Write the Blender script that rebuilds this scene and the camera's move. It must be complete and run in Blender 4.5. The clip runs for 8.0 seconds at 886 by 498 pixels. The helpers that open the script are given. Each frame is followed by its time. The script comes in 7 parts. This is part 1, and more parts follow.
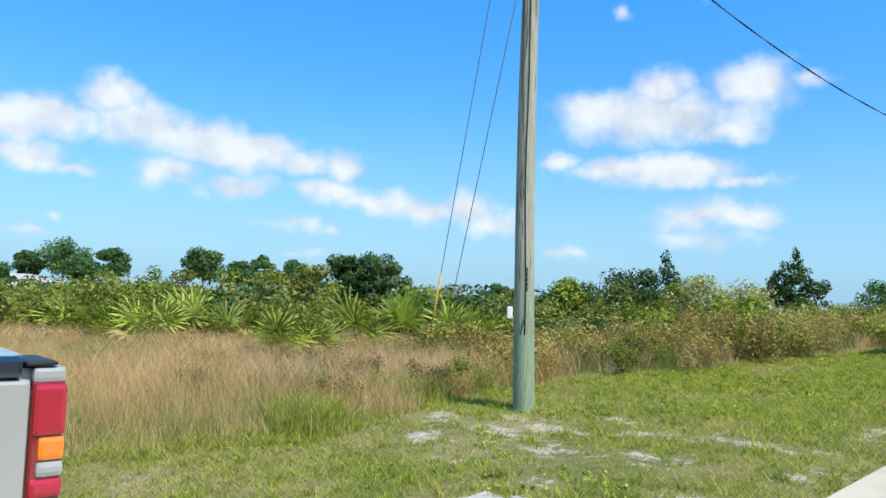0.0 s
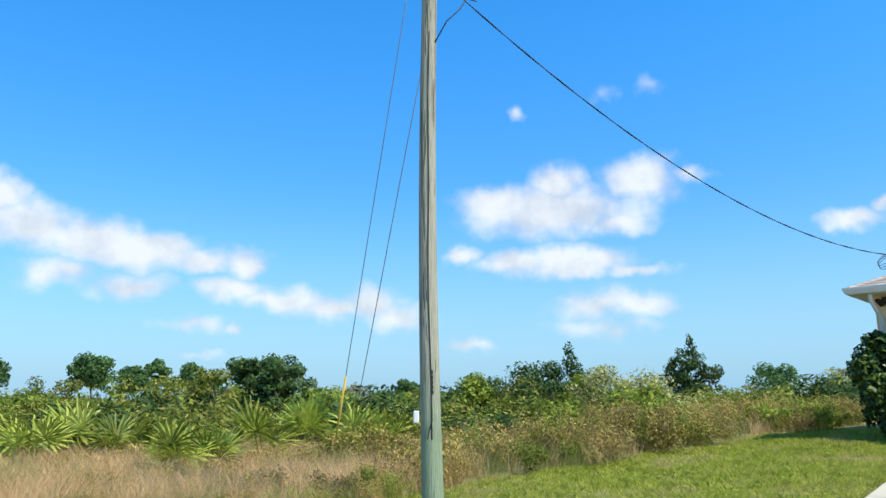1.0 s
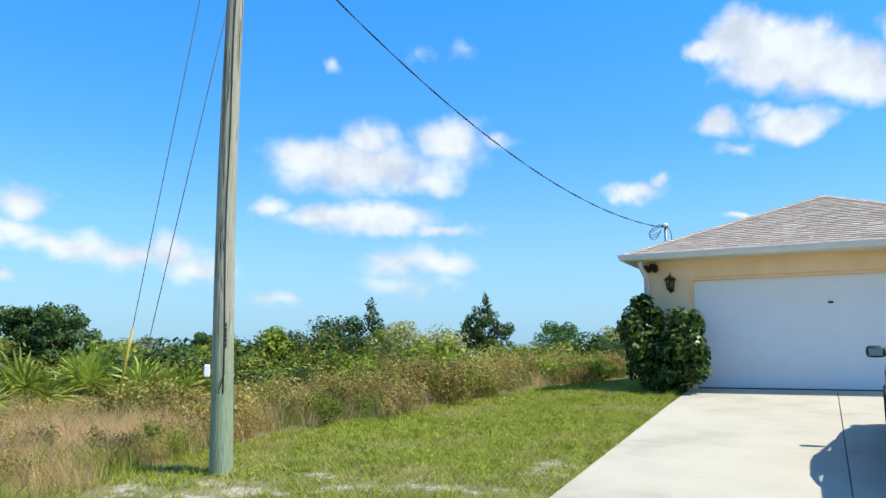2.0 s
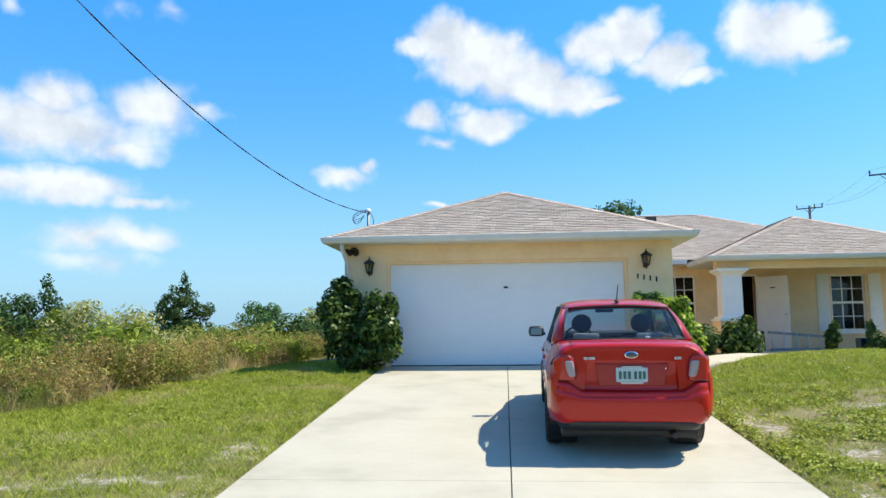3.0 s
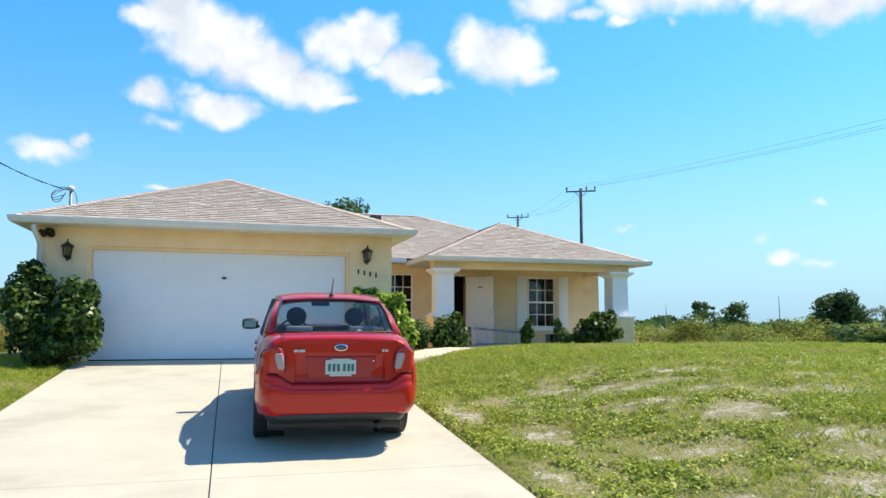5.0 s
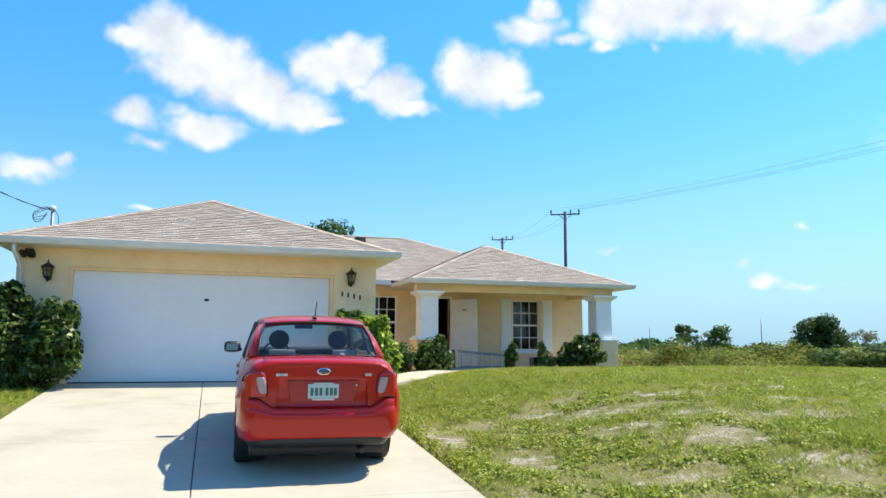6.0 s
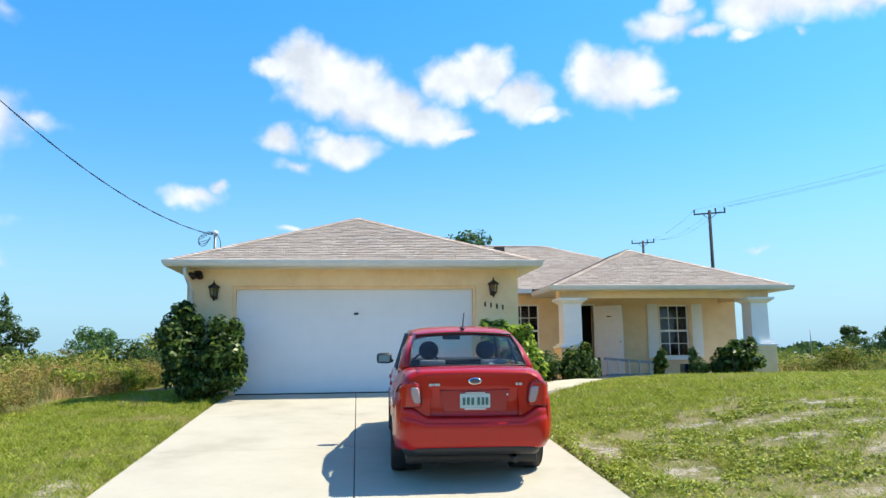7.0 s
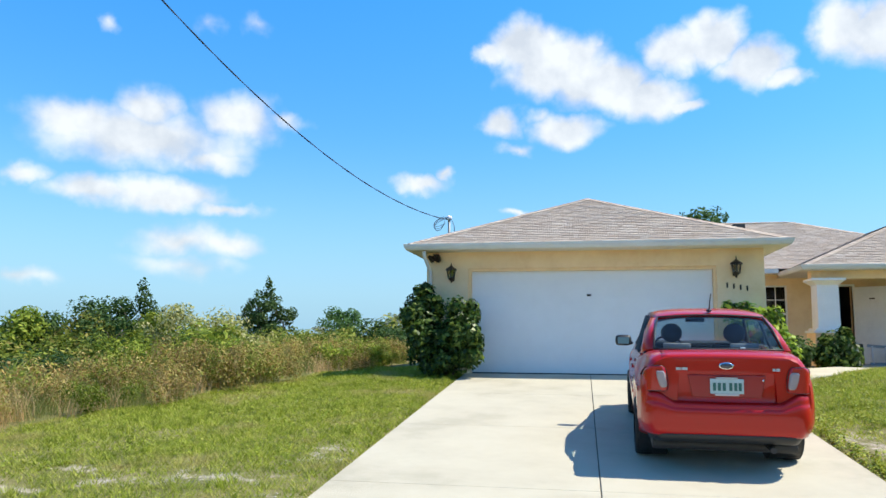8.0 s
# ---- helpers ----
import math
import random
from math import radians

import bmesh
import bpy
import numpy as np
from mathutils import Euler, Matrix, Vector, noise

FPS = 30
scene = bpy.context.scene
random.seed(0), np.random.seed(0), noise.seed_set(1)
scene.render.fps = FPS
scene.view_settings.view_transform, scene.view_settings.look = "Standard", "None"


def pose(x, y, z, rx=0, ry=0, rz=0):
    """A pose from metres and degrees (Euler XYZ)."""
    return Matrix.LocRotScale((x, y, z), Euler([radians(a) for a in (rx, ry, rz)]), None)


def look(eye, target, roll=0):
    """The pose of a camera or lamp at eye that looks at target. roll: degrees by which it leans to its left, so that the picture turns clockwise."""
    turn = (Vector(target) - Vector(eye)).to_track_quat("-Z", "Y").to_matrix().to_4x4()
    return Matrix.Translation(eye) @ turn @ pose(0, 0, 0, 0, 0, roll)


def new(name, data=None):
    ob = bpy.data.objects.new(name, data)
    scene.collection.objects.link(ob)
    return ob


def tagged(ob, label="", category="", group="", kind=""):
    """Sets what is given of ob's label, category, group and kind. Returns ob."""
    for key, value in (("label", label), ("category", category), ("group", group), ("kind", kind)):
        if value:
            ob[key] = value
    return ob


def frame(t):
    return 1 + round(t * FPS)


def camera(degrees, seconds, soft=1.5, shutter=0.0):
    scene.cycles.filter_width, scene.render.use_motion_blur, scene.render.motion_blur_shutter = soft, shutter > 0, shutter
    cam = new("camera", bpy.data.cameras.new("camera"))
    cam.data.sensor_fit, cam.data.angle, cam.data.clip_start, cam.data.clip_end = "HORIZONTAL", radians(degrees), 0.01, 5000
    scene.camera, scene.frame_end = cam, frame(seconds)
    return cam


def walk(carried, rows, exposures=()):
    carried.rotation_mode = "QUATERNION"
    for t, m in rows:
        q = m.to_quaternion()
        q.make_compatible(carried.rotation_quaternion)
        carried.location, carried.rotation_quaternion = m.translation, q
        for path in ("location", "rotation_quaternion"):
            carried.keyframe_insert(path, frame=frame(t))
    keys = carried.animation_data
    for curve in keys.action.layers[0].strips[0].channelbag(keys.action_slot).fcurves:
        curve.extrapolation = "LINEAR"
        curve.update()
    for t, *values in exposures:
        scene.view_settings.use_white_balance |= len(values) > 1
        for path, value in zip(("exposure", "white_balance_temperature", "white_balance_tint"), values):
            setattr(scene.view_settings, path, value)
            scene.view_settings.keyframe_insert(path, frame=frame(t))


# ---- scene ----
# camera and its walk
PATH = [
    (0, pose(-0.207, -0.116, 0.610, 94.09, -1.90, 48.79)),
    (0.5, pose(-0.172, -0.190, 0.656, 95.55, -0.26, 46.70)),
    (0.8, pose(-0.176, -0.142, 0.695, 99.82, -0.25, 43.36)),
    (1.0, pose(-0.179, -0.110, 0.721, 101.39, 0.51, 41.81)),
    (1.2, pose(-0.161, -0.108, 0.725, 102.57, 0.80, 41.21)),
    (2.3, pose(-0.098, -0.040, 0.714, 96.32, 0.22, 19.56)),
    (2.5, pose(-0.067, -0.070, 0.718, 96.17, 0.95, 15.05)),
    (2.8, pose(-0.043, -0.048, 0.722, 96.28, 1.44, 8.07)),
    (3.0, pose(-0.027, -0.033, 0.724, 96.27, 0.60, 4.75)),
    (3.2, pose(-0.001, -0.014, 0.717, 95.81, 0.20, 2.01)),
    (3.5, pose(0.038, 0.014, 0.706, 94.67, 0.90, -2.72)),
    (3.8, pose(0.065, 0.021, 0.699, 94.81, 1.40, -7.92)),
    (4.0, pose(0.083, 0.026, 0.695, 95.58, 0.91, -11.15)),
    (4.5, pose(0.114, 0.013, 0.690, 95.71, 0.01, -14.83)),
    (4.7, pose(0.115, 0.010, 0.694, 95.70, -0.02, -15.55)),
    (5.8, pose(0.118, -0.003, 0.717, 96.85, -0.30, -16.60)),
    (6.0, pose(0.118, -0.005, 0.721, 97.46, -0.33, -17.13)),
    (6.5, pose(0.072, 0.013, 0.721, 98.58, -0.49, -13.91)),
    (6.8, pose(0.046, -0.009, 0.722, 98.33, 0.51, -9.13)),
    (7.0, pose(0.029, -0.023, 0.722, 98.18, 0.71, -6.46)),
    (7.2, pose(0.003, -0.036, 0.718, 98.03, 1.03, -3.14)),
    (7.5, pose(-0.037, -0.055, 0.711, 97.82, -0.17, 0.78)),
    (7.8, pose(-0.099, -0.065, 0.714, 96.79, -0.62, 6.13)),
    (8.0, pose(-0.141, -0.071, 0.716, 96.83, -0.34, 10.52)),
]
cam = camera(61.33, 8.0)
walk(cam, PATH, [(0, 0.36, 6150, 7), (1.2, 0.38, 6150, 7), (3.0, 0.45, 6350, 7), (4.5, 0.55, 6600, 7), (7.0, 0.52, 6500, 7), (8.0, 0.45, 6400, 7)])
# world: sky with broken fair-weather clouds, and the sun
SUN_EL, SUN_AZ = 56.0, 85.0   # elevation; azimuth clockwise from +y
SKY_STRENGTH, SUN_STRENGTH = 0.13, 5.0
world = bpy.data.worlds.new("sky_world")
scene.world = world
world.use_nodes = True
wn, wl = world.node_tree.nodes, world.node_tree.links


def wnode(kind, **inputs):
    n = wn.new(kind)
    for k, v in inputs.items():
        n.inputs[int(k[1:])].default_value = v
    return n


def wmath(op, a, b=None, clamp=False):
    n = wn.new("ShaderNodeMath")
    n.operation, n.use_clamp = op, clamp
    for i, v in enumerate((a, b)):
        if v is None:
            continue
        if isinstance(v, (int, float)):
            n.inputs[i].default_value = v
        else:
            wl.new(v, n.inputs[i])
    return n.outputs[0]


sky = wn.new("ShaderNodeTexSky")
sky.sky_type = "NISHITA"
sky.sun_disc = False
sky.sun_elevation, sky.sun_rotation = radians(SUN_EL), radians(SUN_AZ)
sky.air_density, sky.dust_density, sky.ozone_density = 1.0, 0.2, 3.0
hue = wn.new("ShaderNodeHueSaturation")
hue.inputs["Saturation"].default_value = 1.36
wl.new(sky.outputs[0], hue.inputs["Color"])

# azimuth and elevation in degrees of each direction of the sky
tc = wn.new("ShaderNodeTexCoord")
sep = wn.new("ShaderNodeSeparateXYZ")
wl.new(tc.outputs["Generated"], sep.inputs[0])
az = wmath("MULTIPLY", wmath("ARCTAN2", sep.outputs[0], sep.outputs[1]), 57.2958)
el = wmath("MULTIPLY", wmath("ARCSINE", sep.outputs[2]), 57.2958)
comb = wn.new("ShaderNodeCombineXYZ")
# deeper and plainer blue towards the zenith
zen = wn.new("ShaderNodeMapRange")
zen.interpolation_type = "SMOOTHSTEP"
zen.inputs["From Min"].default_value, zen.inputs["From Max"].default_value = 38, 80
zen.inputs["To Min"].default_value, zen.inputs["To Max"].default_value = 1.0, 0.0
wl.new(el, zen.inputs["Value"])
wl.new(zen.outputs[0], hue.inputs["Fac"])
lift = wn.new("ShaderNodeMapRange")
lift.interpolation_type = "SMOOTHSTEP"
lift.inputs["From Min"].default_value, lift.inputs["From Max"].default_value = 4, 30
lift.inputs["To Min"].default_value, lift.inputs["To Max"].default_value = 1.12, 1.62
wl.new(el, lift.inputs["Value"])
wl.new(lift.outputs[0], hue.inputs["Value"])
wl.new(az, comb.inputs[0])
wl.new(el, comb.inputs[1])
# billowing edges
n1 = wnode("ShaderNodeTexNoise")
n1.inputs["Scale"].default_value, n1.inputs["Detail"].default_value, n1.inputs["Roughness"].default_value = 0.32, 5, 0.5
wl.new(comb.outputs[0], n1.inputs["Vector"])
nb = wnode("ShaderNodeTexNoise")
nb.inputs["Scale"].default_value, nb.inputs["Detail"].default_value = 0.16, 3
wl.new(comb.outputs[0], nb.inputs["Vector"])
# ragged outlines: shift each direction a little before it meets the clouds
nw = wnode("ShaderNodeTexNoise")
nw.inputs["Scale"].default_value, nw.inputs["Detail"].default_value, nw.inputs["Roughness"].default_value = 0.40, 4, 0.52
wl.new(comb.outputs[0], nw.inputs["Vector"])
wsub = wn.new("ShaderNodeVectorMath")
wsub.operation = "SUBTRACT"
wl.new(nw.outputs["Color"], wsub.inputs[0])
wsub.inputs[1].default_value = (0.5, 0.5, 0.5)
wmul = wn.new("ShaderNodeVectorMath")
wmul.operation = "MULTIPLY_ADD"
wl.new(wsub.outputs[0], wmul.inputs[0])
wmul.inputs[1].default_value = (3.0, 2.2, 0)
wl.new(comb.outputs[0], wmul.inputs[2])
# clouds: azimuth, elevation, half width, half height, density
CLOUD_BAND = [(-73.8, 13.7, 2.2, 1.4, 1), (-77.0, 11.7, 3.0, 1.4, 1), (-79.5, 11.0, 2.0, 1.5, 1), (-71.1, 11.9, 3.5, 1.8, 1), (-67.1, 11.1, 3.4, 1.7, 1), (-63.5, 10.6, 3.5, 1.4, 1), (-59.7, 10.2, 2.6, 1.0, 1), (-56.6, 10.1, 1.6, 1.2, 1), (-78.7, 9.1, 2.7, 1.0, 0.9), (-75.4, 8.5, 2.1, 0.5, 0.8), (-69.0, 8.7, 2.7, 1.0, 0.8), (-64.6, 8.1, 3.3, 1.0, 0.8), (-57.5, 8.1, 2.8, 0.9, 0.9), (-53.6, 7.3, 3.3, 1.0, 0.9), (-50.1, 7.1, 3.1, 1.0, 0.9), (-47.2, 7.1, 2.1, 1.3, 1), (-44.8, 6.0, 2.8, 1.1, 0.8), (-40.3, 4.0, 2.3, 0.7, 0.6)]
CLOUD_WISPS = [(-60.1, 5.6, 2.3, 0.6, 0.7), (-57.3, 5.3, 0.8, 0.4, 0.7), (-76.3, 5.0, 0.6, 0.3, 0.6), (-78.2, 3.9, 1.5, 0.3, 0.6), (-60.2, 3.3, 1.9, 0.3, 0.45), (-35.8, 21.6, 0.7, 0.6, 0.55)]
CLOUD_STACK = [(-37.2, 14.7, 3.3, 1.5, 1), (-32.6, 16.0, 2.1, 1.6, 1), (-33.1, 14.0, 6.3, 1.9, 1.1), (-26.4, 16.0, 3.1, 1.7, 1), (-22.9, 16.1, 1.9, 0.6, 0.7), (-28.7, 13.0, 3.3, 0.9, 0.8), (-40.3, 11.1, 1.5, 0.7, 0.8), (-36.2, 10.1, 2.7, 1.0, 1), (-31.7, 10.1, 4.7, 1.1, 1), (-27.0, 9.3, 2.7, 0.6, 0.9), (-30.1, 7.0, 3.4, 1.2, 0.75), (-26.9, 6.9, 2.6, 1.0, 0.8), (-29.6, 5.2, 3.6, 0.9, 0.5), (-40.1, 3.9, 2.2, 0.6, 0.6), (-28.8, 22.3, 1.0, 0.7, 0.4), (-25.2, 22.7, 1.2, 0.7, 0.4)]
CLOUD_HEAP = [(-4.0, 21.7, 2.8, 1.8, 1.3), (-6.7, 21.5, 1.3, 0.8, 1), (-1.6, 20.3, 3.8, 2.1, 1.4), (1.7, 19.0, 3.7, 1.8, 1.4), (5.0, 17.7, 3.2, 1.4, 1.3), (7.8, 16.9, 1.6, 0.5, 1), (1.4, 21.5, 0.8, 0.8, 0.6), (-5.9, 16.2, 1.5, 1.0, 1), (-1.1, 15.6, 2.6, 1.2, 1.2), (-4.6, 14.3, 1.4, 0.5, 0.7), (-3.0, 16.6, 1.1, 0.6, 0.6), (-12.2, 11.8, 2.0, 0.7, 0.9), (-10.4, 12.4, 0.7, 0.6, 0.8), (-4.6, 9.7, 1.4, 0.3, 0.8)]
CLOUD_PUFFS = [(7.3, 20.8, 2.3, 1.5, 1.2), (10.0, 21.3, 2.2, 1.6, 1.3), (12.9, 19.3, 2.3, 1.5, 1.3), (14.8, 18.1, 1.3, 0.7, 1), (18.5, 21.0, 1.9, 1.8, 1.3), (20.9, 20.2, 2.6, 1.9, 1.4), (23.0, 18.7, 1.5, 0.8, 1.1)]
CLOUD_RIGHT = [(24.1, 23.7, 2.2, 1.1, 1.1), (24.9, 25.2, 1.1, 1.0, 1), (26.8, 23.1, 1.4, 0.5, 0.9), (30.7, 24.4, 2.3, 1.8, 1.2), (34.2, 24.4, 3.7, 1.8, 1.3), (38.1, 23.8, 3.5, 1.5, 1.3), (41.8, 22.8, 3.0, 1.8, 1.3), (44.5, 21.2, 2.0, 1.3, 1.3), (46.9, 21.6, 2.2, 1.7, 1.2), (29.7, 22.4, 0.9, 0.5, 0.8), (33.5, 21.9, 0.5, 0.5, 0.6), (29.5, 7.5, 1.0, 0.3, 0.6), (42.9, 8.4, 0.6, 0.3, 0.6), (40.5, 4.8, 1.0, 0.5, 0.65), (42.8, 4.5, 0.9, 0.3, 0.5), (38.9, 6.1, 0.6, 0.3, 0.4)]
CLOUD_BEHIND = [(60, 15, 9, 4, 1), (-95, 14, 9, 4, 1), (85, 20, 9, 5, 1), (150, 16, 10, 4, 1), (-150, 18, 9, 4, 1)]
cover = None
for ca, ce, cw, ch, dens in CLOUD_BAND + CLOUD_WISPS + CLOUD_STACK + CLOUD_HEAP + CLOUD_PUFFS + CLOUD_RIGHT + CLOUD_BEHIND:
    sub = wn.new("ShaderNodeVectorMath")
    sub.operation = "SUBTRACT"
    wl.new(wmul.outputs[0], sub.inputs[0])
    sub.inputs[1].default_value = (ca, ce, 0)
    mul = wn.new("ShaderNodeVectorMath")
    mul.operation = "MULTIPLY"
    wl.new(sub.outputs[0], mul.inputs[0])
    mul.inputs[1].default_value = (1 / cw, 1 / ch, 0)
    ln = wn.new("ShaderNodeVectorMath")
    ln.operation = "LENGTH"
    wl.new(mul.outputs[0], ln.inputs[0])
    v = wmath("MULTIPLY", wmath("SUBTRACT", 1.47, ln.outputs["Value"]), dens)
    cover = v if cover is None else wmath("MAXIMUM", cover, v)
edge = wmath("ADD", cover, wmath("MULTIPLY", wmath("SUBTRACT", n1.outputs[0], 0.5), 0.95))
edge = wmath("ADD", edge, wmath("MULTIPLY", wmath("SUBTRACT", nb.outputs[0], 0.5), 0.5))
mask = wn.new("ShaderNodeMapRange")
mask.interpolation_type = "SMOOTHSTEP"
mask.inputs["From Min"].default_value, mask.inputs["From Max"].default_value = 0.06, 1.12
wl.new(edge, mask.inputs["Value"])
# thin haze towards the horizon
haze = wn.new("ShaderNodeMapRange")
haze.interpolation_type = "SMOOTHSTEP"
haze.inputs["From Min"].default_value, haze.inputs["From Max"].default_value = 16, -2
haze.inputs["To Max"].default_value = 0.95
wl.new(el, haze.inputs["Value"])
mix0 = wn.new("ShaderNodeMix")
mix0.data_type = "RGBA"
wl.new(haze.outputs[0], mix0.inputs[0])
wl.new(hue.outputs[0], mix0.inputs[6])
mix0.inputs[7].default_value = (1.75, 3.35, 4.85, 1)
cl = wn.new("ShaderNodeMix")
cl.data_type = "RGBA"
wl.new(wmath("MULTIPLY", mask.outputs[0], 0.93), cl.inputs[0])
wl.new(mix0.outputs[2], cl.inputs[6])
tone = wn.new("ShaderNodeMix")
tone.data_type = "RGBA"
tr_ = wn.new("ShaderNodeMapRange")
tr_.inputs["From Min"].default_value, tr_.inputs["From Max"].default_value = 0.35, 0.62
wl.new(n1.outputs[0], tr_.inputs["Value"])
wl.new(tr_.outputs[0], tone.inputs[0])
tone.inputs[6].default_value, tone.inputs[7].default_value = (4.2, 4.4, 4.75, 1), (5.8, 5.85, 5.9, 1)
wl.new(tone.outputs[2], cl.inputs[7])
wn["Background"].inputs["Strength"].default_value = SKY_STRENGTH
wl.new(cl.outputs[2], wn["Background"].inputs["Color"])

sun = new("sun", bpy.data.lights.new("sun", "SUN"))
sun.data.energy, sun.data.angle, sun.data.color = SUN_STRENGTH, radians(0.53), (1, 0.92, 0.79)
se, sa = radians(SUN_EL), radians(SUN_AZ)
sun.matrix_world = look((math.sin(sa) * math.cos(se) * 50, math.cos(sa) * math.cos(se) * 50, math.sin(se) * 50), (0, 0, 0))
# materials
def mat(name, colors, rough=0.8, metal=0.0, scale=8.0, detail=5.0, bump=0.0, bump_scale=60.0, vary=0.0, coat=0.0, stretch=(1, 1, 1), island=False, translucent=0.0, spec=0.5):
    """Principled material: noise between the colours, a second coarser noise, relief, and random value per object or per island."""
    m = bpy.data.materials.new(name)
    m.use_nodes = True
    nt = m.node_tree
    nd, lk = nt.nodes, nt.links
    b = nd["Principled BSDF"]
    b.inputs["Roughness"].default_value = rough
    b.inputs["Metallic"].default_value = metal
    b.inputs["Specular IOR Level"].default_value = spec
    b.inputs["Coat Weight"].default_value = coat
    b.inputs["Coat Roughness"].default_value = 0.04
    tcn = nd.new("ShaderNodeTexCoord")
    mp = nd.new("ShaderNodeMapping")
    mp.inputs["Scale"].default_value = stretch
    lk.new(tcn.outputs["Object"], mp.inputs[0])
    col = None
    if len(colors) == 1:
        b.inputs["Base Color"].default_value = (*colors[0], 1)
    else:
        na = nd.new("ShaderNodeTexNoise")
        na.inputs["Scale"].default_value, na.inputs["Detail"].default_value = scale, detail
        na.inputs["Roughness"].default_value = 0.65
        lk.new(mp.outputs[0], na.inputs["Vector"])
        nc = nd.new("ShaderNodeTexNoise")
        nc.inputs["Scale"].default_value = scale * 0.17
        lk.new(mp.outputs[0], nc.inputs["Vector"])
        av = nd.new("ShaderNodeMath")
        av.operation = "MULTIPLY_ADD"
        lk.new(nc.outputs[0], av.inputs[0])
        av.inputs[1].default_value = 0.7
        mu = nd.new("ShaderNodeMath")
        mu.operation = "MULTIPLY_ADD"
        lk.new(na.outputs[0], mu.inputs[0])
        mu.inputs[1].default_value, mu.inputs[2].default_value = 0.9, -0.3
        lk.new(mu.outputs[0], av.inputs[2])
        rp = nd.new("ShaderNodeValToRGB")
        while len(rp.color_ramp.elements) < len(colors):
            rp.color_ramp.elements.new(0.5)
        for i, c in enumerate(colors):
            rp.color_ramp.elements[i].position = 0.3 + 0.4 * i / (len(colors) - 1)
            rp.color_ramp.elements[i].color = (*c, 1)
        if island:
            gi = nd.new("ShaderNodeNewGeometry")
            lk.new(gi.outputs["Random Per Island"], rp.inputs[0])
            for i in range(len(colors)):
                rp.color_ramp.elements[i].position = i / (len(colors) - 1)
        else:
            lk.new(av.outputs[0], rp.inputs[0])
        col = rp.outputs[0]
        if vary:
            oi = nd.new("ShaderNodeObjectInfo")
            hs = nd.new("ShaderNodeHueSaturation")
            mr = nd.new("ShaderNodeMapRange")
            lk.new(oi.outputs["Random"], mr.inputs[0])
            mr.inputs[3].default_value, mr.inputs[4].default_value = 1 - vary, 1 + vary
            lk.new(mr.outputs[0], hs.inputs["Value"])
            lk.new(col, hs.inputs["Color"])
            col = hs.outputs[0]
        lk.new(col, b.inputs["Base Color"])
    if bump:
        n2 = nd.new("ShaderNodeTexNoise")
        n2.inputs["Scale"].default_value, n2.inputs["Detail"].default_value = bump_scale, 4
        lk.new(mp.outputs[0], n2.inputs["Vector"])
        bp = nd.new("ShaderNodeBump")
        bp.inputs["Strength"].default_value, bp.inputs["Distance"].default_value = bump, 0.02
        lk.new(n2.outputs[0], bp.inputs["Height"])
        lk.new(bp.outputs[0], b.inputs["Normal"])
    if translucent:
        tr = nd.new("ShaderNodeBsdfTranslucent")
        if col:
            lk.new(col, tr.inputs[0])
        mx = nd.new("ShaderNodeMixShader")
        mx.inputs[0].default_value = translucent
        lk.new(b.outputs[0], mx.inputs[1])
        lk.new(tr.outputs[0], mx.inputs[2])
        lk.new(mx.outputs[0], nd["Material Output"].inputs[0])
    return m


def glass_mat(name, tint, clear):
    m = bpy.data.materials.new(name)
    m.use_nodes = True
    nd, lk = m.node_tree.nodes, m.node_tree.links
    gl = nd.new("ShaderNodeBsdfGlossy")
    gl.inputs["Roughness"].default_value = 0.03
    tp = nd.new("ShaderNodeBsdfTransparent")
    tp.inputs[0].default_value = (*tint, 1)
    lw = nd.new("ShaderNodeLayerWeight")
    lw.inputs[0].default_value = 0.5
    pw = nd.new("ShaderNodeMath")
    pw.operation = "POWER"
    pw.inputs[1].default_value = 5.0
    lk.new(lw.outputs["Facing"], pw.inputs[0])
    mx = nd.new("ShaderNodeMixShader")
    ad = nd.new("ShaderNodeMath")
    ad.inputs[1].default_value = 1 - clear + 0.04
    lk.new(pw.outputs[0], ad.inputs[0])
    lk.new(ad.outputs[0], mx.inputs[0])
    lk.new(tp.outputs[0], mx.inputs[1])
    lk.new(gl.outputs[0], mx.inputs[2])
    lk.new(mx.outputs[0], nd["Material Output"].inputs[0])
    return m


M_STUCCO = mat("peach_stucco", [(0.80, 0.56, 0.31), (0.86, 0.63, 0.36), (0.90, 0.675, 0.40)], 0.92, scale=3, bump=0.35, bump_scale=90)
M_TRIM = mat("white_column_paint", [(0.81, 0.80, 0.76), (0.86, 0.85, 0.81)], 0.55, scale=5, bump=0.1, bump_scale=70)
M_WHITE = mat("garage_door_paint", [(0.73, 0.73, 0.715), (0.77, 0.77, 0.755)], 0.5, scale=2.5)
M_FASCIA = mat("painted_aluminium", [(0.62, 0.62, 0.58), (0.70, 0.70, 0.66)], 0.4, scale=4)
M_SOFFIT = mat("soffit_vinyl", [(0.66, 0.63, 0.55), (0.70, 0.67, 0.6)], 0.6, scale=4)
SHINGLE_TONES = [(0.43, 0.33, 0.25), (0.53, 0.42, 0.33), (0.47, 0.365, 0.285), (0.58, 0.475, 0.38), (0.50, 0.395, 0.31), (0.63, 0.53, 0.43)]


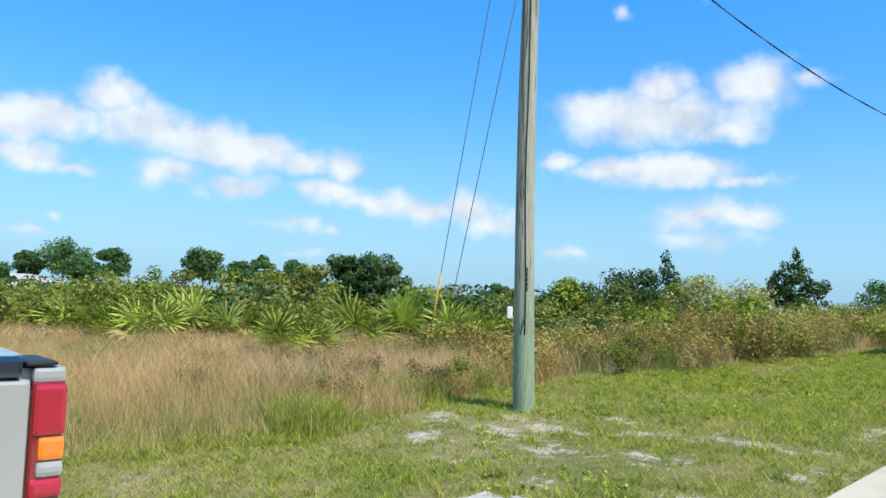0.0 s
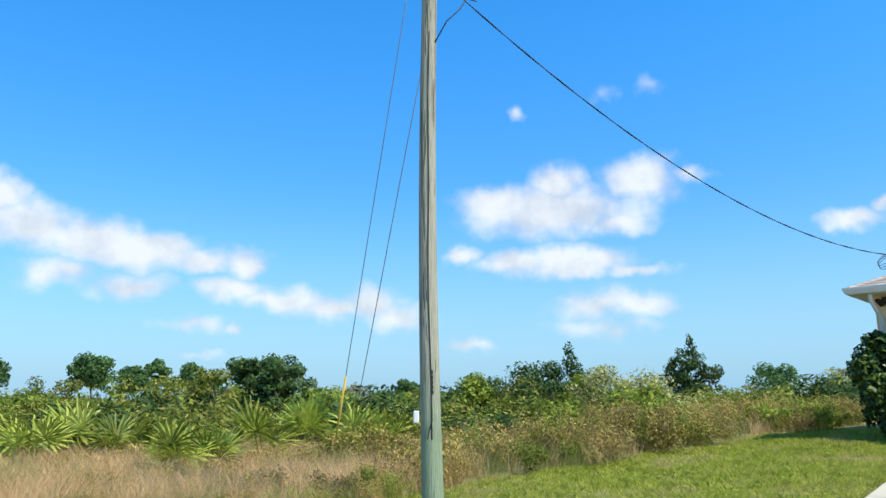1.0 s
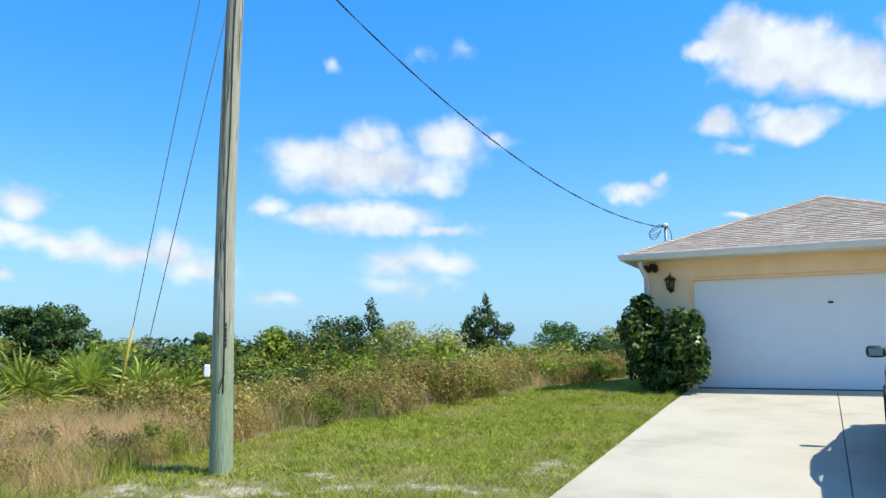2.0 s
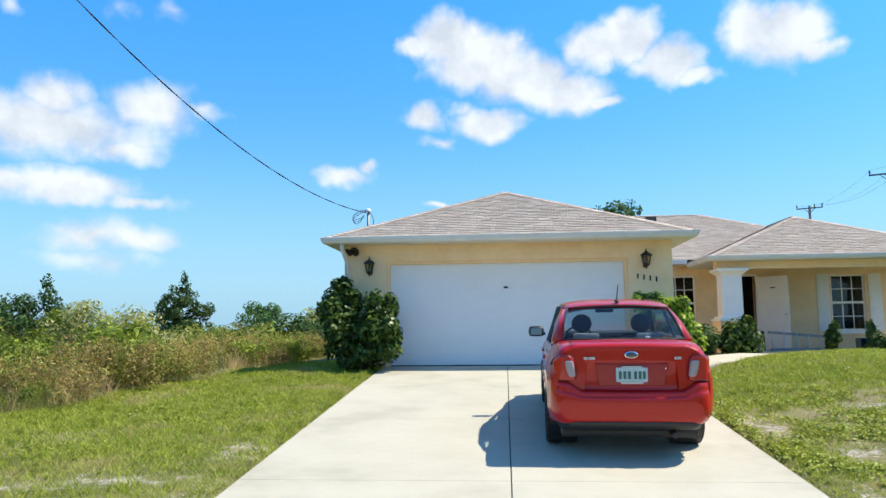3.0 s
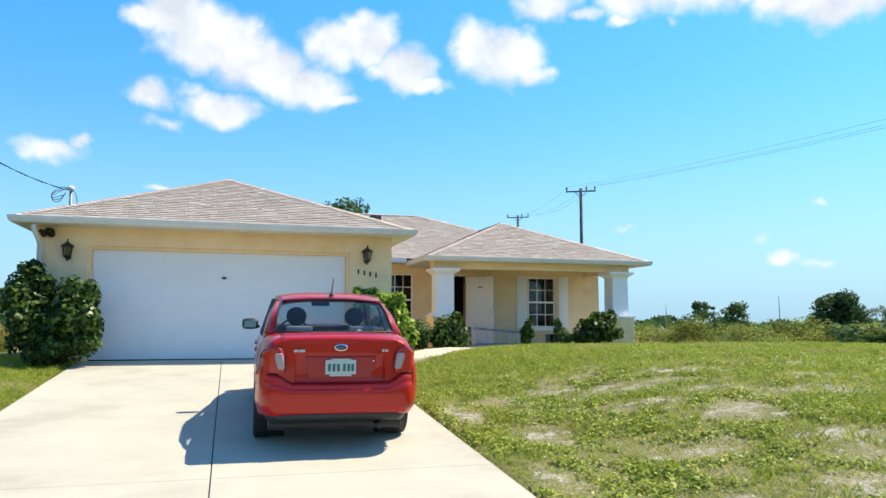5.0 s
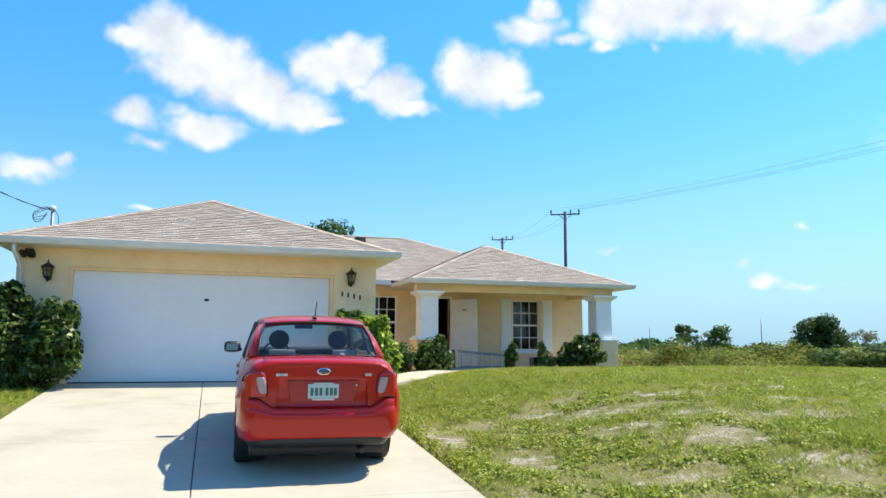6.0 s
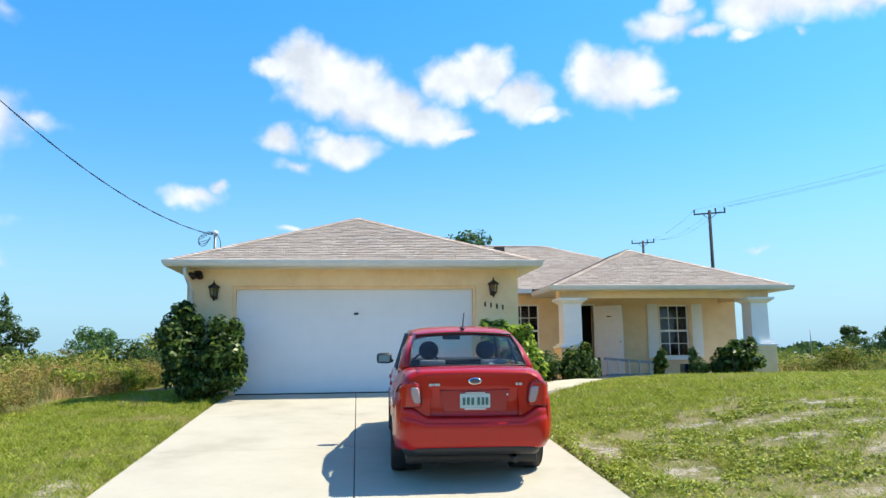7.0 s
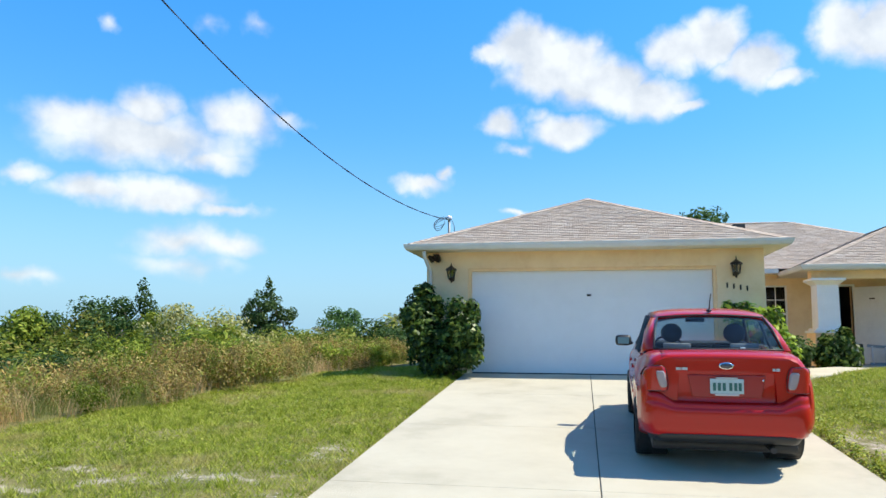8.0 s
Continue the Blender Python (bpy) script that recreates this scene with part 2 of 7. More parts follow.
def by_object(m):
    """Take the tone from the object instead of the island."""
    nd, lk = m.node_tree.nodes, m.node_tree.links
    ramp_ = next(n for n in nd if n.bl_idname == "ShaderNodeValToRGB")
    lk.new(nd.new("ShaderNodeObjectInfo").outputs["Random"], ramp_.inputs[0])


M_SHINGLE = mat("asphalt_shingle", SHINGLE_TONES, 0.95, island=True, bump=0.5, bump_scale=160)
M_TAB = mat("asphalt_shingle_tab", SHINGLE_TONES, 0.95, island=True, bump=0.5, bump_scale=160)
by_object(M_TAB)
M_UNDER = mat("roof_deck", [(0.16, 0.13, 0.11), (0.22, 0.18, 0.16)], 0.95, scale=20)
M_CONC = mat("driveway_concrete", [(0.41, 0.37, 0.275), (0.47, 0.425, 0.32), (0.50, 0.455, 0.345), (0.52, 0.475, 0.365)], 0.9, scale=1.3, detail=10, bump=0.3, bump_scale=140)
M_SLAB = mat("old_concrete", [(0.30, 0.29, 0.27), (0.48, 0.46, 0.42)], 0.92, scale=6, bump=0.4, bump_scale=60)
M_JOINT = mat("joint_dirt", [(0.09, 0.08, 0.07), (0.15, 0.13, 0.11)], 0.95, scale=20)
M_RED = mat("red_car_paint", [(0.40, 0.004, 0.002)], 0.42, coat=0.7, spec=0.15)
M_BLACK = mat("black_plastic", [(0.012, 0.012, 0.013), (0.02, 0.02, 0.021)], 0.5, scale=30, bump=0.1, bump_scale=300)
M_RUBBER = mat("tyre_rubber", [(0.012, 0.012, 0.012), (0.022, 0.021, 0.02)], 0.85, scale=20)
M_SEAT = mat("seat_fabric", [(0.02, 0.022, 0.026), (0.035, 0.037, 0.042)], 0.9, scale=40)
M_GREYIN = mat("grey_interior", [(0.22, 0.22, 0.22), (0.28, 0.28, 0.28)], 0.8, scale=20)
M_LAMPRED = mat("red_lens", [(0.42, 0.006, 0.008)], 0.12, coat=0.6)
M_LAMPDARK = mat("dark_red_lens", [(0.20, 0.006, 0.010)], 0.15, coat=1.0)
M_TRUCKRED = mat("aged_red_lens", [(0.30, 0.012, 0.03), (0.42, 0.014, 0.03)], 0.2, coat=0.5, scale=7)
M_REVLENS = mat("pale_lens", [(0.34, 0.27, 0.27)], 0.22, coat=0.6)
M_MIRROR = mat("mirror_glass", [(0.16, 0.18, 0.19)], 0.05, 1.0)
# car red darkened to paint the shade of the plate recess
M_RECESS = mat("shaded_red_paint", [(0.30, 0.008, 0.008)], 0.4, coat=0.2)
M_GREYLENS = mat("aged_clear_lens", [(0.30, 0.29, 0.26), (0.36, 0.35, 0.32)], 0.25, coat=0.3, scale=9)
M_LAMPWHITE = mat("clear_lens", [(0.48, 0.46, 0.46)], 0.15, coat=1.0)
M_LAMPORANGE = mat("amber_lens", [(0.85, 0.20, 0.01)], 0.18, coat=1.0)
M_CHROME = mat("chrome", [(0.75, 0.75, 0.76)], 0.12, 1.0)
M_ALU = mat("ladder_aluminium", [(0.66, 0.67, 0.68), (0.78, 0.79, 0.80)], 0.45, 0.25, scale=15)
M_RAIL = mat("dull_aluminium", [(0.22, 0.22, 0.225), (0.32, 0.32, 0.325)], 0.5, 0.3, scale=15)
M_SILVER = mat("silver_car_paint", [(0.40, 0.385, 0.35)], 0.36, 0.3, coat=0.5)
M_TINT = mat("dark_gloss", [(0.012, 0.018, 0.035)], 0.08, coat=1.0)
M_PLATE = mat("plate_face", [(0.36, 0.46, 0.45), (0.48, 0.56, 0.54)], 0.5, scale=14)
M_PLATETXT = mat("plate_marks", [(0.03, 0.12, 0.10)], 0.5)
M_BADGE = mat("badge_face", [(0.03, 0.03, 0.05)], 0.2, coat=1.0)
M_IRON = mat("bronze_lamp_metal", [(0.03, 0.022, 0.018), (0.06, 0.045, 0.035)], 0.5, 0.6, scale=30)
M_LGLASS = glass_mat("lantern_glass", (0.75, 0.70, 0.6), 0.9)
M_CARGLASS = glass_mat("car_glass", (0.70, 0.80, 0.82), 0.985)
M_WINGLASS = glass_mat("window_glass", (0.45, 0.5, 0.5), 0.985)
M_ROOM = mat("dim_room_wall", [(0.045, 0.04, 0.036), (0.07, 0.063, 0.056)], 0.9, scale=3)
M_DOORW = mat("white_door_paint", [(0.72, 0.72, 0.70), (0.80, 0.80, 0.78)], 0.5, scale=6)
M_POLE = mat("utility_pole_wood", [(0.20, 0.185, 0.13), (0.42, 0.395, 0.29), (0.32, 0.30, 0.215), (0.52, 0.495, 0.375)], 0.92, scale=9, detail=8, bump=0.9, bump_scale=26, stretch=(3, 3, 0.12))


def treated_foot(m, z0, z1, tint):
    """Blend towards the green preservative stain of the pole's foot."""
    nd, lk = m.node_tree.nodes, m.node_tree.links
    b = nd["Principled BSDF"]
    src = b.inputs["Base Color"].links[0].from_socket
    co = nd.new("ShaderNodeTexCoord")
    sp = nd.new("ShaderNodeSeparateXYZ")
    lk.new(co.outputs["Object"], sp.inputs[0])
    nn = nd.new("ShaderNodeTexNoise")
    nn.inputs["Scale"].default_value, nn.inputs["Detail"].default_value = 3.0, 6
    lk.new(co.outputs["Object"], nn.inputs["Vector"])
    ad = nd.new("ShaderNodeMath")
    ad.operation = "MULTIPLY_ADD"
    lk.new(nn.outputs[0], ad.inputs[0])
    ad.inputs[1].default_value = 1.2
    lk.new(sp.outputs[2], ad.inputs[2])
    r = nd.new("ShaderNodeMapRange")
    r.inputs[1].default_value, r.inputs[2].default_value = z1 + 0.6, z0 + 0.6
    lk.new(ad.outputs[0], r.inputs[0])
    mx = nd.new("ShaderNodeMix")
    mx.data_type, mx.blend_type = "RGBA", "MULTIPLY"
    lk.new(r.outputs[0], mx.inputs[0])
    lk.new(src, mx.inputs[6])
    mx.inputs[7].default_value = (*tint, 1)
    lk.new(mx.outputs[2], b.inputs["Base Color"])


treated_foot(M_POLE, 0.1, 1.3, (0.66, 0.86, 0.72))
M_CRACK = mat("pole_crack", [(0.03, 0.026, 0.02), (0.06, 0.05, 0.04)], 0.95, scale=20)
M_FARPOLE = mat("dark_pole_wood", [(0.045, 0.05, 0.05), (0.08, 0.08, 0.075)], 0.9, scale=6)
M_WIRE = mat("cable_black", [(0.015, 0.015, 0.016)], 0.6)
M_GUY = mat("galvanised_strand", [(0.20, 0.21, 0.21), (0.3, 0.31, 0.31)], 0.5, 0.5, scale=30)
M_YELLOW = mat("yellow_guard", [(0.60, 0.42, 0.05), (0.70, 0.52, 0.10)], 0.5, scale=10)
M_BOX = mat("white_plastic_box", [(0.72, 0.73, 0.74), (0.78, 0.78, 0.78)], 0.4, scale=10)

LEAF = {
    # palest bush tone paints sun glints onto some leaves
    "bush": mat("glossy_bush_leaf", [(0.018, 0.040, 0.009), (0.035, 0.075, 0.014), (0.085, 0.155, 0.025), (0.26, 0.33, 0.07)], 0.36, island=True, spec=0.3, translucent=0.42),
    "lime": mat("yellowgreen_leaf", [(0.102, 0.204, 0.025), (0.272, 0.408, 0.051), (0.544, 0.612, 0.068)], 0.45, island=True, spec=0.2, translucent=0.43),
    "oak": mat("scrub_oak_leaf", [(0.030, 0.064, 0.018), (0.060, 0.115, 0.028), (0.11, 0.17, 0.045)], 0.6, island=True, spec=0.2, vary=0.2, translucent=0.33),
    "scrub": mat("scrub_leaf", [(0.065, 0.095, 0.016), (0.16, 0.21, 0.03), (0.27, 0.30, 0.05), (0.38, 0.32, 0.09)], 0.7, island=True, spec=0.15, vary=0.3, translucent=0.38),
    "green": mat("weed_leaf", [(0.075, 0.125, 0.015), (0.19, 0.25, 0.03), (0.36, 0.40, 0.055)], 0.6, island=True, spec=0.15, vary=0.25, translucent=0.4),
    "rust": mat("rusty_weed_leaf", [(0.21, 0.13, 0.04), (0.36, 0.24, 0.085), (0.42, 0.32, 0.10), (0.22, 0.25, 0.035), (0.52, 0.41, 0.17)], 0.75, island=True, spec=0.15, vary=0.25, translucent=0.36),
    "pale": mat("flowering_shrub_leaf", [(0.15, 0.19, 0.035), (0.32, 0.34, 0.08), (0.52, 0.49, 0.19), (0.58, 0.56, 0.30)], 0.7, island=True, spec=0.2, vary=0.12, translucent=0.43),
    "pine": mat("pine_needles", [(0.036, 0.088, 0.026), (0.075, 0.155, 0.042), (0.13, 0.215, 0.06)], 0.7, island=True, spec=0.2, vary=0.15, translucent=0.33),
    "grey": mat("grey_twig_leaf", [(0.153, 0.170, 0.102), (0.272, 0.281, 0.187)], 0.8, island=True, spec=0.2, vary=0.2, translucent=0.28),
}
M_BARK = mat("bark", [(0.07, 0.055, 0.04), (0.16, 0.13, 0.10)], 0.95, scale=12, bump=0.6, bump_scale=30)
M_FROND = mat("palmetto_frond", [(0.12, 0.18, 0.02), (0.29, 0.35, 0.045), (0.54, 0.54, 0.12)], 0.45, scale=4, vary=0.45, spec=0.25, translucent=0.3)
M_DEADFROND = mat("dry_palmetto_frond", [(0.52, 0.40, 0.12), (0.70, 0.58, 0.24)], 0.7, scale=5, vary=0.2, spec=0.2, translucent=0.35)
M_BLADE = mat("lawn_blade", [(0.165, 0.22, 0.02), (0.305, 0.38, 0.035), (0.44, 0.49, 0.06), (0.58, 0.54, 0.15)], 0.65, island=True, spec=0.2, translucent=0.45)


def tone_patches(m, scale, lo, hi, dry):
    """Blend the colour of a material towards another, dry or darker green, in patches."""
    nd, lk = m.node_tree.nodes, m.node_tree.links
    b = nd["Principled BSDF"]
    src = b.inputs["Base Color"].links[0].from_socket
    co = nd.new("ShaderNodeTexCoord")
    nn = nd.new("ShaderNodeTexNoise")
    nn.inputs["Scale"].default_value, nn.inputs["Detail"].default_value, nn.inputs["Roughness"].default_value = scale, 6, 0.7
    lk.new(co.outputs["Object"], nn.inputs["Vector"])
    r = nd.new("ShaderNodeMapRange")
    r.inputs[1].default_value, r.inputs[2].default_value = lo, hi
    lk.new(nn.outputs[0], r.inputs[0])
    mx = nd.new("ShaderNodeMix")
    mx.data_type = "RGBA"
    lk.new(r.outputs[0], mx.inputs[0])
    lk.new(src, mx.inputs[6])
    mx.inputs[7].default_value = (*dry, 1)
    lk.new(mx.outputs[2], b.inputs["Base Color"])
    for n in nd:
        if n.bl_idname == "ShaderNodeBsdfTranslucent":
            lk.new(mx.outputs[2], n.inputs[0])


# small blotches of darker green, then broad dry patches
tone_patches(M_BLADE, 5.5, 0.50, 0.60, (0.17, 0.22, 0.025))
tone_patches(M_BLADE, 0.9, 0.53, 0.66, (0.46, 0.40, 0.14))
M_WEED = mat("broadleaf_weed", [(0.12, 0.17, 0.015), (0.25, 0.32, 0.025), (0.38, 0.43, 0.04), (0.52, 0.50, 0.10)], 0.5, island=True, spec=0.3, translucent=0.3)
M_TALL = mat("dry_tall_grass", [(0.52, 0.35, 0.14), (0.68, 0.47, 0.23), (0.72, 0.45, 0.25), (0.79, 0.60, 0.33), (0.49, 0.42, 0.12)], 0.8, island=True, spec=0.2, translucent=0.45)
tone_patches(M_TALL, 0.35, 0.50, 0.72, (0.42, 0.37, 0.13))
M_TALLGREEN = mat("green_tall_grass", [(0.140, 0.184, 0.044), (0.245, 0.289, 0.070), (0.350, 0.333, 0.131)], 0.75, island=True, spec=0.2, translucent=0.48)
# helpers for meshes
def box(bm, x0, x1, y0, y1, z0, z1, bevel=0.0):
    vs = [bm.verts.new((x, y, z)) for z in (z0, z1) for y in (y0, y1) for x in (x0, x1)]
    fs = [bm.faces.new([vs[i] for i in f]) for f in ((0, 2, 3, 1), (4, 5, 7, 6), (0, 1, 5, 4), (2, 6, 7, 3), (0, 4, 6, 2), (1, 3, 7, 5))]
    if bevel:
        es = list({e for f in fs for e in f.edges})
        bmesh.ops.bevel(bm, geom=es, offset=bevel, segments=2, profile=0.6, affect="EDGES")


def tube(bm, pts, radii, seg=8, cap=True):
    """A round tube along points with a radius at each."""
    pts = [Vector(p) for p in pts]
    rings = []
    for i, p in enumerate(pts):
        d = (pts[min(i + 1, len(pts) - 1)] - pts[max(i - 1, 0)]).normalized()
        u = d.orthogonal().normalized() if i == 0 else (ref - d * ref.dot(d)).normalized()
        ref = u
        w = d.cross(u)
        r = radii[i] if isinstance(radii, (list, tuple)) else radii
        rings.append([bm.verts.new(p + (u * math.cos(2 * math.pi * k / seg) + w * math.sin(2 * math.pi * k / seg)) * r) for k in range(seg)])
    for a, b in zip(rings, rings[1:]):
        for k in range(seg):
            bm.faces.new((a[k], a[(k + 1) % seg], b[(k + 1) % seg], b[k])).smooth = True
    if cap:
        bm.faces.new(rings[0][::-1])
        bm.faces.new(rings[-1])


def part(name, bm, material, parent=None, label="", smooth=False):
    me = bpy.data.meshes.new(name)
    bmesh.ops.recalc_face_normals(bm, faces=bm.faces)
    bm.to_mesh(me)
    bm.free()
    me.materials.append(material)
    if smooth:
        me.polygons.foreach_set("use_smooth", [True] * len(me.polygons))
    ob = new(name, me)
    ob.parent = parent
    if label:
        ob["label"] = label
    return ob


def bx(name, dims, material, parent=None, label="", bevel=0.0):
    bm = bmesh.new()
    box(bm, *dims, bevel=bevel)
    return part(name, bm, material, parent, label)


def empty(name, loc=(0, 0, 0)):
    ob = new(name)
    ob.location = loc
    return ob


def np_mesh(name, verts, faces, material):
    """A mesh object from arrays: vertices (n, 3), faces (m, k)."""
    me = bpy.data.meshes.new(name)
    m, k = faces.shape
    me.vertices.add(len(verts))
    me.vertices.foreach_set("co", np.ascontiguousarray(verts, dtype=np.float32).ravel())
    me.loops.add(m * k)
    me.loops.foreach_set("vertex_index", np.ascontiguousarray(faces, dtype=np.int32).ravel())
    me.polygons.add(m)
    me.polygons.foreach_set("loop_start", np.arange(0, m * k, k, dtype=np.int32))
    me.update(calc_edges=True)
    me.materials.append(material)
    return me


RNG = np.random.default_rng(7)


def sstep(a, b, v):
    t = np.clip((v - a) / (b - a), 0, 1)
    return t * t * (3 - 2 * t)


# the lie of the land
SLOPE = 0.0774
EDGE_Y = [-20, 1.0, 3.3, 4.1, 5.5, 6.7, 8.9, 9.6, 10.5, 11.5, 12.6, 13.3, 14.5, 16.0, 18.0, 24.0, 60]
EDGE_X = [-9, -8.2, -7.4, -6.95, -7.4, -7.7, -7.9, -7.6, -7.25, -6.7, -6.5, -6.15, -5.7, -5.4, -5.3, -5.6, -6.5]


def lawn_edge(y):
    return np.interp(y, EDGE_Y, EDGE_X)


def gz(x, y):
    """Height of the ground."""
    x, y = np.asarray(x, float), np.asarray(y, float)
    p = np.maximum(SLOPE * (np.minimum(y, 15.3) - 15.3), -1.02)
    p = p - 0.07 * sstep(-3.6, -5.6, x)
    fl = sstep(-6.8, -13, x)
    p = p * (1 - fl) + fl * (-0.62 + 0.1 * np.sin(x * 0.21) * np.sin(y * 0.17 + 1))
    mr = sstep(2.9, 7.5, x)
    rise = -1.0 + 1.22 * np.sin(np.clip((y - 1.0) / 14.5, 0, 1) * math.pi / 2)
    rise = rise - 0.16 * sstep(16.0, 19.0, y) - 0.35 * sstep(20, 32, y) - 0.25 * sstep(12.5, 26, x)
    p = p * (1 - mr) + rise * mr
    wob = 0.025 * np.sin(x * 1.7 + 0.6 * y) * np.sin(y * 1.3 - 0.4 * x) + 0.012 * np.sin(x * 4.1) * np.sin(y * 3.7)
    off = sstep(2.75, 3.6, np.abs(x)) * (1 - sstep(14.5, 15.2, y) * (x > -5) * (x < 13))
    p = p + wob * off
    far = sstep(60, 140, np.hypot(x, y))
    p = p * (1 - far) + far * -0.55
    under = (1 - sstep(2.5, 2.75, np.abs(x - 0.03))) * (y < 15.5)
    house = (x > -3.2) * (x < 11.4) * (y > 15.8) * (y < 31) * ((y > 20.0) | (x < 3.3))
    return p - 0.10 * under - 0.25 * house


# bare sandy patches: x, y, radius x, radius y
SAND_MOUND = [(7.4, 6.0, 0.8, 0.35), (8.8, 7.4, 0.8, 0.4), (9.8, 8.6, 0.9, 0.45), (6.9, 4.9, 0.6, 0.3), (3.6, 8.0, 0.4, 0.5), (3.0, 6.4, 0.25, 0.6), (3.1, 9.4, 0.25, 0.7), (5.6, 9.6, 1.1, 0.35), (7.9, 8.3, 1.0, 0.4), (5.3, 8.6, 0.55, 0.4), (4.5, 10.2, 0.5, 0.4), (6.6, 8.9, 0.8, 0.35), (5.9, 7.6, 0.5, 0.5), (7.2, 10.3, 0.9, 0.4), (8.6, 9.3, 0.7, 0.5), (6.3, 6.4, 0.5, 0.35), (4.8, 6.6, 0.5, 0.3), (4.0, 5.3, 0.4, 0.3), (9.6, 10.6, 0.8, 0.4), (7.6, 7.2, 0.5, 0.3), (6.2, 11.6, 0.7, 0.3), (5.2, 5.2, 0.5, 0.3), (8.2, 6.6, 0.9, 0.3), (6.0, 5.9, 0.5, 0.3)]
SAND_VERGE = [(-3.0, 8.2, 0.25, 0.7), (-2.9, 6.2, 0.2, 0.5), (-4.1, 5.9, 0.55, 0.35), (-3.7, 6.9, 0.7, 0.3), (-5.9, 6.4, 0.7, 0.5), (-5.2, 5.6, 0.5, 0.35), (-6.4, 5.2, 0.6, 0.4), (-3.2, 5.0, 0.35, 0.3), (-7.2, 5.9, 0.5, 0.35), (-5.6, 4.9, 0.35, 0.25), (-6.2, 6.0, 0.5, 0.22), (-5.4, 7.3, 0.45, 0.2), (-4.9, 6.9, 0.55, 0.22), (-4.4, 4.6, 0.4, 0.2)]
SAND = SAND_MOUND + SAND_VERGE


def sandy(x, y):
    s = np.zeros_like(x)
    for sx, sy, rx, ry in SAND:
        s = np.maximum(s, 1.3 - np.hypot((x - sx) / rx, (y - sy) / ry))
    return s


def ground_material():
    m = bpy.data.materials.new("grassy_sand")
    m.use_nodes = True
    nd, lk = m.node_tree.nodes, m.node_tree.links
    b = nd["Principled BSDF"]
    b.inputs["Roughness"].default_value = 0.95
    tcn = nd.new("ShaderNodeTexCoord")

    def noise_of(scale, detail=6, rough=0.6):
        n = nd.new("ShaderNodeTexNoise")
        n.inputs["Scale"].default_value, n.inputs["Detail"].default_value, n.inputs["Roughness"].default_value = scale, detail, rough
        lk.new(tcn.outputs["Object"], n.inputs["Vector"])
        return n.outputs[0]

    def mth(op, a, c=None):
        n = nd.new("ShaderNodeMath")
        n.operation = op
        for i, v in enumerate((a, c)):
            if v is None:
                continue
            if isinstance(v, (int, float)):
                n.inputs[i].default_value = v
            else:
                lk.new(v, n.inputs[i])
        return n.outputs[0]

    def ramp(v, stops):
        r = nd.new("ShaderNodeValToRGB")
        while len(r.color_ramp.elements) < len(stops):
            r.color_ramp.elements.new(0.5)
        for i, (p, c) in enumerate(stops):
            r.color_ramp.elements[i].position, r.color_ramp.elements[i].color = p, (*c, 1)
        lk.new(v, r.inputs[0])
        return r.outputs[0]

    def mixc(f, a, c):
        n = nd.new("ShaderNodeMix")
        n.data_type = "RGBA"
        lk.new(f, n.inputs[0])
        lk.new(a, n.inputs[6])
        lk.new(c, n.inputs[7])
        return n.outputs[2]

    grass = ramp(mth("ADD", mth("MULTIPLY", noise_of(0.7), 0.6), mth("MULTIPLY", noise_of(14), 0.4)), [(0.33, (0.085, 0.10, 0.02)), (0.46, (0.165, 0.16, 0.04)), (0.57, (0.25, 0.21, 0.09)), (0.69, (0.37, 0.31, 0.19))])
    sand = ramp(noise_of(30), [(0.35, (0.25, 0.205, 0.14)), (0.5, (0.42, 0.365, 0.28)), (0.68, (0.57, 0.50, 0.40))])
    sm = None
    for sx, sy, rx, ry in SAND:
        s = nd.new("ShaderNodeVectorMath")
        s.operation = "SUBTRACT"
        lk.new(tcn.outputs["Object"], s.inputs[0])
        s.inputs[1].default_value = (sx, sy, 0)
        k = nd.new("ShaderNodeVectorMath")
        k.operation = "MULTIPLY"
        lk.new(s.outputs[0], k.inputs[0])
        k.inputs[1].default_value = (1 / rx, 1 / ry, 0)
        le = nd.new("ShaderNodeVectorMath")
        le.operation = "LENGTH"
        lk.new(k.outputs[0], le.inputs[0])
        v = mth("SUBTRACT", 1.3, le.outputs["Value"])
        sm = v if sm is None else mth("MAXIMUM", sm, v)
    sm = mth("MAXIMUM", sm, -0.6)
    patch = mth("ADD", mth("MULTIPLY", sm, 0.55), mth("MULTIPLY", mth("SUBTRACT", noise_of(3.0, 10, 0.8), 0.53), 6.0))
    r = nd.new("ShaderNodeMapRange")
    r.interpolation_type = "SMOOTHSTEP"
    r.inputs[1].default_value, r.inputs[2].default_value = 0.15, 0.75
    lk.new(patch, r.inputs[0])
    lawn = mixc(r.outputs[0], grass, sand)
    sp = nd.new("ShaderNodeSeparateXYZ")
    lk.new(tcn.outputs["Object"], sp.inputs[0])
    fld = nd.new("ShaderNodeMapRange")
    fld.interpolation_type = "SMOOTHSTEP"
    fld.inputs[1].default_value, fld.inputs[2].default_value = -8.2, -10.4
    bend = mth("MULTIPLY", mth("MINIMUM", mth("MAXIMUM", mth("SUBTRACT", sp.outputs[1], 8.5), 0.0), 8.0), -0.35)
    lk.new(mth("ADD", mth("ADD", sp.outputs[0], bend), mth("MULTIPLY", noise_of(0.8), 1.2)), fld.inputs[0])
    wild = ramp(noise_of(1.1, 8, 0.7), [(0.35, (0.20, 0.17, 0.07)), (0.5, (0.34, 0.27, 0.14)), (0.65, (0.42, 0.34, 0.20))])
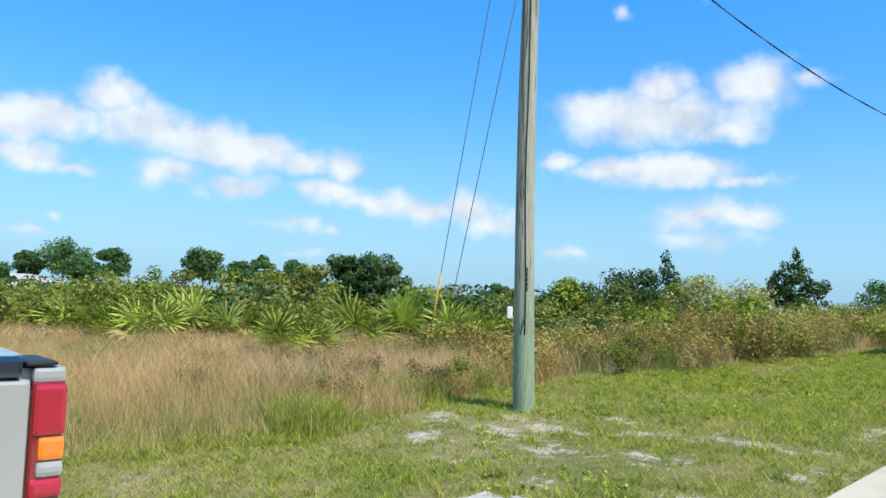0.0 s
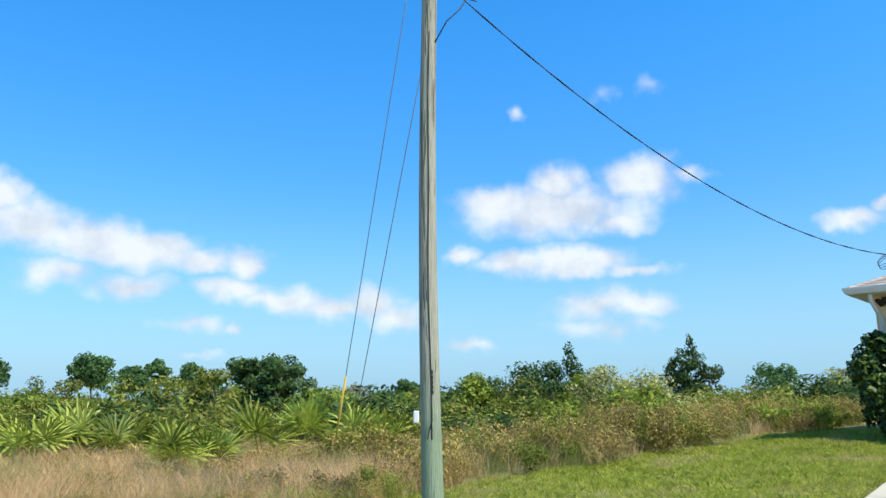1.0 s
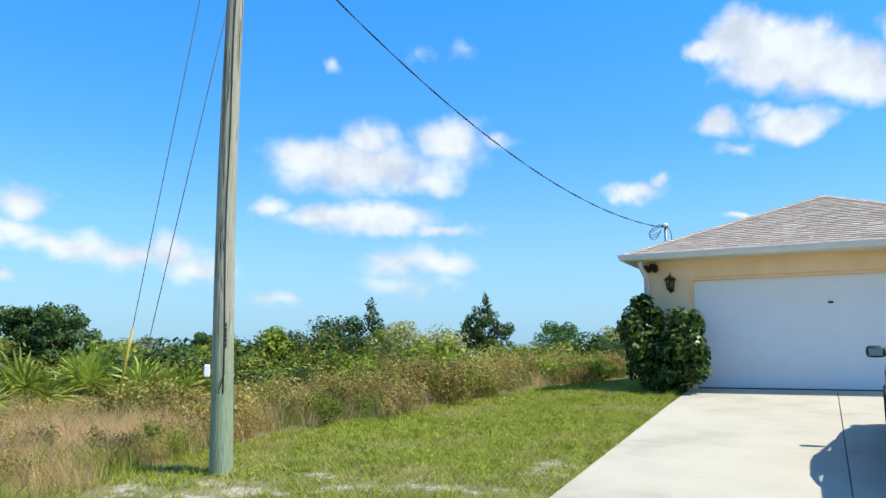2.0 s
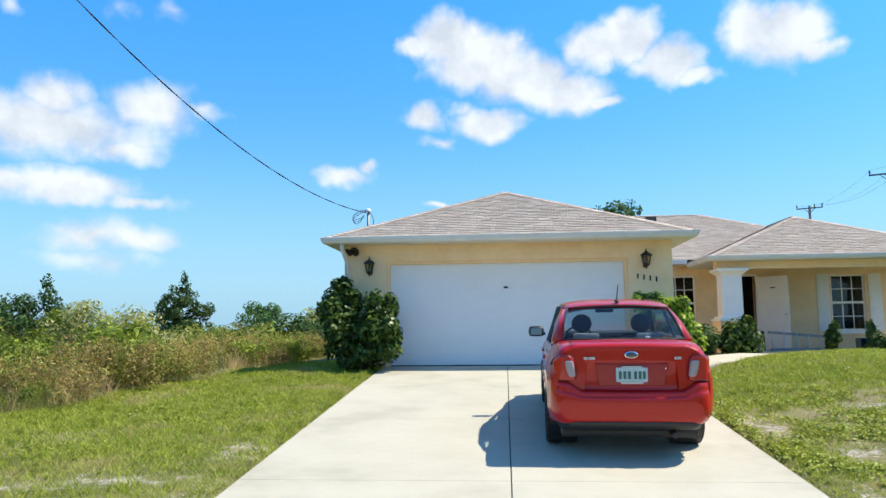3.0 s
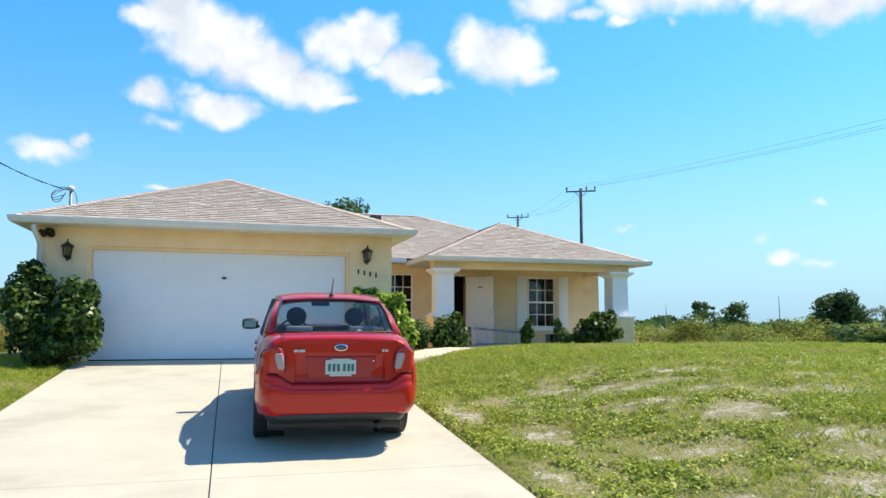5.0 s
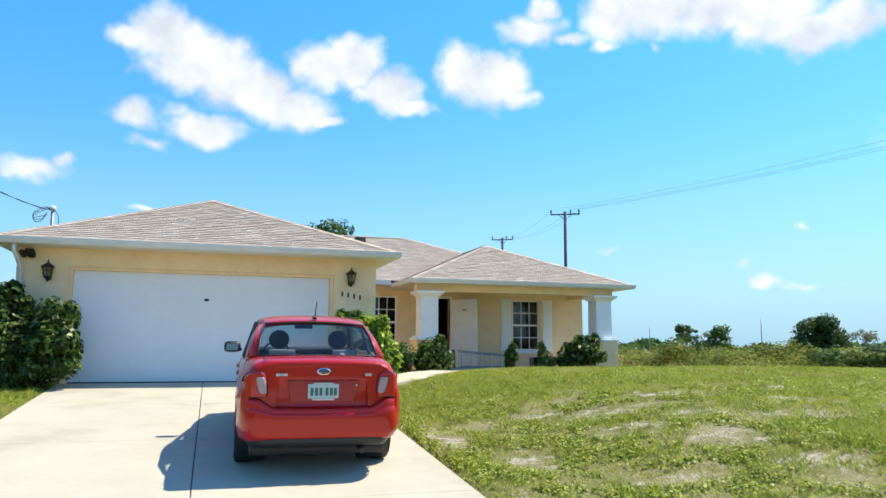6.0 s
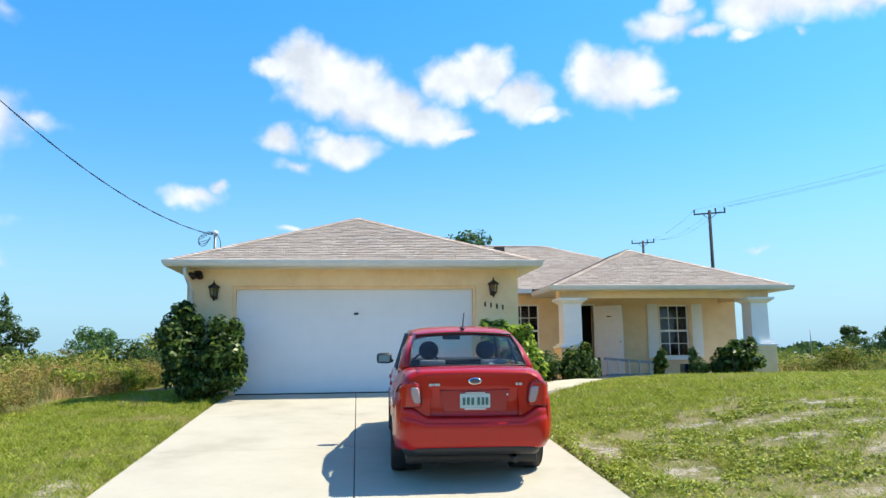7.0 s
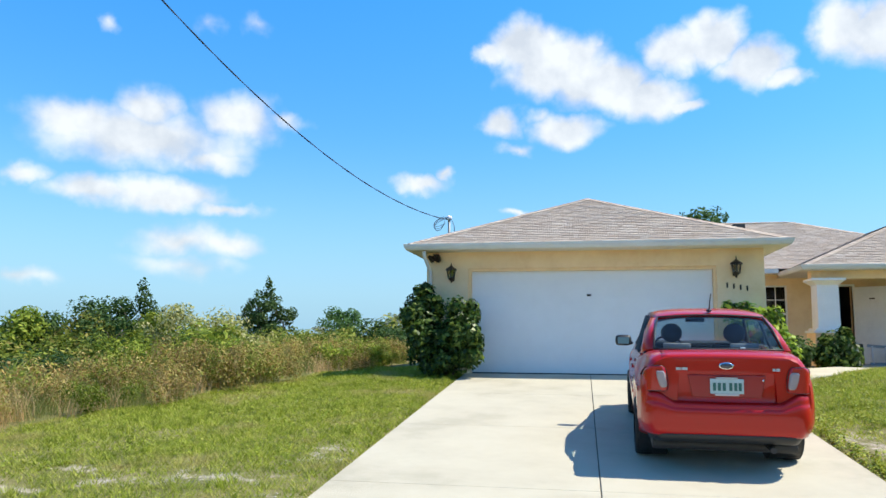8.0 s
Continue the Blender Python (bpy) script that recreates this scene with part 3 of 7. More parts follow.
    lk.new(mixc(fld.outputs[0], lawn, wild), b.inputs["Base Color"])
    bp = nd.new("ShaderNodeBump")
    bp.inputs["Strength"].default_value, bp.inputs["Distance"].default_value = 0.8, 0.05
    lk.new(noise_of(22), bp.inputs["Height"])
    lk.new(bp.outputs[0], b.inputs["Normal"])
    return m


def build_ground():
    u = np.linspace(-1, 1, 331)
    sx = np.sinh(u * 7.2) / math.sinh(7.2) * 2600
    sy = sx + 9
    gx, gy = np.meshgrid(sx, sy)
    v = np.stack([gx.ravel(), gy.ravel(), gz(gx, gy).ravel()], 1)
    n = len(u)
    i = np.arange(n * n).reshape(n, n)
    f = np.stack([i[:-1, :-1].ravel(), i[:-1, 1:].ravel(), i[1:, 1:].ravel(), i[1:, :-1].ravel()], 1)
    me = np_mesh("ground", v, f, ground_material())
    me.polygons.foreach_set("use_smooth", [True] * len(me.polygons))
    return tagged(new("ground", me), "patchy green lawn and sandy field reaching the horizon", "ground", kind="structure")


build_ground()


def build_driveway():
    """Concrete drive in slabs with sawn joints."""
    drive = tagged(empty("driveway"), "pale concrete driveway sloping up to the garage", "driveway", kind="structure")
    bm = bmesh.new()
    bmesh_pts = [(-2.56, -1.7), (2.62, -1.7), (2.62, 15.52), (-2.56, 15.52)]
    top = [bm.verts.new((x, y, SLOPE * (min(y, 15.3) - 15.3) - 0.007)) for x, y in bmesh_pts]
    low = [bm.verts.new((x, y, SLOPE * (min(y, 15.3) - 15.3) - 0.16)) for x, y in bmesh_pts]
    bm.faces.new(top)
    for k in range(4):
        bm.faces.new((top[k], low[k], low[(k + 1) % 4], top[(k + 1) % 4]))
    part("joint_bed", bm, M_JOINT, drive, "dark dirt in the joints")
    ys = [-1.7, 1.2, 4.1, 7.0, 9.9, 12.7, 15.5]
    for ya, yb in zip(ys, ys[1:]):
        for xa, xb in ((-2.56, 0.0), (0.0, 2.62)):
            bm = bmesh.new()
            g = 0.005
            wide = 0.006
            x0, x1, y0, y1 = xa + (g if xa > -1 else 0), xb - (wide if xb < 1 else 0), ya + 0.0015, yb - 0.0015
            vs = []
            for z in (-0.12, -0.006, 0.0):
                i = 0.004 if z == 0.0 else 0.0
                vs.append([bm.verts.new((x, y, SLOPE * (min(y, 15.3) - 15.3) + z)) for x, y in ((x0 + i, y0 + i), (x1 - i, y0 + i), (x1 - i, y1 - i), (x0 + i, y1 - i))])
            for a, b in zip(vs, vs[1:]):
                for k in range(4):
                    bm.faces.new((a[k], a[(k + 1) % 4], b[(k + 1) % 4], b[k]))
            bm.faces.new(vs[-1])
            part("slab", bm, M_CONC, drive)


build_driveway()


def build_walkway():
    """Curved concrete footpath from the drive to the porch."""
    bm = bmesh.new()
    c = [(2.63, 14.35), (3.3, 14.75), (4.1, 15.5), (4.9, 16.6), (5.8, 17.8), (6.7, 18.9), (7.2, 19.8)]
    prev = None
    for i, (x, y) in enumerate(c):
        a, b = c[max(i - 1, 0)], c[min(i + 1, len(c) - 1)]
        d = Vector((b[0] - a[0], b[1] - a[1])).normalized()
        w = 0.48
        z = max(float(gz(x, y)), float(gz(x + d.y * w, y - d.x * w)), float(gz(x - d.y * w, y + d.x * w))) + 0.03
        if i == 0:
            z = SLOPE * (y - 15.3) + 0.02
        ring = [bm.verts.new((x + d.y * w * s, y - d.x * w * s, z + h)) for s, h in ((1, -0.15), (1, 0), (-1, 0), (-1, -0.15))]
        if prev:
            for k in range(3):
                bm.faces.new((prev[k], prev[k + 1], ring[k + 1], ring[k]))
        prev = ring
    tagged(part("walkway", bm, M_CONC), "narrow concrete footpath curving from the driveway to the porch", "path", kind="structure")


build_walkway()
# the house
house = tagged(empty("house", (0, 0, 0)), "peach stucco bungalow with shingled hip roofs and a garage", "house")
EAVE, PITCH = 2.66, 0.40
WX0, WX1, WY0 = -3.39, 3.40, 15.5        # garage block
MY, MX1, MBACK = 22.1, 11.7, 31.3        # main block


def wall_with_holes(name, axis_y, x0, x1, z0, z1, thick, holes, material, parent):
    """A wall along x with thickness and rectangular openings (x0, x1, z0, z1)."""
    bm = bmesh.new()
    xs = sorted({x0, x1, *[h[0] for h in holes], *[h[1] for h in holes]})
    zs = sorted({z0, z1, *[h[2] for h in holes], *[h[3] for h in holes]})

    def solid(i, j):
        if not (0 <= i < len(xs) - 1 and 0 <= j < len(zs) - 1):
            return False
        cx, cz = (xs[i] + xs[i + 1]) / 2, (zs[j] + zs[j + 1]) / 2
        return not any(h[0] < cx < h[1] and h[2] < cz < h[3] for h in holes)

    cache = {}

    def v(x, y, z):
        k = (round(x, 4), round(y, 4), round(z, 4))
        if k not in cache:
            cache[k] = bm.verts.new(k)
        return cache[k]

    ya, yb = axis_y, axis_y + thick
    for i in range(len(xs) - 1):
        for j in range(len(zs) - 1):
            if not solid(i, j):
                continue
            a, b, c, d = xs[i], xs[i + 1], zs[j], zs[j + 1]
            bm.faces.new((v(a, ya, c), v(b, ya, c), v(b, ya, d), v(a, ya, d)))
            bm.faces.new((v(a, yb, c), v(a, yb, d), v(b, yb, d), v(b, yb, c)))
            if not solid(i - 1, j):
                bm.faces.new((v(a, ya, c), v(a, ya, d), v(a, yb, d), v(a, yb, c)))
            if not solid(i + 1, j):
                bm.faces.new((v(b, ya, c), v(b, yb, c), v(b, yb, d), v(b, ya, d)))
            if not solid(i, j - 1):
                bm.faces.new((v(a, ya, c), v(a, yb, c), v(b, yb, c), v(b, ya, c)))
            if not solid(i, j + 1):
                bm.faces.new((v(a, ya, d), v(b, ya, d), v(b, yb, d), v(a, yb, d)))
    return part(name, bm, material, parent)


DOOR_HOLE = (6.28, 7.14, 0.1, 2.2)
WIN_A = (9.23, 10.17, 0.62, 2.21)
WIN_B = (4.62, 5.47, 0.66, 2.24)
wall_with_holes("wall", WY0, WX0, WX1, -0.4, 2.56, 0.2, [(-2.50, 2.50, -0.4, 2.19)], M_STUCCO, house)
wall_with_holes("door_reveal", WY0 + 0.06, -2.50, 2.50, -0.4, 2.19, 0.135, [(-2.44, 2.44, -0.4, 2.13)], M_STUCCO, house)
bx("wall", (WX0, WX0 + 0.2, WY0 + 0.2, MY, -0.4, 2.56), M_STUCCO, house)
bx("wall", (WX1 - 0.2, WX1, WY0 + 0.2, MY, -0.4, 2.56), M_STUCCO, house)
wall_with_holes("wall", MY, WX0, MX1, -0.4, 2.56, 0.2, [DOOR_HOLE, WIN_A, WIN_B], M_STUCCO, house)
bx("wall", (WX0, WX0 + 0.2, MY + 0.2, MBACK, -0.4, 2.56), M_STUCCO, house)
bx("wall", (MX1 - 0.2, MX1, MY + 0.2, MBACK, -0.4, 2.56), M_STUCCO, house)
bx("wall", (WX0, MX1, MBACK, MBACK + 0.2, -0.4, 2.56), M_STUCCO, house)
bx("ceiling", (WX0 + 0.2, MX1 - 0.2, MY + 0.2, MBACK, 2.50, 2.56), M_ROOM, house)
bx("floor_slab", (WX0 + 0.2, MX1 - 0.2, MY + 0.2, MBACK, -0.2, 0.08), M_ROOM, house)
bx("partition", (WX0 + 0.2, MX1 - 0.2, 25.6, 25.7, 0.08, 2.5), M_ROOM, house)
bx("porch_slab", (4.6, 11.6, 19.55, MY, -0.4, 0.1), M_SLAB, house)
bx("garage_sill", (-2.44, 2.44, 15.525, 15.72, -0.4, 0.0), M_SLAB, house)


def garage_door():
    d = empty("garage_door")
    d.parent = house
    for i in range(4):
        z0, z1 = 0.02 + i * 0.5275, 0.02 + (i + 1) * 0.5275 - 0.0008
        bm = bmesh.new()
        box(bm, -2.435, 2.435, 15.64, 15.68, z0, z1, bevel=0.0006)
        part("panel", bm, M_WHITE, d)
    bx("bottom_seal", (-2.43, 2.43, 15.63, 15.68, 0.0, 0.022), M_RUBBER, d, "black rubber bottom seal")
    bm = bmesh.new()
    box(bm, -0.045, 0.045, 15.61, 15.64, 1.60, 1.64, bevel=0.008)
    part("handle", bm, M_IRON, d, "small dark handle")


garage_door()


def lath(name, a, b, w, h, material, parent):
    """A straight bar from a to b."""
    bm = bmesh.new()
    a, b = Vector(a), Vector(b)
    d = b - a
    m = Matrix.Translation((a + b) / 2) @ d.to_track_quat("Y", "Z").to_matrix().to_4x4()
    box(bm, -w / 2, w / 2, -d.length / 2, d.length / 2, -h / 2, h / 2, bevel=min(w, h) * 0.15)
    bmesh.ops.transform(bm, matrix=m, verts=bm.verts)
    return part(name, bm, material, parent)


# hip roofs: each face is a deck with overlapping courses of shingle tabs on it
def roof_face(roof, corners, seed, singles=0):
    """corners: eave left, eave right, top right, top left (top may be one point)."""
    el, er, tr, tl = [Vector(c) for c in corners]
    bm = bmesh.new()
    pts = [el, er, tr] + ([tl] if (tl - tr).length > 1e-4 else [])
    bm.faces.new([bm.verts.new(p) for p in pts])
    bmesh.ops.recalc_face_normals(bm, faces=bm.faces)
    part("deck", bm, M_UNDER, roof)
    ax = (er - el).normalized()
    up = ((tl - el) - ax * (tl - el).dot(ax))
    length = up.length
    up.normalize()
    nrm = ax.cross(up).normalized()
    if nrm.z < 0:
        nrm = -nrm
    rnd = random.Random(seed)
    xl_top, xr_top, xr = (tl - el).dot(ax), (tr - el).dot(ax), (er - el).dot(ax)
    verts, faces, tabs = [], [], []
    row, step = 0, 0.143
    while row * step < length:
        s0, s1 = row * step, min(row * step + step * 1.12, length)
        x = -rnd.random() * 0.3
        while x < xr:
            w = rnd.choice((0.10, 0.16, 0.22, 0.27, 0.33))
            lift = 0.012 + rnd.random() * 0.010

            def lim(s):
                k = s / length
                return xl_top * k, xr + (xr_top - xr) * k
            (l0, r0), (l1, r1) = lim(s0), lim(s1)
            a0, b0 = max(x, l0), min(x + w - 0.004, r0)
            a1, b1 = max(x, l1), min(x + w - 0.004, r1)
            x += w
            if b0 - a0 < 0.01:
                continue
            if b1 < a1:
                a1 = b1 = min(max((a1 + b1) / 2, l1), r1)
            n = len(verts)
            if len(tabs) < singles:
                tabs.append([el + ax * xx + up * ss + nrm * hh for xx, ss, hh in ((a0, s0, lift), (b0, s0, lift), (b1, s1, 0.003), (a1, s1, 0.003), (a0, s0, -0.002), (b0, s0, -0.002))])
                continue
            for (xx, ss, hh) in ((a0, s0, lift), (b0, s0, lift), (b1, s1, 0.003), (a1, s1, 0.003), (a0, s0, -0.002), (b0, s0, -0.002)):
                verts.append(el + ax * xx + up * ss + nrm * hh)
            faces += [(n, n + 1, n + 2, n + 3), (n + 4, n + 5, n + 1, n)]
        row += 1
    me = np_mesh("shingle_course", np.array([tuple(v) for v in verts]), np.array(faces), M_SHINGLE)
    ob = new("shingle_course", me)
    ob.parent = roof
    ob["kind"] = "stuff"
    for t in tabs:
        ob = new("shingle", np_mesh("shingle", np.array([tuple(v) for v in t]), np.array([(0, 1, 2, 3), (4, 5, 1, 0)]), M_TAB))
        ob.parent = roof


def ridge_caps(roof, a, b, seed):
    """Row of folded cap shingles along a hip or ridge."""
    a, b = Vector(a), Vector(b)
    d = (b - a).normalized()
    side = d.cross(Vector((0, 0, 1))).normalized()
    upv = side.cross(d)
    n = int((b - a).length / 0.14)
    verts, faces = [], []
    for i in range(n):
        p, q = a + d * (i * 0.14), a + d * (i * 0.14 + 0.2)
        k = len(verts)
        for base, h in ((p, 0.032), (q, 0.016)):
            verts += [base + side * 0.12 + upv * (h - 0.04), base + upv * h, base - side * 0.12 + upv * (h - 0.04)]
        faces += [(k, k + 1, k + 4, k + 3), (k + 1, k + 2, k + 5, k + 4)]
    me = np_mesh("ridge_shingle", np.array([tuple(v) for v in verts]), np.array(faces), M_SHINGLE)
    ob = new("ridge_shingle", me)
    ob.parent = roof
    ob["kind"] = "stuff"


def roof(x0, x1, y0, y1, ridge_back, seed, hip_ends="front", z=EAVE, pitch=PITCH, singles=0):
    """A hip roof; its ridge runs along y (front hip) or along x (both ends hipped)."""
    r = empty("roof")
    r.parent = house
    if hip_ends == "front":
        h = (x1 - x0) / 2
        ap, bk = (x0 + h, y0 + h, z + h * pitch), (x0 + h, ridge_back, z + h * pitch)
        roof_face(r, [(x0, y0, z), (x1, y0, z), ap, ap], seed, singles)
        roof_face(r, [(x1, y0, z), (x1, y1, z), (x0 + h, y1, z + h * pitch), ap], seed + 1)
        roof_face(r, [(x0, y1, z), (x0, y0, z), ap, (x0 + h, y1, z + h * pitch)], seed + 2)
        for c in ((x0, y0, z), (x1, y0, z)):
            ridge_caps(r, c, ap, seed)
        ridge_caps(r, ap, bk, seed)
    else:
        h = (y1 - y0) / 2
        a, b = (x0 + h, y0 + h, z + h * pitch), (x1 - h, y0 + h, z + h * pitch)
        roof_face(r, [(x0, y0, z), (x1, y0, z), b, a], seed)
        roof_face(r, [(x1, y0, z), (x1, y1, z), b, b], seed + 1)
        roof_face(r, [(x1, y1, z), (x0, y1, z), a, b], seed + 2)
        roof_face(r, [(x0, y1, z), (x0, y0, z), a, a], seed + 3)
        ridge_caps(r, (x1, y0, z), b, seed)
        ridge_caps(r, a, b, seed)
        ridge_caps(r, (x1, y1, z), b, seed)
    return r


def eaves(r, x0, x1, y0, y1, soffit, z=EAVE):
    """Gutter with a rolled lip along front and sides, fascia and soffit."""
    for a, b in (((x0, y0), (x1, y0)), ((x0, y0), (x0, y1)), ((x1, y0), (x1, y1))):
        bm = bmesh.new()
        d = Vector((b[0] - a[0], b[1] - a[1], 0)).normalized()
        out = Vector((d.y, -d.x, 0))
        cx, cy = (x0 + x1) / 2, (y0 + y1) / 2
        if out.dot(Vector((a[0] - cx, a[1] - cy, 0))) < 0:
            out = -out
        prof = [(0.0, -0.125), (0.055, -0.12), (0.075, -0.09), (0.095, -0.04), (0.095, -0.012), (0.105, -0.002), (0.085, 0.004), (0.075, -0.015), (0.0, -0.02)]
        rings = []
        for p, sgn in ((a, -1), (b, 1)):
            back = (p is b and d.y > 0.5)
            ring = []
            for o, h in prof:
                ext = 0 if back else sgn * o
                ring.append(bm.verts.new(Vector((p[0], p[1], z + h)) + out * o + d * ext))
            rings.append(ring)
        for k in range(len(prof)):
            j = (k + 1) % len(prof)
            bm.faces.new((rings[0][k], rings[0][j], rings[1][j], rings[1][k]))
        bm.faces.new(rings[0][::-1])
        bm.faces.new(rings[1])
        part("gutter", bm, M_FASCIA, r, "pale grey metal gutter")
    for i, s in enumerate(soffit):
        bx("soffit", (*s, z - 0.125, z - 0.112), M_SOFFIT, r)


GX0, GX1, GY0 = -3.68, 3.74, 15.03
PX0, PX1, PY0 = 5.21, 11.93, 19.42
RY0, RY1 = 21.62, 31.8
r1 = roof(GX0, GX1, GY0, 26.6, 26.6, 11, pitch=0.417, singles=300)
eaves(r1, GX0, GX1, GY0, 21.5, [(GX0, GX1, GY0, WY0), (GX0, WX0, WY0, 21.6), (WX1, GX1, WY0, 21.6)])
r2 = roof(PX0, PX1, PY0, 26.5, 26.0, 31, z=2.56, pitch=0.428)
eaves(r2, PX0, PX1, PY0, 21.6, [(PX0, PX1, PY0, 22.1)], z=2.56)
r3 = roof(GX0, PX1, RY0, RY1, 0, 51, "both")
bx("gutter", (GX1 + 0.1, PX0 - 0.08, RY0 - 0.095, RY0 - 0.001, EAVE - 0.125, EAVE - 0.005), M_FASCIA, r3, "pale grey metal gutter")
bx("soffit", (GX1, PX0, RY0, 22.1, EAVE - 0.125, EAVE - 0.112), M_SOFFIT, r3)
bx("soffit", (MX1, PX1, 22.1, RY1, 2.42, 2.435), M_SOFFIT, r3)
bm = bmesh.new()
box(bm, 4.68, 5.04, 25.0, 25.4, 4.18, 4.43, bevel=0.02)
part("roof_vent", bm, M_FARPOLE, r3, "low dark metal roof vent")
# porch beam
bx("porch_beam", (5.44, 11.45, 19.72, 20.02, 2.24, 2.435), M_STUCCO, house)
bx("porch_beam", (11.15, 11.45, 20.02, 22.1, 2.24, 2.435), M_STUCCO, house)


def column(cx):
    c = empty("porch_column", (0, 0, 0))
    c.parent = house
    cy = 19.85

    def blk(name, hw, z0, z1, material, label="", bevel=0.008):
        bm = bmesh.new()
        box(bm, cx - hw, cx + hw, cy - hw, cy + hw, z0, z1, bevel=bevel)
        part(name, bm, material, c, label)
    blk("pedestal", 0.37, -0.3, 0.90, M_STUCCO, "peach stucco pedestal", 0.015)
    blk("base", 0.40, 0.902, 0.96, M_TRIM)
    blk("base", 0.33, 0.961, 1.02, M_TRIM)
    bm = bmesh.new()
    lo, hi = 0.252, 0.246
    a = [bm.verts.new((cx + sx * lo, cy + sy * lo, 1.021)) for sx, sy in ((-1, -1), (1, -1), (1, 1), (-1, 1))]
    b = [bm.verts.new((cx + sx * hi, cy + sy * hi, 2.07)) for sx, sy in ((-1, -1), (1, -1), (1, 1), (-1, 1))]
    for k in range(4):
        bm.faces.new((a[k], a[(k + 1) % 4], b[(k + 1) % 4], b[k]))
    bm.faces.new(b)
    bm.faces.new(a[::-1])
    part("shaft", bm, M_TRIM, c)
    # flared capital
    bm = bmesh.new()
    prev = None
    for hw, z in ((0.25, 2.07), (0.27, 2.10), (0.30, 2.12), (0.36, 2.17), (0.385, 2.18), (0.385, 2.238)):
        ring = [bm.verts.new((cx + sx * hw, cy + sy * hw, z)) for sx, sy in ((-1, -1), (1, -1), (1, 1), (-1, 1))]
        if prev:
            for k in range(4):
                bm.faces.new((prev[k], prev[(k + 1) % 4], ring[(k + 1) % 4], ring[k]))
        else:
            bm.faces.new(ring[::-1])
        prev = ring
    bm.faces.new(prev)
    part("capital", bm, M_TRIM, c)


column(5.77)
column(11.09)


def window(hole, shutters):
    x0, x1, z0, z1 = hole
    w = empty("window")
    w.parent = house
    y = MY + 0.05
    for d in ((x0, x0 + 0.045, z0, z1), (x1 - 0.045, x1, z0, z1), (x0 + 0.045, x1 - 0.045, z1 - 0.045, z1), (x0 + 0.045, x1 - 0.045, z0, z0 + 0.05), (x0 + 0.045, x1 - 0.045, (z0 + z1) / 2 - 0.03, (z0 + z1) / 2 + 0.03)):
        bx("frame", (d[0], d[1], y, y + 0.07, d[2], d[3]), M_TRIM, w, bevel=0.004)
    zm = (z0 + z1) / 2
    for a, b in ((z0 + 0.05, zm - 0.03), (zm + 0.03, z1 - 0.045)):
        for i in (1, 2):
            xx = x0 + 0.045 + (x1 - x0 - 0.09) * i / 3
            bx("muntin", (xx - 0.011, xx + 0.011, y + 0.02, y + 0.032, a, b), M_TRIM, w)
        bx("muntin", (x0 + 0.045, x1 - 0.045, y + 0.017, y + 0.035, (a + b) / 2 - 0.011, (a + b) / 2 + 0.011), M_TRIM, w)
        pane = bx("pane", (x0 + 0.045, x1 - 0.045, y + 0.036, y + 0.042, a, b), M_WINGLASS, w, "dark reflecting pane")
        pane.visible_shadow = False
    bx("sill", (x0 - 0.06, x1 + 0.06, MY - 0.07, MY + 0.05, z0 - 0.09, z0 - 0.001), M_TRIM, w, bevel=0.008)
    if shutters:
        for xa in (x0 - 0.39, x1 + 0.09):
            s = bx("shutter", (xa, xa + 0.34, MY - 0.035, MY - 0.002, z0 - 0.02, z1 + 0.02), M_TRIM, w, "white panel shutter", 0.006)
            for k in range(17):
                za = z0 + 0.06 + k * (z1 - z0 - 0.12) / 17
                lath("slat", (xa + 0.05, MY - 0.040, za + 0.03), (xa + 0.29, MY - 0.040, za + 0.03), 0.014, 0.055, M_TRIM, s)


window(WIN_A, True)
window(WIN_B, False)


def front_door():
    """White six-panel door standing open, hinged at its far side."""
    d = empty("front_door")
    d.parent = house
    for a in ((6.22, 6.28, 0.1, 2.26), (7.14, 7.20, 0.1, 2.26), (6.28, 7.14, 2.2, 2.26)):
        bx("door_frame", (a[0], a[1], MY - 0.02, MY + 0.12, a[2], a[3]), M_TRIM, d)
    hinge = Matrix.Translation((7.17, MY - 0.05, 0.11)) @ Matrix.Rotation(radians(136), 4, "Z")
    bm = bmesh.new()
    box(bm, -0.90, 0.0, -0.022, 0.022, 0.0, 2.06, bevel=0.004)
    for xa, xb in ((-0.80, -0.50), (-0.40, -0.10)):
        for za, zb in ((0.2, 0.75), (0.95, 1.5), (1.62, 1.92)):
            box(bm, xa, xb, -0.030, -0.021, za, zb, bevel=0.006)
            box(bm, xa, xb, 0.021, 0.030, za, zb, bevel=0.006)
    bmesh.ops.transform(bm, matrix=hinge, verts=bm.verts)
    leaf = part("door_leaf", bm, M_DOORW, d, "white panelled door leaf standing open")
    for s in (-1, 1):
        bm = bmesh.new()
        bmesh.ops.create_uvsphere(bm, u_segments=12, v_segments=8, radius=0.032, matrix=hinge @ Matrix.Translation((-0.83, s * 0.06, 0.98)))
        part("knob", bm, M_CHROME, leaf, "metal door knob", smooth=True)
    bm = bmesh.new()
    box(bm, -0.55, -0.40, 0.031, 0.036, 1.72, 1.75)
    bmesh.ops.transform(bm, matrix=hinge, verts=bm.verts)
    part("door_plate", bm, M_IRON, leaf)


front_door()


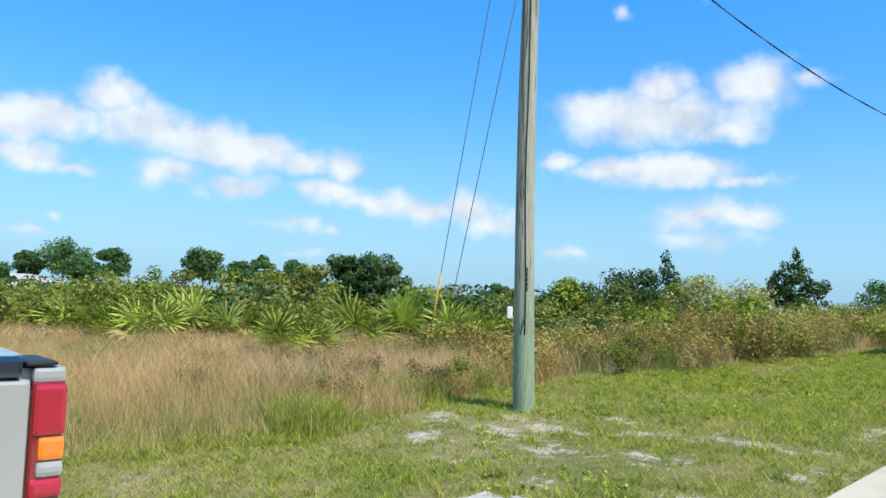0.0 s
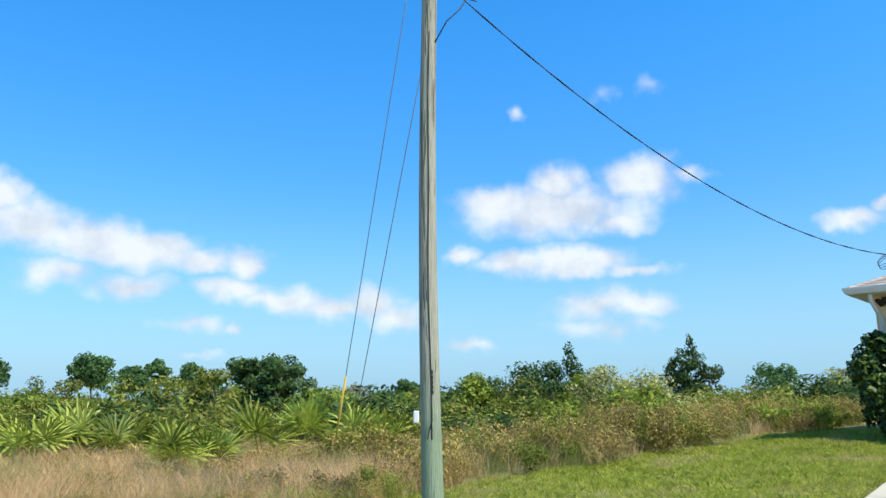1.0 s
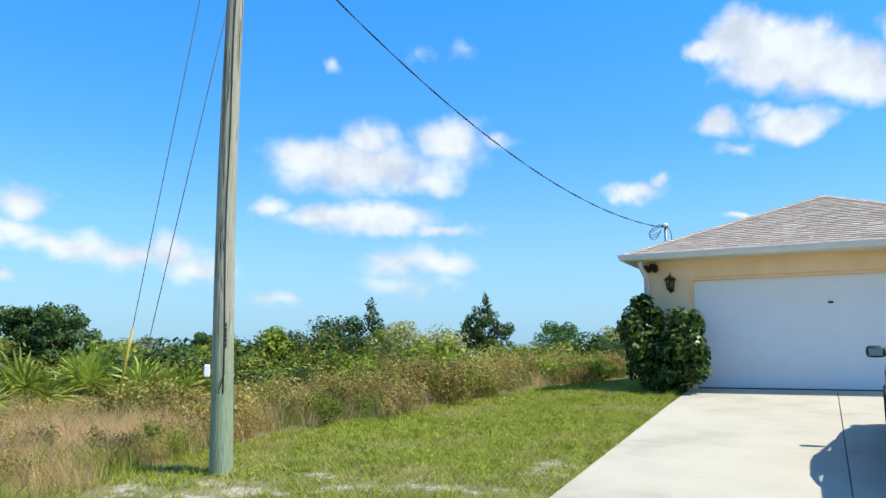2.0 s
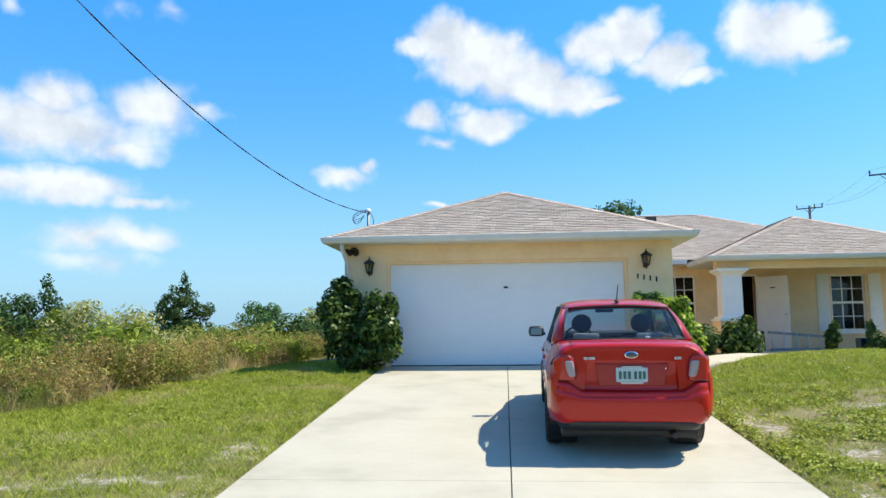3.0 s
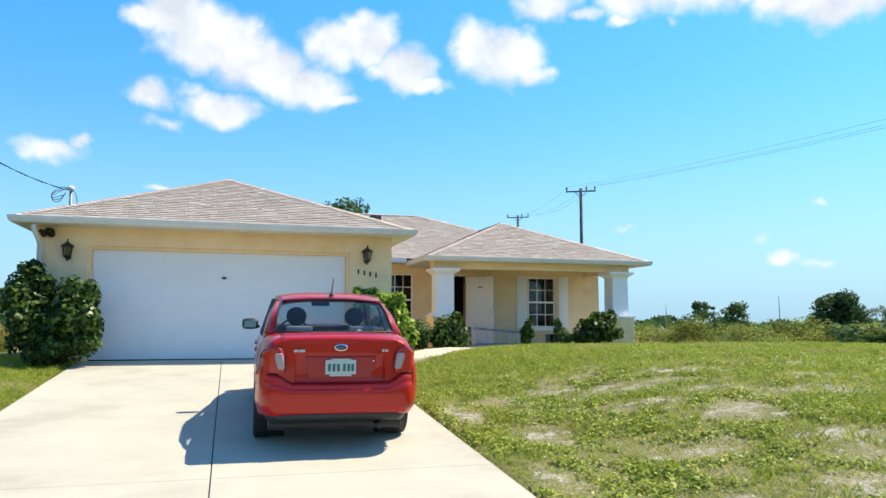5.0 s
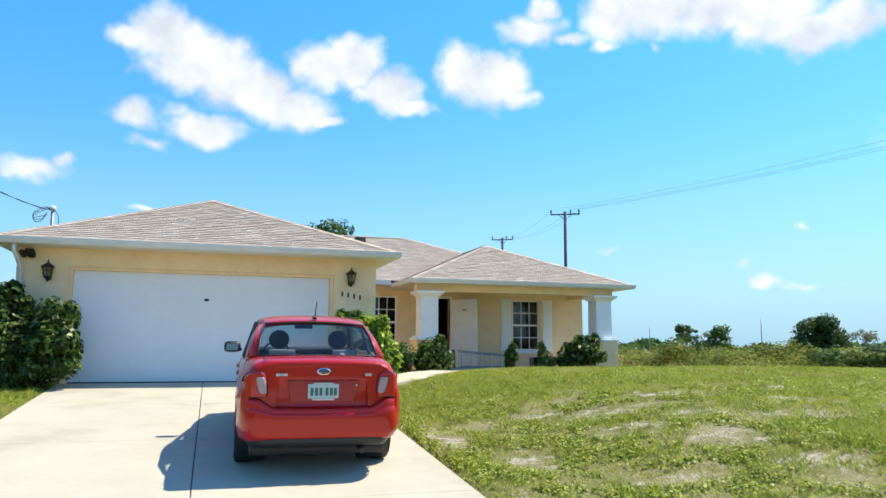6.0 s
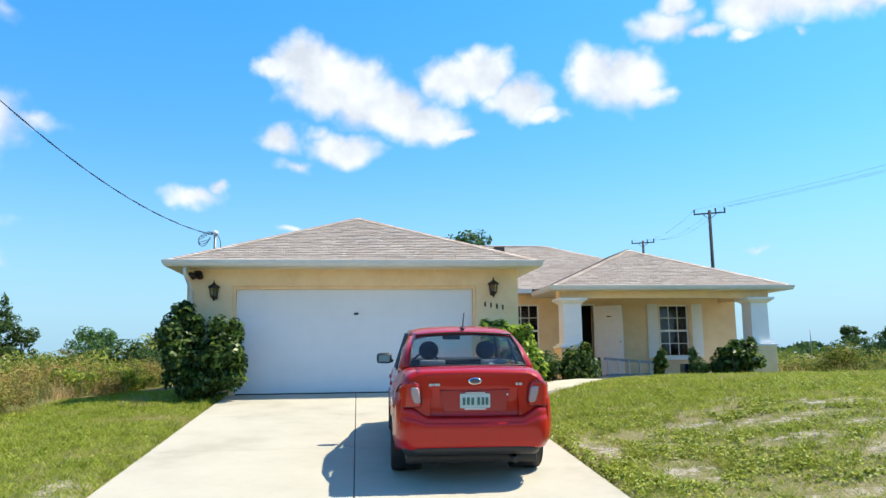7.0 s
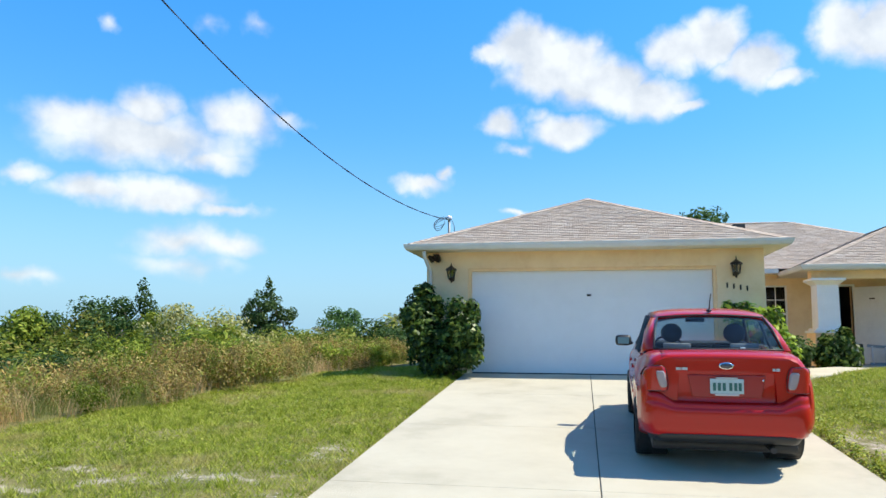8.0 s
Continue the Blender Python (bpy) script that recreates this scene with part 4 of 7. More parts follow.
def wall_lantern(x, z):
    """Bronze coach lantern: bracket, cage with glass, roof and finial."""
    lan = tagged(empty("wall_lantern"), "dark bronze coach lantern on the garage wall", "lamp", "garage lanterns")
    y = 15.36

    def lathe(name, prof, material, seg=8, cy=y, label=""):
        bm = bmesh.new()
        prev = None
        for r, zz in prof:
            ring = [bm.verts.new((x + r * math.cos(2 * math.pi * (k + .5) / seg), cy + r * math.sin(2 * math.pi * (k + .5) / seg), z + zz * 0.8)) for k in range(seg)]
            if prev:
                for k in range(seg):
                    bm.faces.new((prev[k], prev[(k + 1) % seg], ring[(k + 1) % seg], ring[k]))
            else:
                bm.faces.new(ring[::-1])
            prev = ring
        bm.faces.new(prev)
        return part(name, bm, material, lan, label)
    lathe("finial", [(0.004, 0.30), (0.014, 0.27), (0.010, 0.245), (0.022, 0.22)], M_IRON)
    lathe("cap", [(0.022, 0.22), (0.05, 0.19), (0.11, 0.14), (0.125, 0.10), (0.10, 0.098)], M_IRON)
    lathe("glass", [(0.088, 0.096), (0.066, -0.09)], M_LGLASS, 6, label="clear lantern glass")
    for k in range(6):
        a = 2 * math.pi * (k + .5) / 6
        lath("cage_bar", (x + 0.094 * math.cos(a), y + 0.094 * math.sin(a), z + 0.08), (x + 0.07 * math.cos(a), y + 0.07 * math.sin(a), z - 0.08), 0.012, 0.012, M_IRON, lan)
    lathe("bowl", [(0.075, -0.095), (0.07, -0.12), (0.035, -0.16), (0.012, -0.19), (0.016, -0.21), (0.003, -0.235)], M_IRON)
    bm = bmesh.new()
    tube(bm, [(x, 15.49, z - 0.05), (x, 15.46, z - 0.16), (x, 15.40, z - 0.16), (x, 15.365, z - 0.12)], 0.012, 8)
    part("arm", bm, M_IRON, lan)
    bm = bmesh.new()
    box(bm, x - 0.05, x + 0.05, 15.482, 15.499, z - 0.14, z + 0.10, bevel=0.01)
    part("back_plate", bm, M_IRON, lan)


wall_lantern(-2.84, 2.06)
wall_lantern(2.85, 2.12)

# four dark marks of the house number
for i in range(4):
    bm = bmesh.new()
    zz = 1.80 - 0.022 * i
    box(bm, 2.675 + i * 0.125, 2.708 + i * 0.125, 15.488, 15.499, zz - 0.052, zz + 0.052, bevel=0.008)
    tagged(part("number_mark", bm, M_IRON), "small dark metal mark on the stucco", "sign", "marks under the lantern")

# downspout with its elbow
bm = bmesh.new()
tube(bm, [(-3.36, 15.06, 2.52), (-3.36, 15.08, 2.42), (-3.33, 15.28, 2.26), (-3.30, 15.42, 2.12), (-3.30, 15.445, 2.04), (-3.30, 15.445, 0.05)], 0.04, 8)
tagged(part("downspout", bm, M_FASCIA), "pale grey metal downspout at the garage corner", "downspout")
# security floodlight under the eave
fl = tagged(empty("floodlight"), "dark twin floodlight under the garage eave", "lamp")
for dx in (-0.09, 0.07):
    bm = bmesh.new()
    bmesh.ops.create_cone(bm, cap_ends=True, segments=12, radius1=0.075, radius2=0.035, depth=0.14, matrix=pose(-3.18 + dx, 15.33, 2.40, 70, 0, dx * 300))
    part("lamp_head", bm, M_IRON, fl)
bx("mount", (-3.24, -3.12, 15.38, 15.499, 2.42, 2.49), M_IRON, fl)


def smooth_curve(pts, n=4):
    """Points along a Catmull-Rom curve."""
    p = [Vector(q) for q in pts]
    p = [p[0] * 2 - p[1]] + p + [p[-1] * 2 - p[-2]]
    out = []
    for i in range(1, len(p) - 2):
        for k in range(n):
            t = k / n
            out.append(0.5 * (2 * p[i] + (p[i + 1] - p[i - 1]) * t + (2 * p[i - 1] - 5 * p[i] + 4 * p[i + 1] - p[i + 2]) * t * t + (3 * p[i] - p[i - 1] - 3 * p[i + 1] + p[i + 2]) * t ** 3))
    return out + [p[-2]]


def service_mast():
    m = tagged(empty("service_mast"), "metal electric service mast with a weatherhead on the roof", "mast")
    x, y = -3.66, 19.7
    bm = bmesh.new()
    tube(bm, [(x, y, 2.70), (x, y, 3.92)], 0.035, 10)
    part("conduit", bm, M_GUY, m)
    bm = bmesh.new()
    bmesh.ops.create_uvsphere(bm, u_segments=12, v_segments=8, radius=0.085, matrix=Matrix.Translation((x, y - .02, 3.97)) @ Matrix.Diagonal((1, 1, 0.8, 1)))
    part("weatherhead", bm, M_BOX, m, "pale weatherhead", smooth=True)
    for k, s in enumerate((-1, 0.2, 1.2)):
        bm = bmesh.new()
        tube(bm, [tuple(q) for q in smooth_curve([(x, y - .06, 3.93), (x - .14, y - .1, 3.95 + .03 * s), (x - .28, y - .2, 3.85 + .04 * s), (x - .36, y - .3, 3.73 + .03 * s), (x - .30, y - .35, 3.64 - .04 * s), (x - .17, y - .3, 3.68 - .05 * s), (x - .07, y - .25, 3.80 + .03 * s)])], 0.008, 6)
        part("drip_loop", bm, M_WIRE, m)
    bm = bmesh.new()
    tube(bm, [tuple(q) for q in smooth_curve([(x, y - .06, 3.93), (x + .09, y - .1, 3.88), (x + .15, y - .14, 3.76), (x + .17, y - .14, 3.62), (x + .14, y - .1, 3.5)])], 0.009, 6)
    part("drip_loop", bm, M_WIRE, m)


service_mast()
# the red saloon on the drive; built with its rear bumper at y = 0, wheels on z = 0
def lin(y, pts):
    return float(np.interp(y, [p[0] for p in pts], [p[1] for p in pts]))


def smooth_profile(pts, n):
    """Points along a Catmull-Rom curve through pts."""
    p = [np.array(q, float) for q in pts]
    p = [2 * p[0] - p[1]] + p + [2 * p[-1] - p[-2]]
    out = []
    for i in range(1, len(p) - 2):
        for k in range(n):
            t = k / n
            out.append(0.5 * (2 * p[i] + (p[i + 1] - p[i - 1]) * t + (2 * p[i - 1] - 5 * p[i] + 4 * p[i + 1] - p[i + 2]) * t * t + (3 * p[i] - p[i - 1] - 3 * p[i + 1] + p[i + 2]) * t ** 3))
    out.append(p[-2])
    return out


def grid_part(name, rows, material, parent, label="", thick=0.0, close=False):
    """A smooth sheet through rows of points, all rows of the same length."""
    bm = bmesh.new()
    vs = [[bm.verts.new(p) for p in r] for r in rows]
    for a, b in zip(vs, vs[1:]):
        for k in range(len(a) - 1):
            try:
                bm.faces.new((a[k], a[k + 1], b[k + 1], b[k]))
            except ValueError:
                pass
    bmesh.ops.remove_doubles(bm, verts=bm.verts, dist=1e-5)
    ob = part(name, bm, material, parent, label, smooth=True)
    if thick:
        sm = ob.modifiers.new("thickness", "SOLIDIFY")
        sm.thickness, sm.offset = thick, -1
    return ob


def wheel(parent, x, y, r, w, side):
    wh = empty("wheel")
    wh.parent = parent
    bm = bmesh.new()
    prev, seg = None, 36
    for rr, xx in ((0.62, -0.5), (0.9, -0.5), (0.98, -0.42), (1.0, -0.25), (1.0, 0.25), (0.98, 0.42), (0.9, 0.5), (0.62, 0.5)):
        ring = [bm.verts.new((x + xx * w, y + rr * r * math.cos(2 * math.pi * k / seg), r + rr * r * math.sin(2 * math.pi * k / seg))) for k in range(seg)]
        if prev:
            for k in range(seg):
                bm.faces.new((prev[k], prev[(k + 1) % seg], ring[(k + 1) % seg], ring[k]))
        prev = ring
    part("tyre", bm, M_RUBBER, wh, smooth=True)
    bm = bmesh.new()
    bmesh.ops.create_cone(bm, cap_ends=True, segments=30, radius1=r * 0.63, radius2=r * 0.63, depth=w * 0.7, matrix=pose(x, y, r, 0, 90, 0))
    for k in range(7):
        a = 2 * math.pi * k / 7
        bmesh.ops.create_cone(bm, cap_ends=True, segments=8, radius1=r * 0.09, radius2=r * 0.06, depth=0.03, matrix=pose(x + side * w * 0.37, y + r * .38 * math.cos(a), r + r * .38 * math.sin(a), 0, 90, 0))
    part("rim", bm, M_CHROME, wh, "silver wheel cover")


def red_car():
    car = tagged(empty("car"), "red four-door saloon car parked on the concrete driveway", "car")
    W = [(0.05, .765), (.1, .80), (.25, .826), (.5, .835), (.95, .842), (2.2, .84), (3.2, .83), (3.8, .80), (4.15, .72), (4.3, .60), (4.36, .48)]
    TOP = [(0.05, 1.13), (.1, 1.155), (.3, 1.17), (.6, 1.155), (.85, 1.10), (1.3, 1.07), (2.0, 1.04), (3.05, 1.02), (3.12, .98), (3.5, .93), (4.0, .86), (4.3, .70), (4.36, .62)]
    ZB = [(0.05, .44), (.4, .36), (.62, .24), (3.2, .24), (3.9, .30), (4.36, .34)]
    ys = sorted({0.05, .07, .1, .15, .25, .4, .55, .60, .64, .70, .76, .85, .95, 1.05, 1.14, 1.2, 1.26, 1.30, 1.35, 1.6, 2.0, 2.4, 2.8, 2.95, 3.05, 3.1, 3.14, 3.2, 3.3, 3.4, 3.5, 3.6, 3.7, 3.8, 3.86, 3.9, 4.0, 4.1, 4.2, 4.3, 4.36})
    rows = []
    for y in ys:
        w, zt, zb = lin(y, W), lin(y, TOP), lin(y, ZB)
        for axle in (0.95, 3.5):
            if abs(y - axle) < 0.36:
                zb = max(zb, 0.31 + math.sqrt(0.36 ** 2 - (y - axle) ** 2))
        cabin = 0.72 < y < 3.08
        zc = 0.5 if cabin else zt + 0.012
        hs = max(zt - zb, .1)
        tp = float(np.interp(y, [.05, .3, .8, 1.5], [1, .9, .35, 0]))
        half = [(w * .82, zb), (w * .955, zb + hs * .04), (w * .985, zb + hs * .16), (w, zb + hs * .40), (w * (.992 - .005 * tp), zb + hs * .62), (w * (.965 - .025 * tp), zb + hs * .80), (w * (.93 - .06 * tp), zb + hs * .93), (w * (.905 - .10 * tp), zt - .006 - .012 * tp)]
        prof = smooth_profile(half, 3)
        prof = [(0, zb)] + [tuple(q) for q in prof] + ([(w * .86, zt - .02), (w * .85, zc), (0, zc)] if cabin else [(w * (.80 - .06 * tp), zt + .004), (w * .5, zt + .010), (0, zc)])
        rows.append([(-x, y, z) for x, z in prof] + [(x, y, z) for x, z in prof[-2::-1]])
    body = grid_part("body", rows, M_RED, car)
    # rear closing face under the boot lid edge
    r0 = rows[0]
    grid_part("rear_panel", [[(x * .6, .045, z) for x, y, z in r0], r0], M_RED, car)
    # boot lid: lip at the deck, dished centre panel, folded lower edge
    prof = [(.58, 1.172), (.35, 1.190), (.14, 1.184), (.055, 1.168), (.030, 1.145), (.030, 1.10), (.026, 1.02), (.03, .98), (.045, .90), (.05, .80), (.04, .725), (.018, .700), (.05, .682)]
    prof = [tuple(q) for q in smooth_profile(prof, 3)]
    lid_rows = []
    for y, z in prof:
        hw = .60 if z > 1.06 else .60 - min((1.06 - z) * .6, .055)
        lid_rows.append([(s * hw, y + .035 * abs(s) ** 3.0, z - .016 * abs(s) ** 2) for s in np.linspace(-1, 1, 21)])
    lid = grid_part("boot_lid", lid_rows, M_RED, car, thick=.012)
    low = [r for r in lid_rows if r[0][2] < 1.04]
    bm = bmesh.new()
    tube(bm, [(x, y - .004, z) for x, y, z in [r[0] for r in low] + low[-1][1:-1] + [r[-1] for r in reversed(low)]], .005, 5)
    part("lid_gap", bm, M_BLACK, lid, "dark gap round the boot lid")
    # plate recess with raised rim, its shade painted darker red; number plate and frame
    bm = bmesh.new()
    box(bm, -.36, .36, .024, .034, .765, .975, bevel=.008)
    for v_ in bm.verts:
        v_.co.x *= 1 - .12 * (.975 - v_.co.z) / .21
    rec = part("plate_recess", bm, M_RECESS, lid, "plate recess, its shade painted in darker red")
    bm = bmesh.new()
    box(bm, -.155, .155, .006, .022, .800, .942, bevel=.006)
    pl = part("number_plate", bm, M_PLATE, rec, "pale green number plate")
    for i, cx in enumerate((-.115, -.07, -.025, .035, .08, .12)):
        bx("plate_mark", (cx - .014, cx + .014, .001, .006, .83, .905), M_PLATETXT, rec)
    bx("frame_strip", (-.10, .10, .001, .006, .942, .957), M_LAMPWHITE, rec)
    bx("frame_strip", (-.11, .11, .001, .006, .783, .801), M_LAMPWHITE, rec)
    # badges: plain oval and bars
    bm = bmesh.new()
    bmesh.ops.create_uvsphere(bm, u_segments=24, v_segments=10, radius=1, matrix=Matrix.Translation((0, .02, 1.065)) @ Matrix.Diagonal((.070, .012, .036, 1)))
    part("badge_ring", bm, M_CHROME, lid, "chrome oval badge", smooth=True)
    bm = bmesh.new()
    bmesh.ops.create_uvsphere(bm, u_segments=24, v_segments=10, radius=1, matrix=Matrix.Translation((0, .014, 1.065)) @ Matrix.Diagonal((.058, .010, .027, 1)))
    part("badge_face", bm, M_BADGE, lid, smooth=True)
    for a, b in ((-.47, -.435), (-.43, -.42), (-.415, -.36), (.42, .445), (.452, .485)):
        bx("badge_bar", (a, b, .014, .030, 1.02, 1.045), M_LAMPWHITE, lid)
    bm = bmesh.new()
    bmesh.ops.create_uvsphere(bm, u_segments=10, v_segments=8, radius=.012, matrix=Matrix.Translation((.335, .03, .93)))
    part("lock", bm, M_CHROME, lid, smooth=True)
    # rear bumper with step, and black lower apron
    prof = [(.12, .725), (.03, .716), (-.006, .702), (-.020, .686), (-.024, .66), (-.036, .645), (-.042, .60), (-.030, .53), (-.012, .46), (.02, .40)]
    prof = [tuple(q) for q in smooth_profile(prof, 3)]
    rows = [[(.838 * s * (1 - .05 * (max(.56 - z, 0) / .145) ** 1.6), y + .25 * max((abs(s) - .80) / .20, 0) ** 2 + .02 * s * s, z + .085 * min(max((abs(s) - .60) / .16, 0), 1) * min(max((z - .60) / .11, 0), 1) + (.012 * abs(s) ** 2 if z > .6 else -.03 * abs(s) ** 6)) for s in np.linspace(-1, 1, 45)] for y, z in prof]
    bum = grid_part("rear_bumper", rows, M_RED, car, thick=.015)
    prof = [(.034, .43), (.012, .405), (.02, .37), (.06, .325), (.2, .30)]
    rows = [[(.755 * s * (1 - .06 * (max(.41 - z, 0) / .12)), y + .25 * max((abs(s) - .80) / .20, 0) ** 2 + .02 * s * s, z - .02 * abs(s) ** 6) for s in np.linspace(-1, 1, 45)] for y, z in prof]
    grid_part("apron", rows, M_BLACK, bum, "black plastic lower apron", thick=.012)
    # rear lamps
    for s in (-1, 1):
        lamp = empty("rear_lamp")
        lamp.parent = car
        def skin(x, out):
            return float(np.interp(x, [.5, .68, .72, .76, .79, .815], [.024, .026, .032, .075, .17, .36])) - out
        rows = []
        for z, xi, xo in ((1.06, .61, .70), (1.04, .575, .755), (1.0, .56, .785), (.95, .55, .80), (.90, .545, .806), (.85, .545, .808), (.825, .55, .80), (.815, .58, .76)):
            rows.append([(s * (xi + (xo - xi) * k), skin(xi + (xo - xi) * k, .012 if 0 < k < 1 else -.004), z) for k in np.linspace(0, 1, 13)])
        grid_part("lens", rows, M_LAMPRED, lamp, "red tail lamp lens", thick=.02)
        bm = bmesh.new()
        ring = [rows[0][k] for k in range(13)] + [r[-1] for r in rows[1:]] + [rows[-1][k] for k in range(11, -1, -1)] + [r[0] for r in rows[-2:0:-1]]
        tube(bm, ring + [ring[0]], .0035, 5, cap=False)
        part("lamp_gap", bm, M_BLACK, lamp)
        rows = []
        for z, xi, xo in ((1.01, .585, .655), (.99, .572, .664), (.94, .562, .656), (.90, .556, .644), (.865, .553, .632), (.850, .565, .615)):
            rows.append([(s * (xi + (xo - xi) * k), skin(xi + (xo - xi) * k, .022 if 0 < k < 1 else .008), z) for k in np.linspace(0, 1, 7)])
        grid_part("reversing_lens", rows, M_REVLENS, lamp, "clear reversing lens", thick=.006)
    # greenhouse: roof, pillars, panes
    def m2(p, s):
        return (p[0] * s, p[1], p[2])
    roof_rows = []
    for y, hw, z in ((1.20, .59, 1.50), (1.26, .60, 1.518), (1.45, .615, 1.54), (1.8, .62, 1.55), (2.1, .615, 1.535), (2.35, .585, 1.495), (2.42, .575, 1.475)):
        roof_rows.append([(hw * s, y - (.04 * (1 - s * s) if y < 1.3 else -.06 * (1 - s * s) if y > 2.3 else 0), z - .04 * abs(s) ** 4 - .012 * s * s) for s in np.linspace(-1, 1, 17)])
    grid_part("roof", roof_rows, M_RED, car, thick=.02)
    R0, T0 = (.645, .59, 1.168), (.565, 1.18, 1.468)
    Cb, S0 = (.775, .80, 1.11), (.625, 1.36, 1.465)
    for s in (-1, 1):
        grid_part("rear_pillar", [[m2(R0, s), m2((.610, .89, 1.35), s), m2(T0, s)], [m2((.735, .66, 1.156), s), m2((.675, .98, 1.335), s), m2((.605, 1.24, 1.462), s)], [m2(Cb, s), m2((.715, 1.10, 1.32), s), m2(S0, s)]], M_RED, car, thick=.02)
        grid_part("roof_rail", [[m2((.60, 1.24, 1.468), s), m2((.60, 1.6, 1.495), s), m2((.60, 2.0, 1.49), s), m2((.565, 2.42, 1.42), s)], [m2(S0, s), m2((.63, 1.65, 1.475), s), m2((.63, 2.0, 1.465), s), m2((.60, 2.45, 1.39), s)]], M_RED, car, thick=.02)
        grid_part("front_pillar", [[m2((.565, 2.40, 1.42), s), m2((.69, 3.08, 1.05), s)], [m2((.60, 2.45, 1.40), s), m2((.75, 3.0, 1.03), s)]], M_BLACK, car, thick=.025)
        g = grid_part("side_window", [[m2((.765, .92, 1.10), s), m2((.77, 1.5, 1.06), s), m2((.77, 2.2, 1.045), s), m2((.745, 2.95, 1.03), s)], [m2((.612, 1.38, 1.455), s), m2((.628, 1.65, 1.465), s), m2((.628, 2.0, 1.455), s), m2((.602, 2.44, 1.385), s)]], M_CARGLASS, car, "side window glass")
        lath("window_pillar", m2((.776, 1.78, 1.05), s), m2((.636, 1.85, 1.462), s), .07, .02, M_BLACK, car)
        lath("window_pillar", m2((.776, 1.1, 1.09), s), m2((.64, 1.42, 1.43), s), .03, .02, M_BLACK, car)
        # door mirror
        bm = bmesh.new()
        box(bm, -.105, .105, -.055, .055, -.07, .07, bevel=.052)
        bmesh.ops.transform(bm, matrix=Matrix.Translation((s * .915, 2.62, 1.10)), verts=bm.verts)
        mir = part("door_mirror", bm, M_BLACK, car, "black door mirror", smooth=True)
        bm = bmesh.new()
        box(bm, -.075, .075, -.004, .004, -.045, .045, bevel=.003)
        bmesh.ops.transform(bm, matrix=Matrix.Translation((s * .915, 2.560, 1.10)) @ Matrix.Rotation(radians(-7), 4, 'X'), verts=bm.verts)
        part("mirror_glass", bm, M_MIRROR, mir, "mirror glass")
        lath("mirror_arm", m2((.80, 2.64, 1.06), s), m2((.87, 2.62, 1.09), s), .06, .04, M_BLACK, mir)
        for yy in (1.32, 2.12):
            bm = bmesh.new()
            box(bm, s * .838 - .015, s * .838 + .015, yy, yy + .19, .885, .92, bevel=.01)
            part("door_handle", bm, M_RED, car)
        lath("side_strip", m2((.845, 1.35, .62), s), m2((.835, 3.1, .60), s), .015, .035, M_RED, car)
    g = grid_part("rear_window", [[(.645 * s, .60 - .05 * (1 - s * s), 1.165 + .008 * (1 - s * s)) for s in np.linspace(-1, 1, 11)], [(.612 * s, .89 - .05 * (1 - s * s), 1.338 + .014 * (1 - s * s)) for s in np.linspace(-1, 1, 11)], [(.568 * s, 1.17 - .045 * (1 - s * s), 1.462 + .028 * (1 - s * s)) for s in np.linspace(-1, 1, 11)]], M_CARGLASS, car, "rear window glass")
    edge = []
    for s in np.linspace(-1, 1, 11):
        edge.append((.645 * s, .595 - .05 * (1 - s * s), 1.169 + .008 * (1 - s * s)))
    bm = bmesh.new()
    tube(bm, edge, .010, 6)
    part("window_seal", bm, M_BLACK, car)
    bm = bmesh.new()
    for sg in (-1, 1):
        tube(bm, [(.642 * sg, .595, 1.173), (.608 * sg, .885, 1.352), (.563 * sg, 1.165, 1.474)], .010, 6)
    tube(bm, [(.563 * q, 1.165 - .045 * (1 - q * q), 1.474 + .028 * (1 - q * q)) for q in np.linspace(-1, 1, 11)], .010, 6)
    part("window_surround", bm, M_BLACK, car)
    g = grid_part("windscreen", [[(.69 * s, 3.08 + .10 * (1 - s * s), 1.05) for s in np.linspace(-1, 1, 9)], [(.565 * s, 2.42 + .07 * (1 - s * s), 1.43 + .03 * (1 - s * s)) for s in np.linspace(-1, 1, 9)]], M_CARGLASS, car, "windscreen glass")
    # cabin
    bx("parcel_shelf", (-.64, .64, .60, 1.02, 1.09, 1.12), M_GREYIN, car, "grey parcel shelf", .01)
    bx("rear_seat", (-.66, .66, 1.02, 1.22, .5, 1.13), M_SEAT, car, "dark rear seat back", .05)
    bx("dashboard", (-.70, .70, 2.70, 3.04, .7, 1.075), M_SEAT, car, "dark dashboard", .05)
    bx("underbody", (-.70, .70, .30, 3.6, .19, .30), M_BLACK, car, "dark underbody", .04)
    bx("cabin_floor", (-.72, .72, .75, 3.05, .45, .53), M_BLACK, car)
    for s in (-1, 1):
        bx("door_lining", (min(s * .715, s * .70), max(s * .715, s * .70), .78, 3.02, .52, 1.03), M_GREYIN, car, "grey door lining")
    grid_part("headliner", [[(x * .96, y, z - .035) for x, y, z in r] for r in roof_rows], M_GREYIN, car, "grey headliner")
    for x in (-.36, .36):
        st = bx("front_seat", (x - .25, x + .25, 1.75, 1.90, .5, 1.14), M_SEAT, car, "dark front seat back", .06)
        bm = bmesh.new()
        bmesh.ops.create_uvsphere(bm, u_segments=16, v_segments=12, radius=1, matrix=Matrix.Translation((x, 1.80, 1.255)) @ Matrix.Diagonal((.125, .07, .115, 1)))
        part("headrest", bm, M_SEAT, st, "rounded dark headrest", smooth=True)
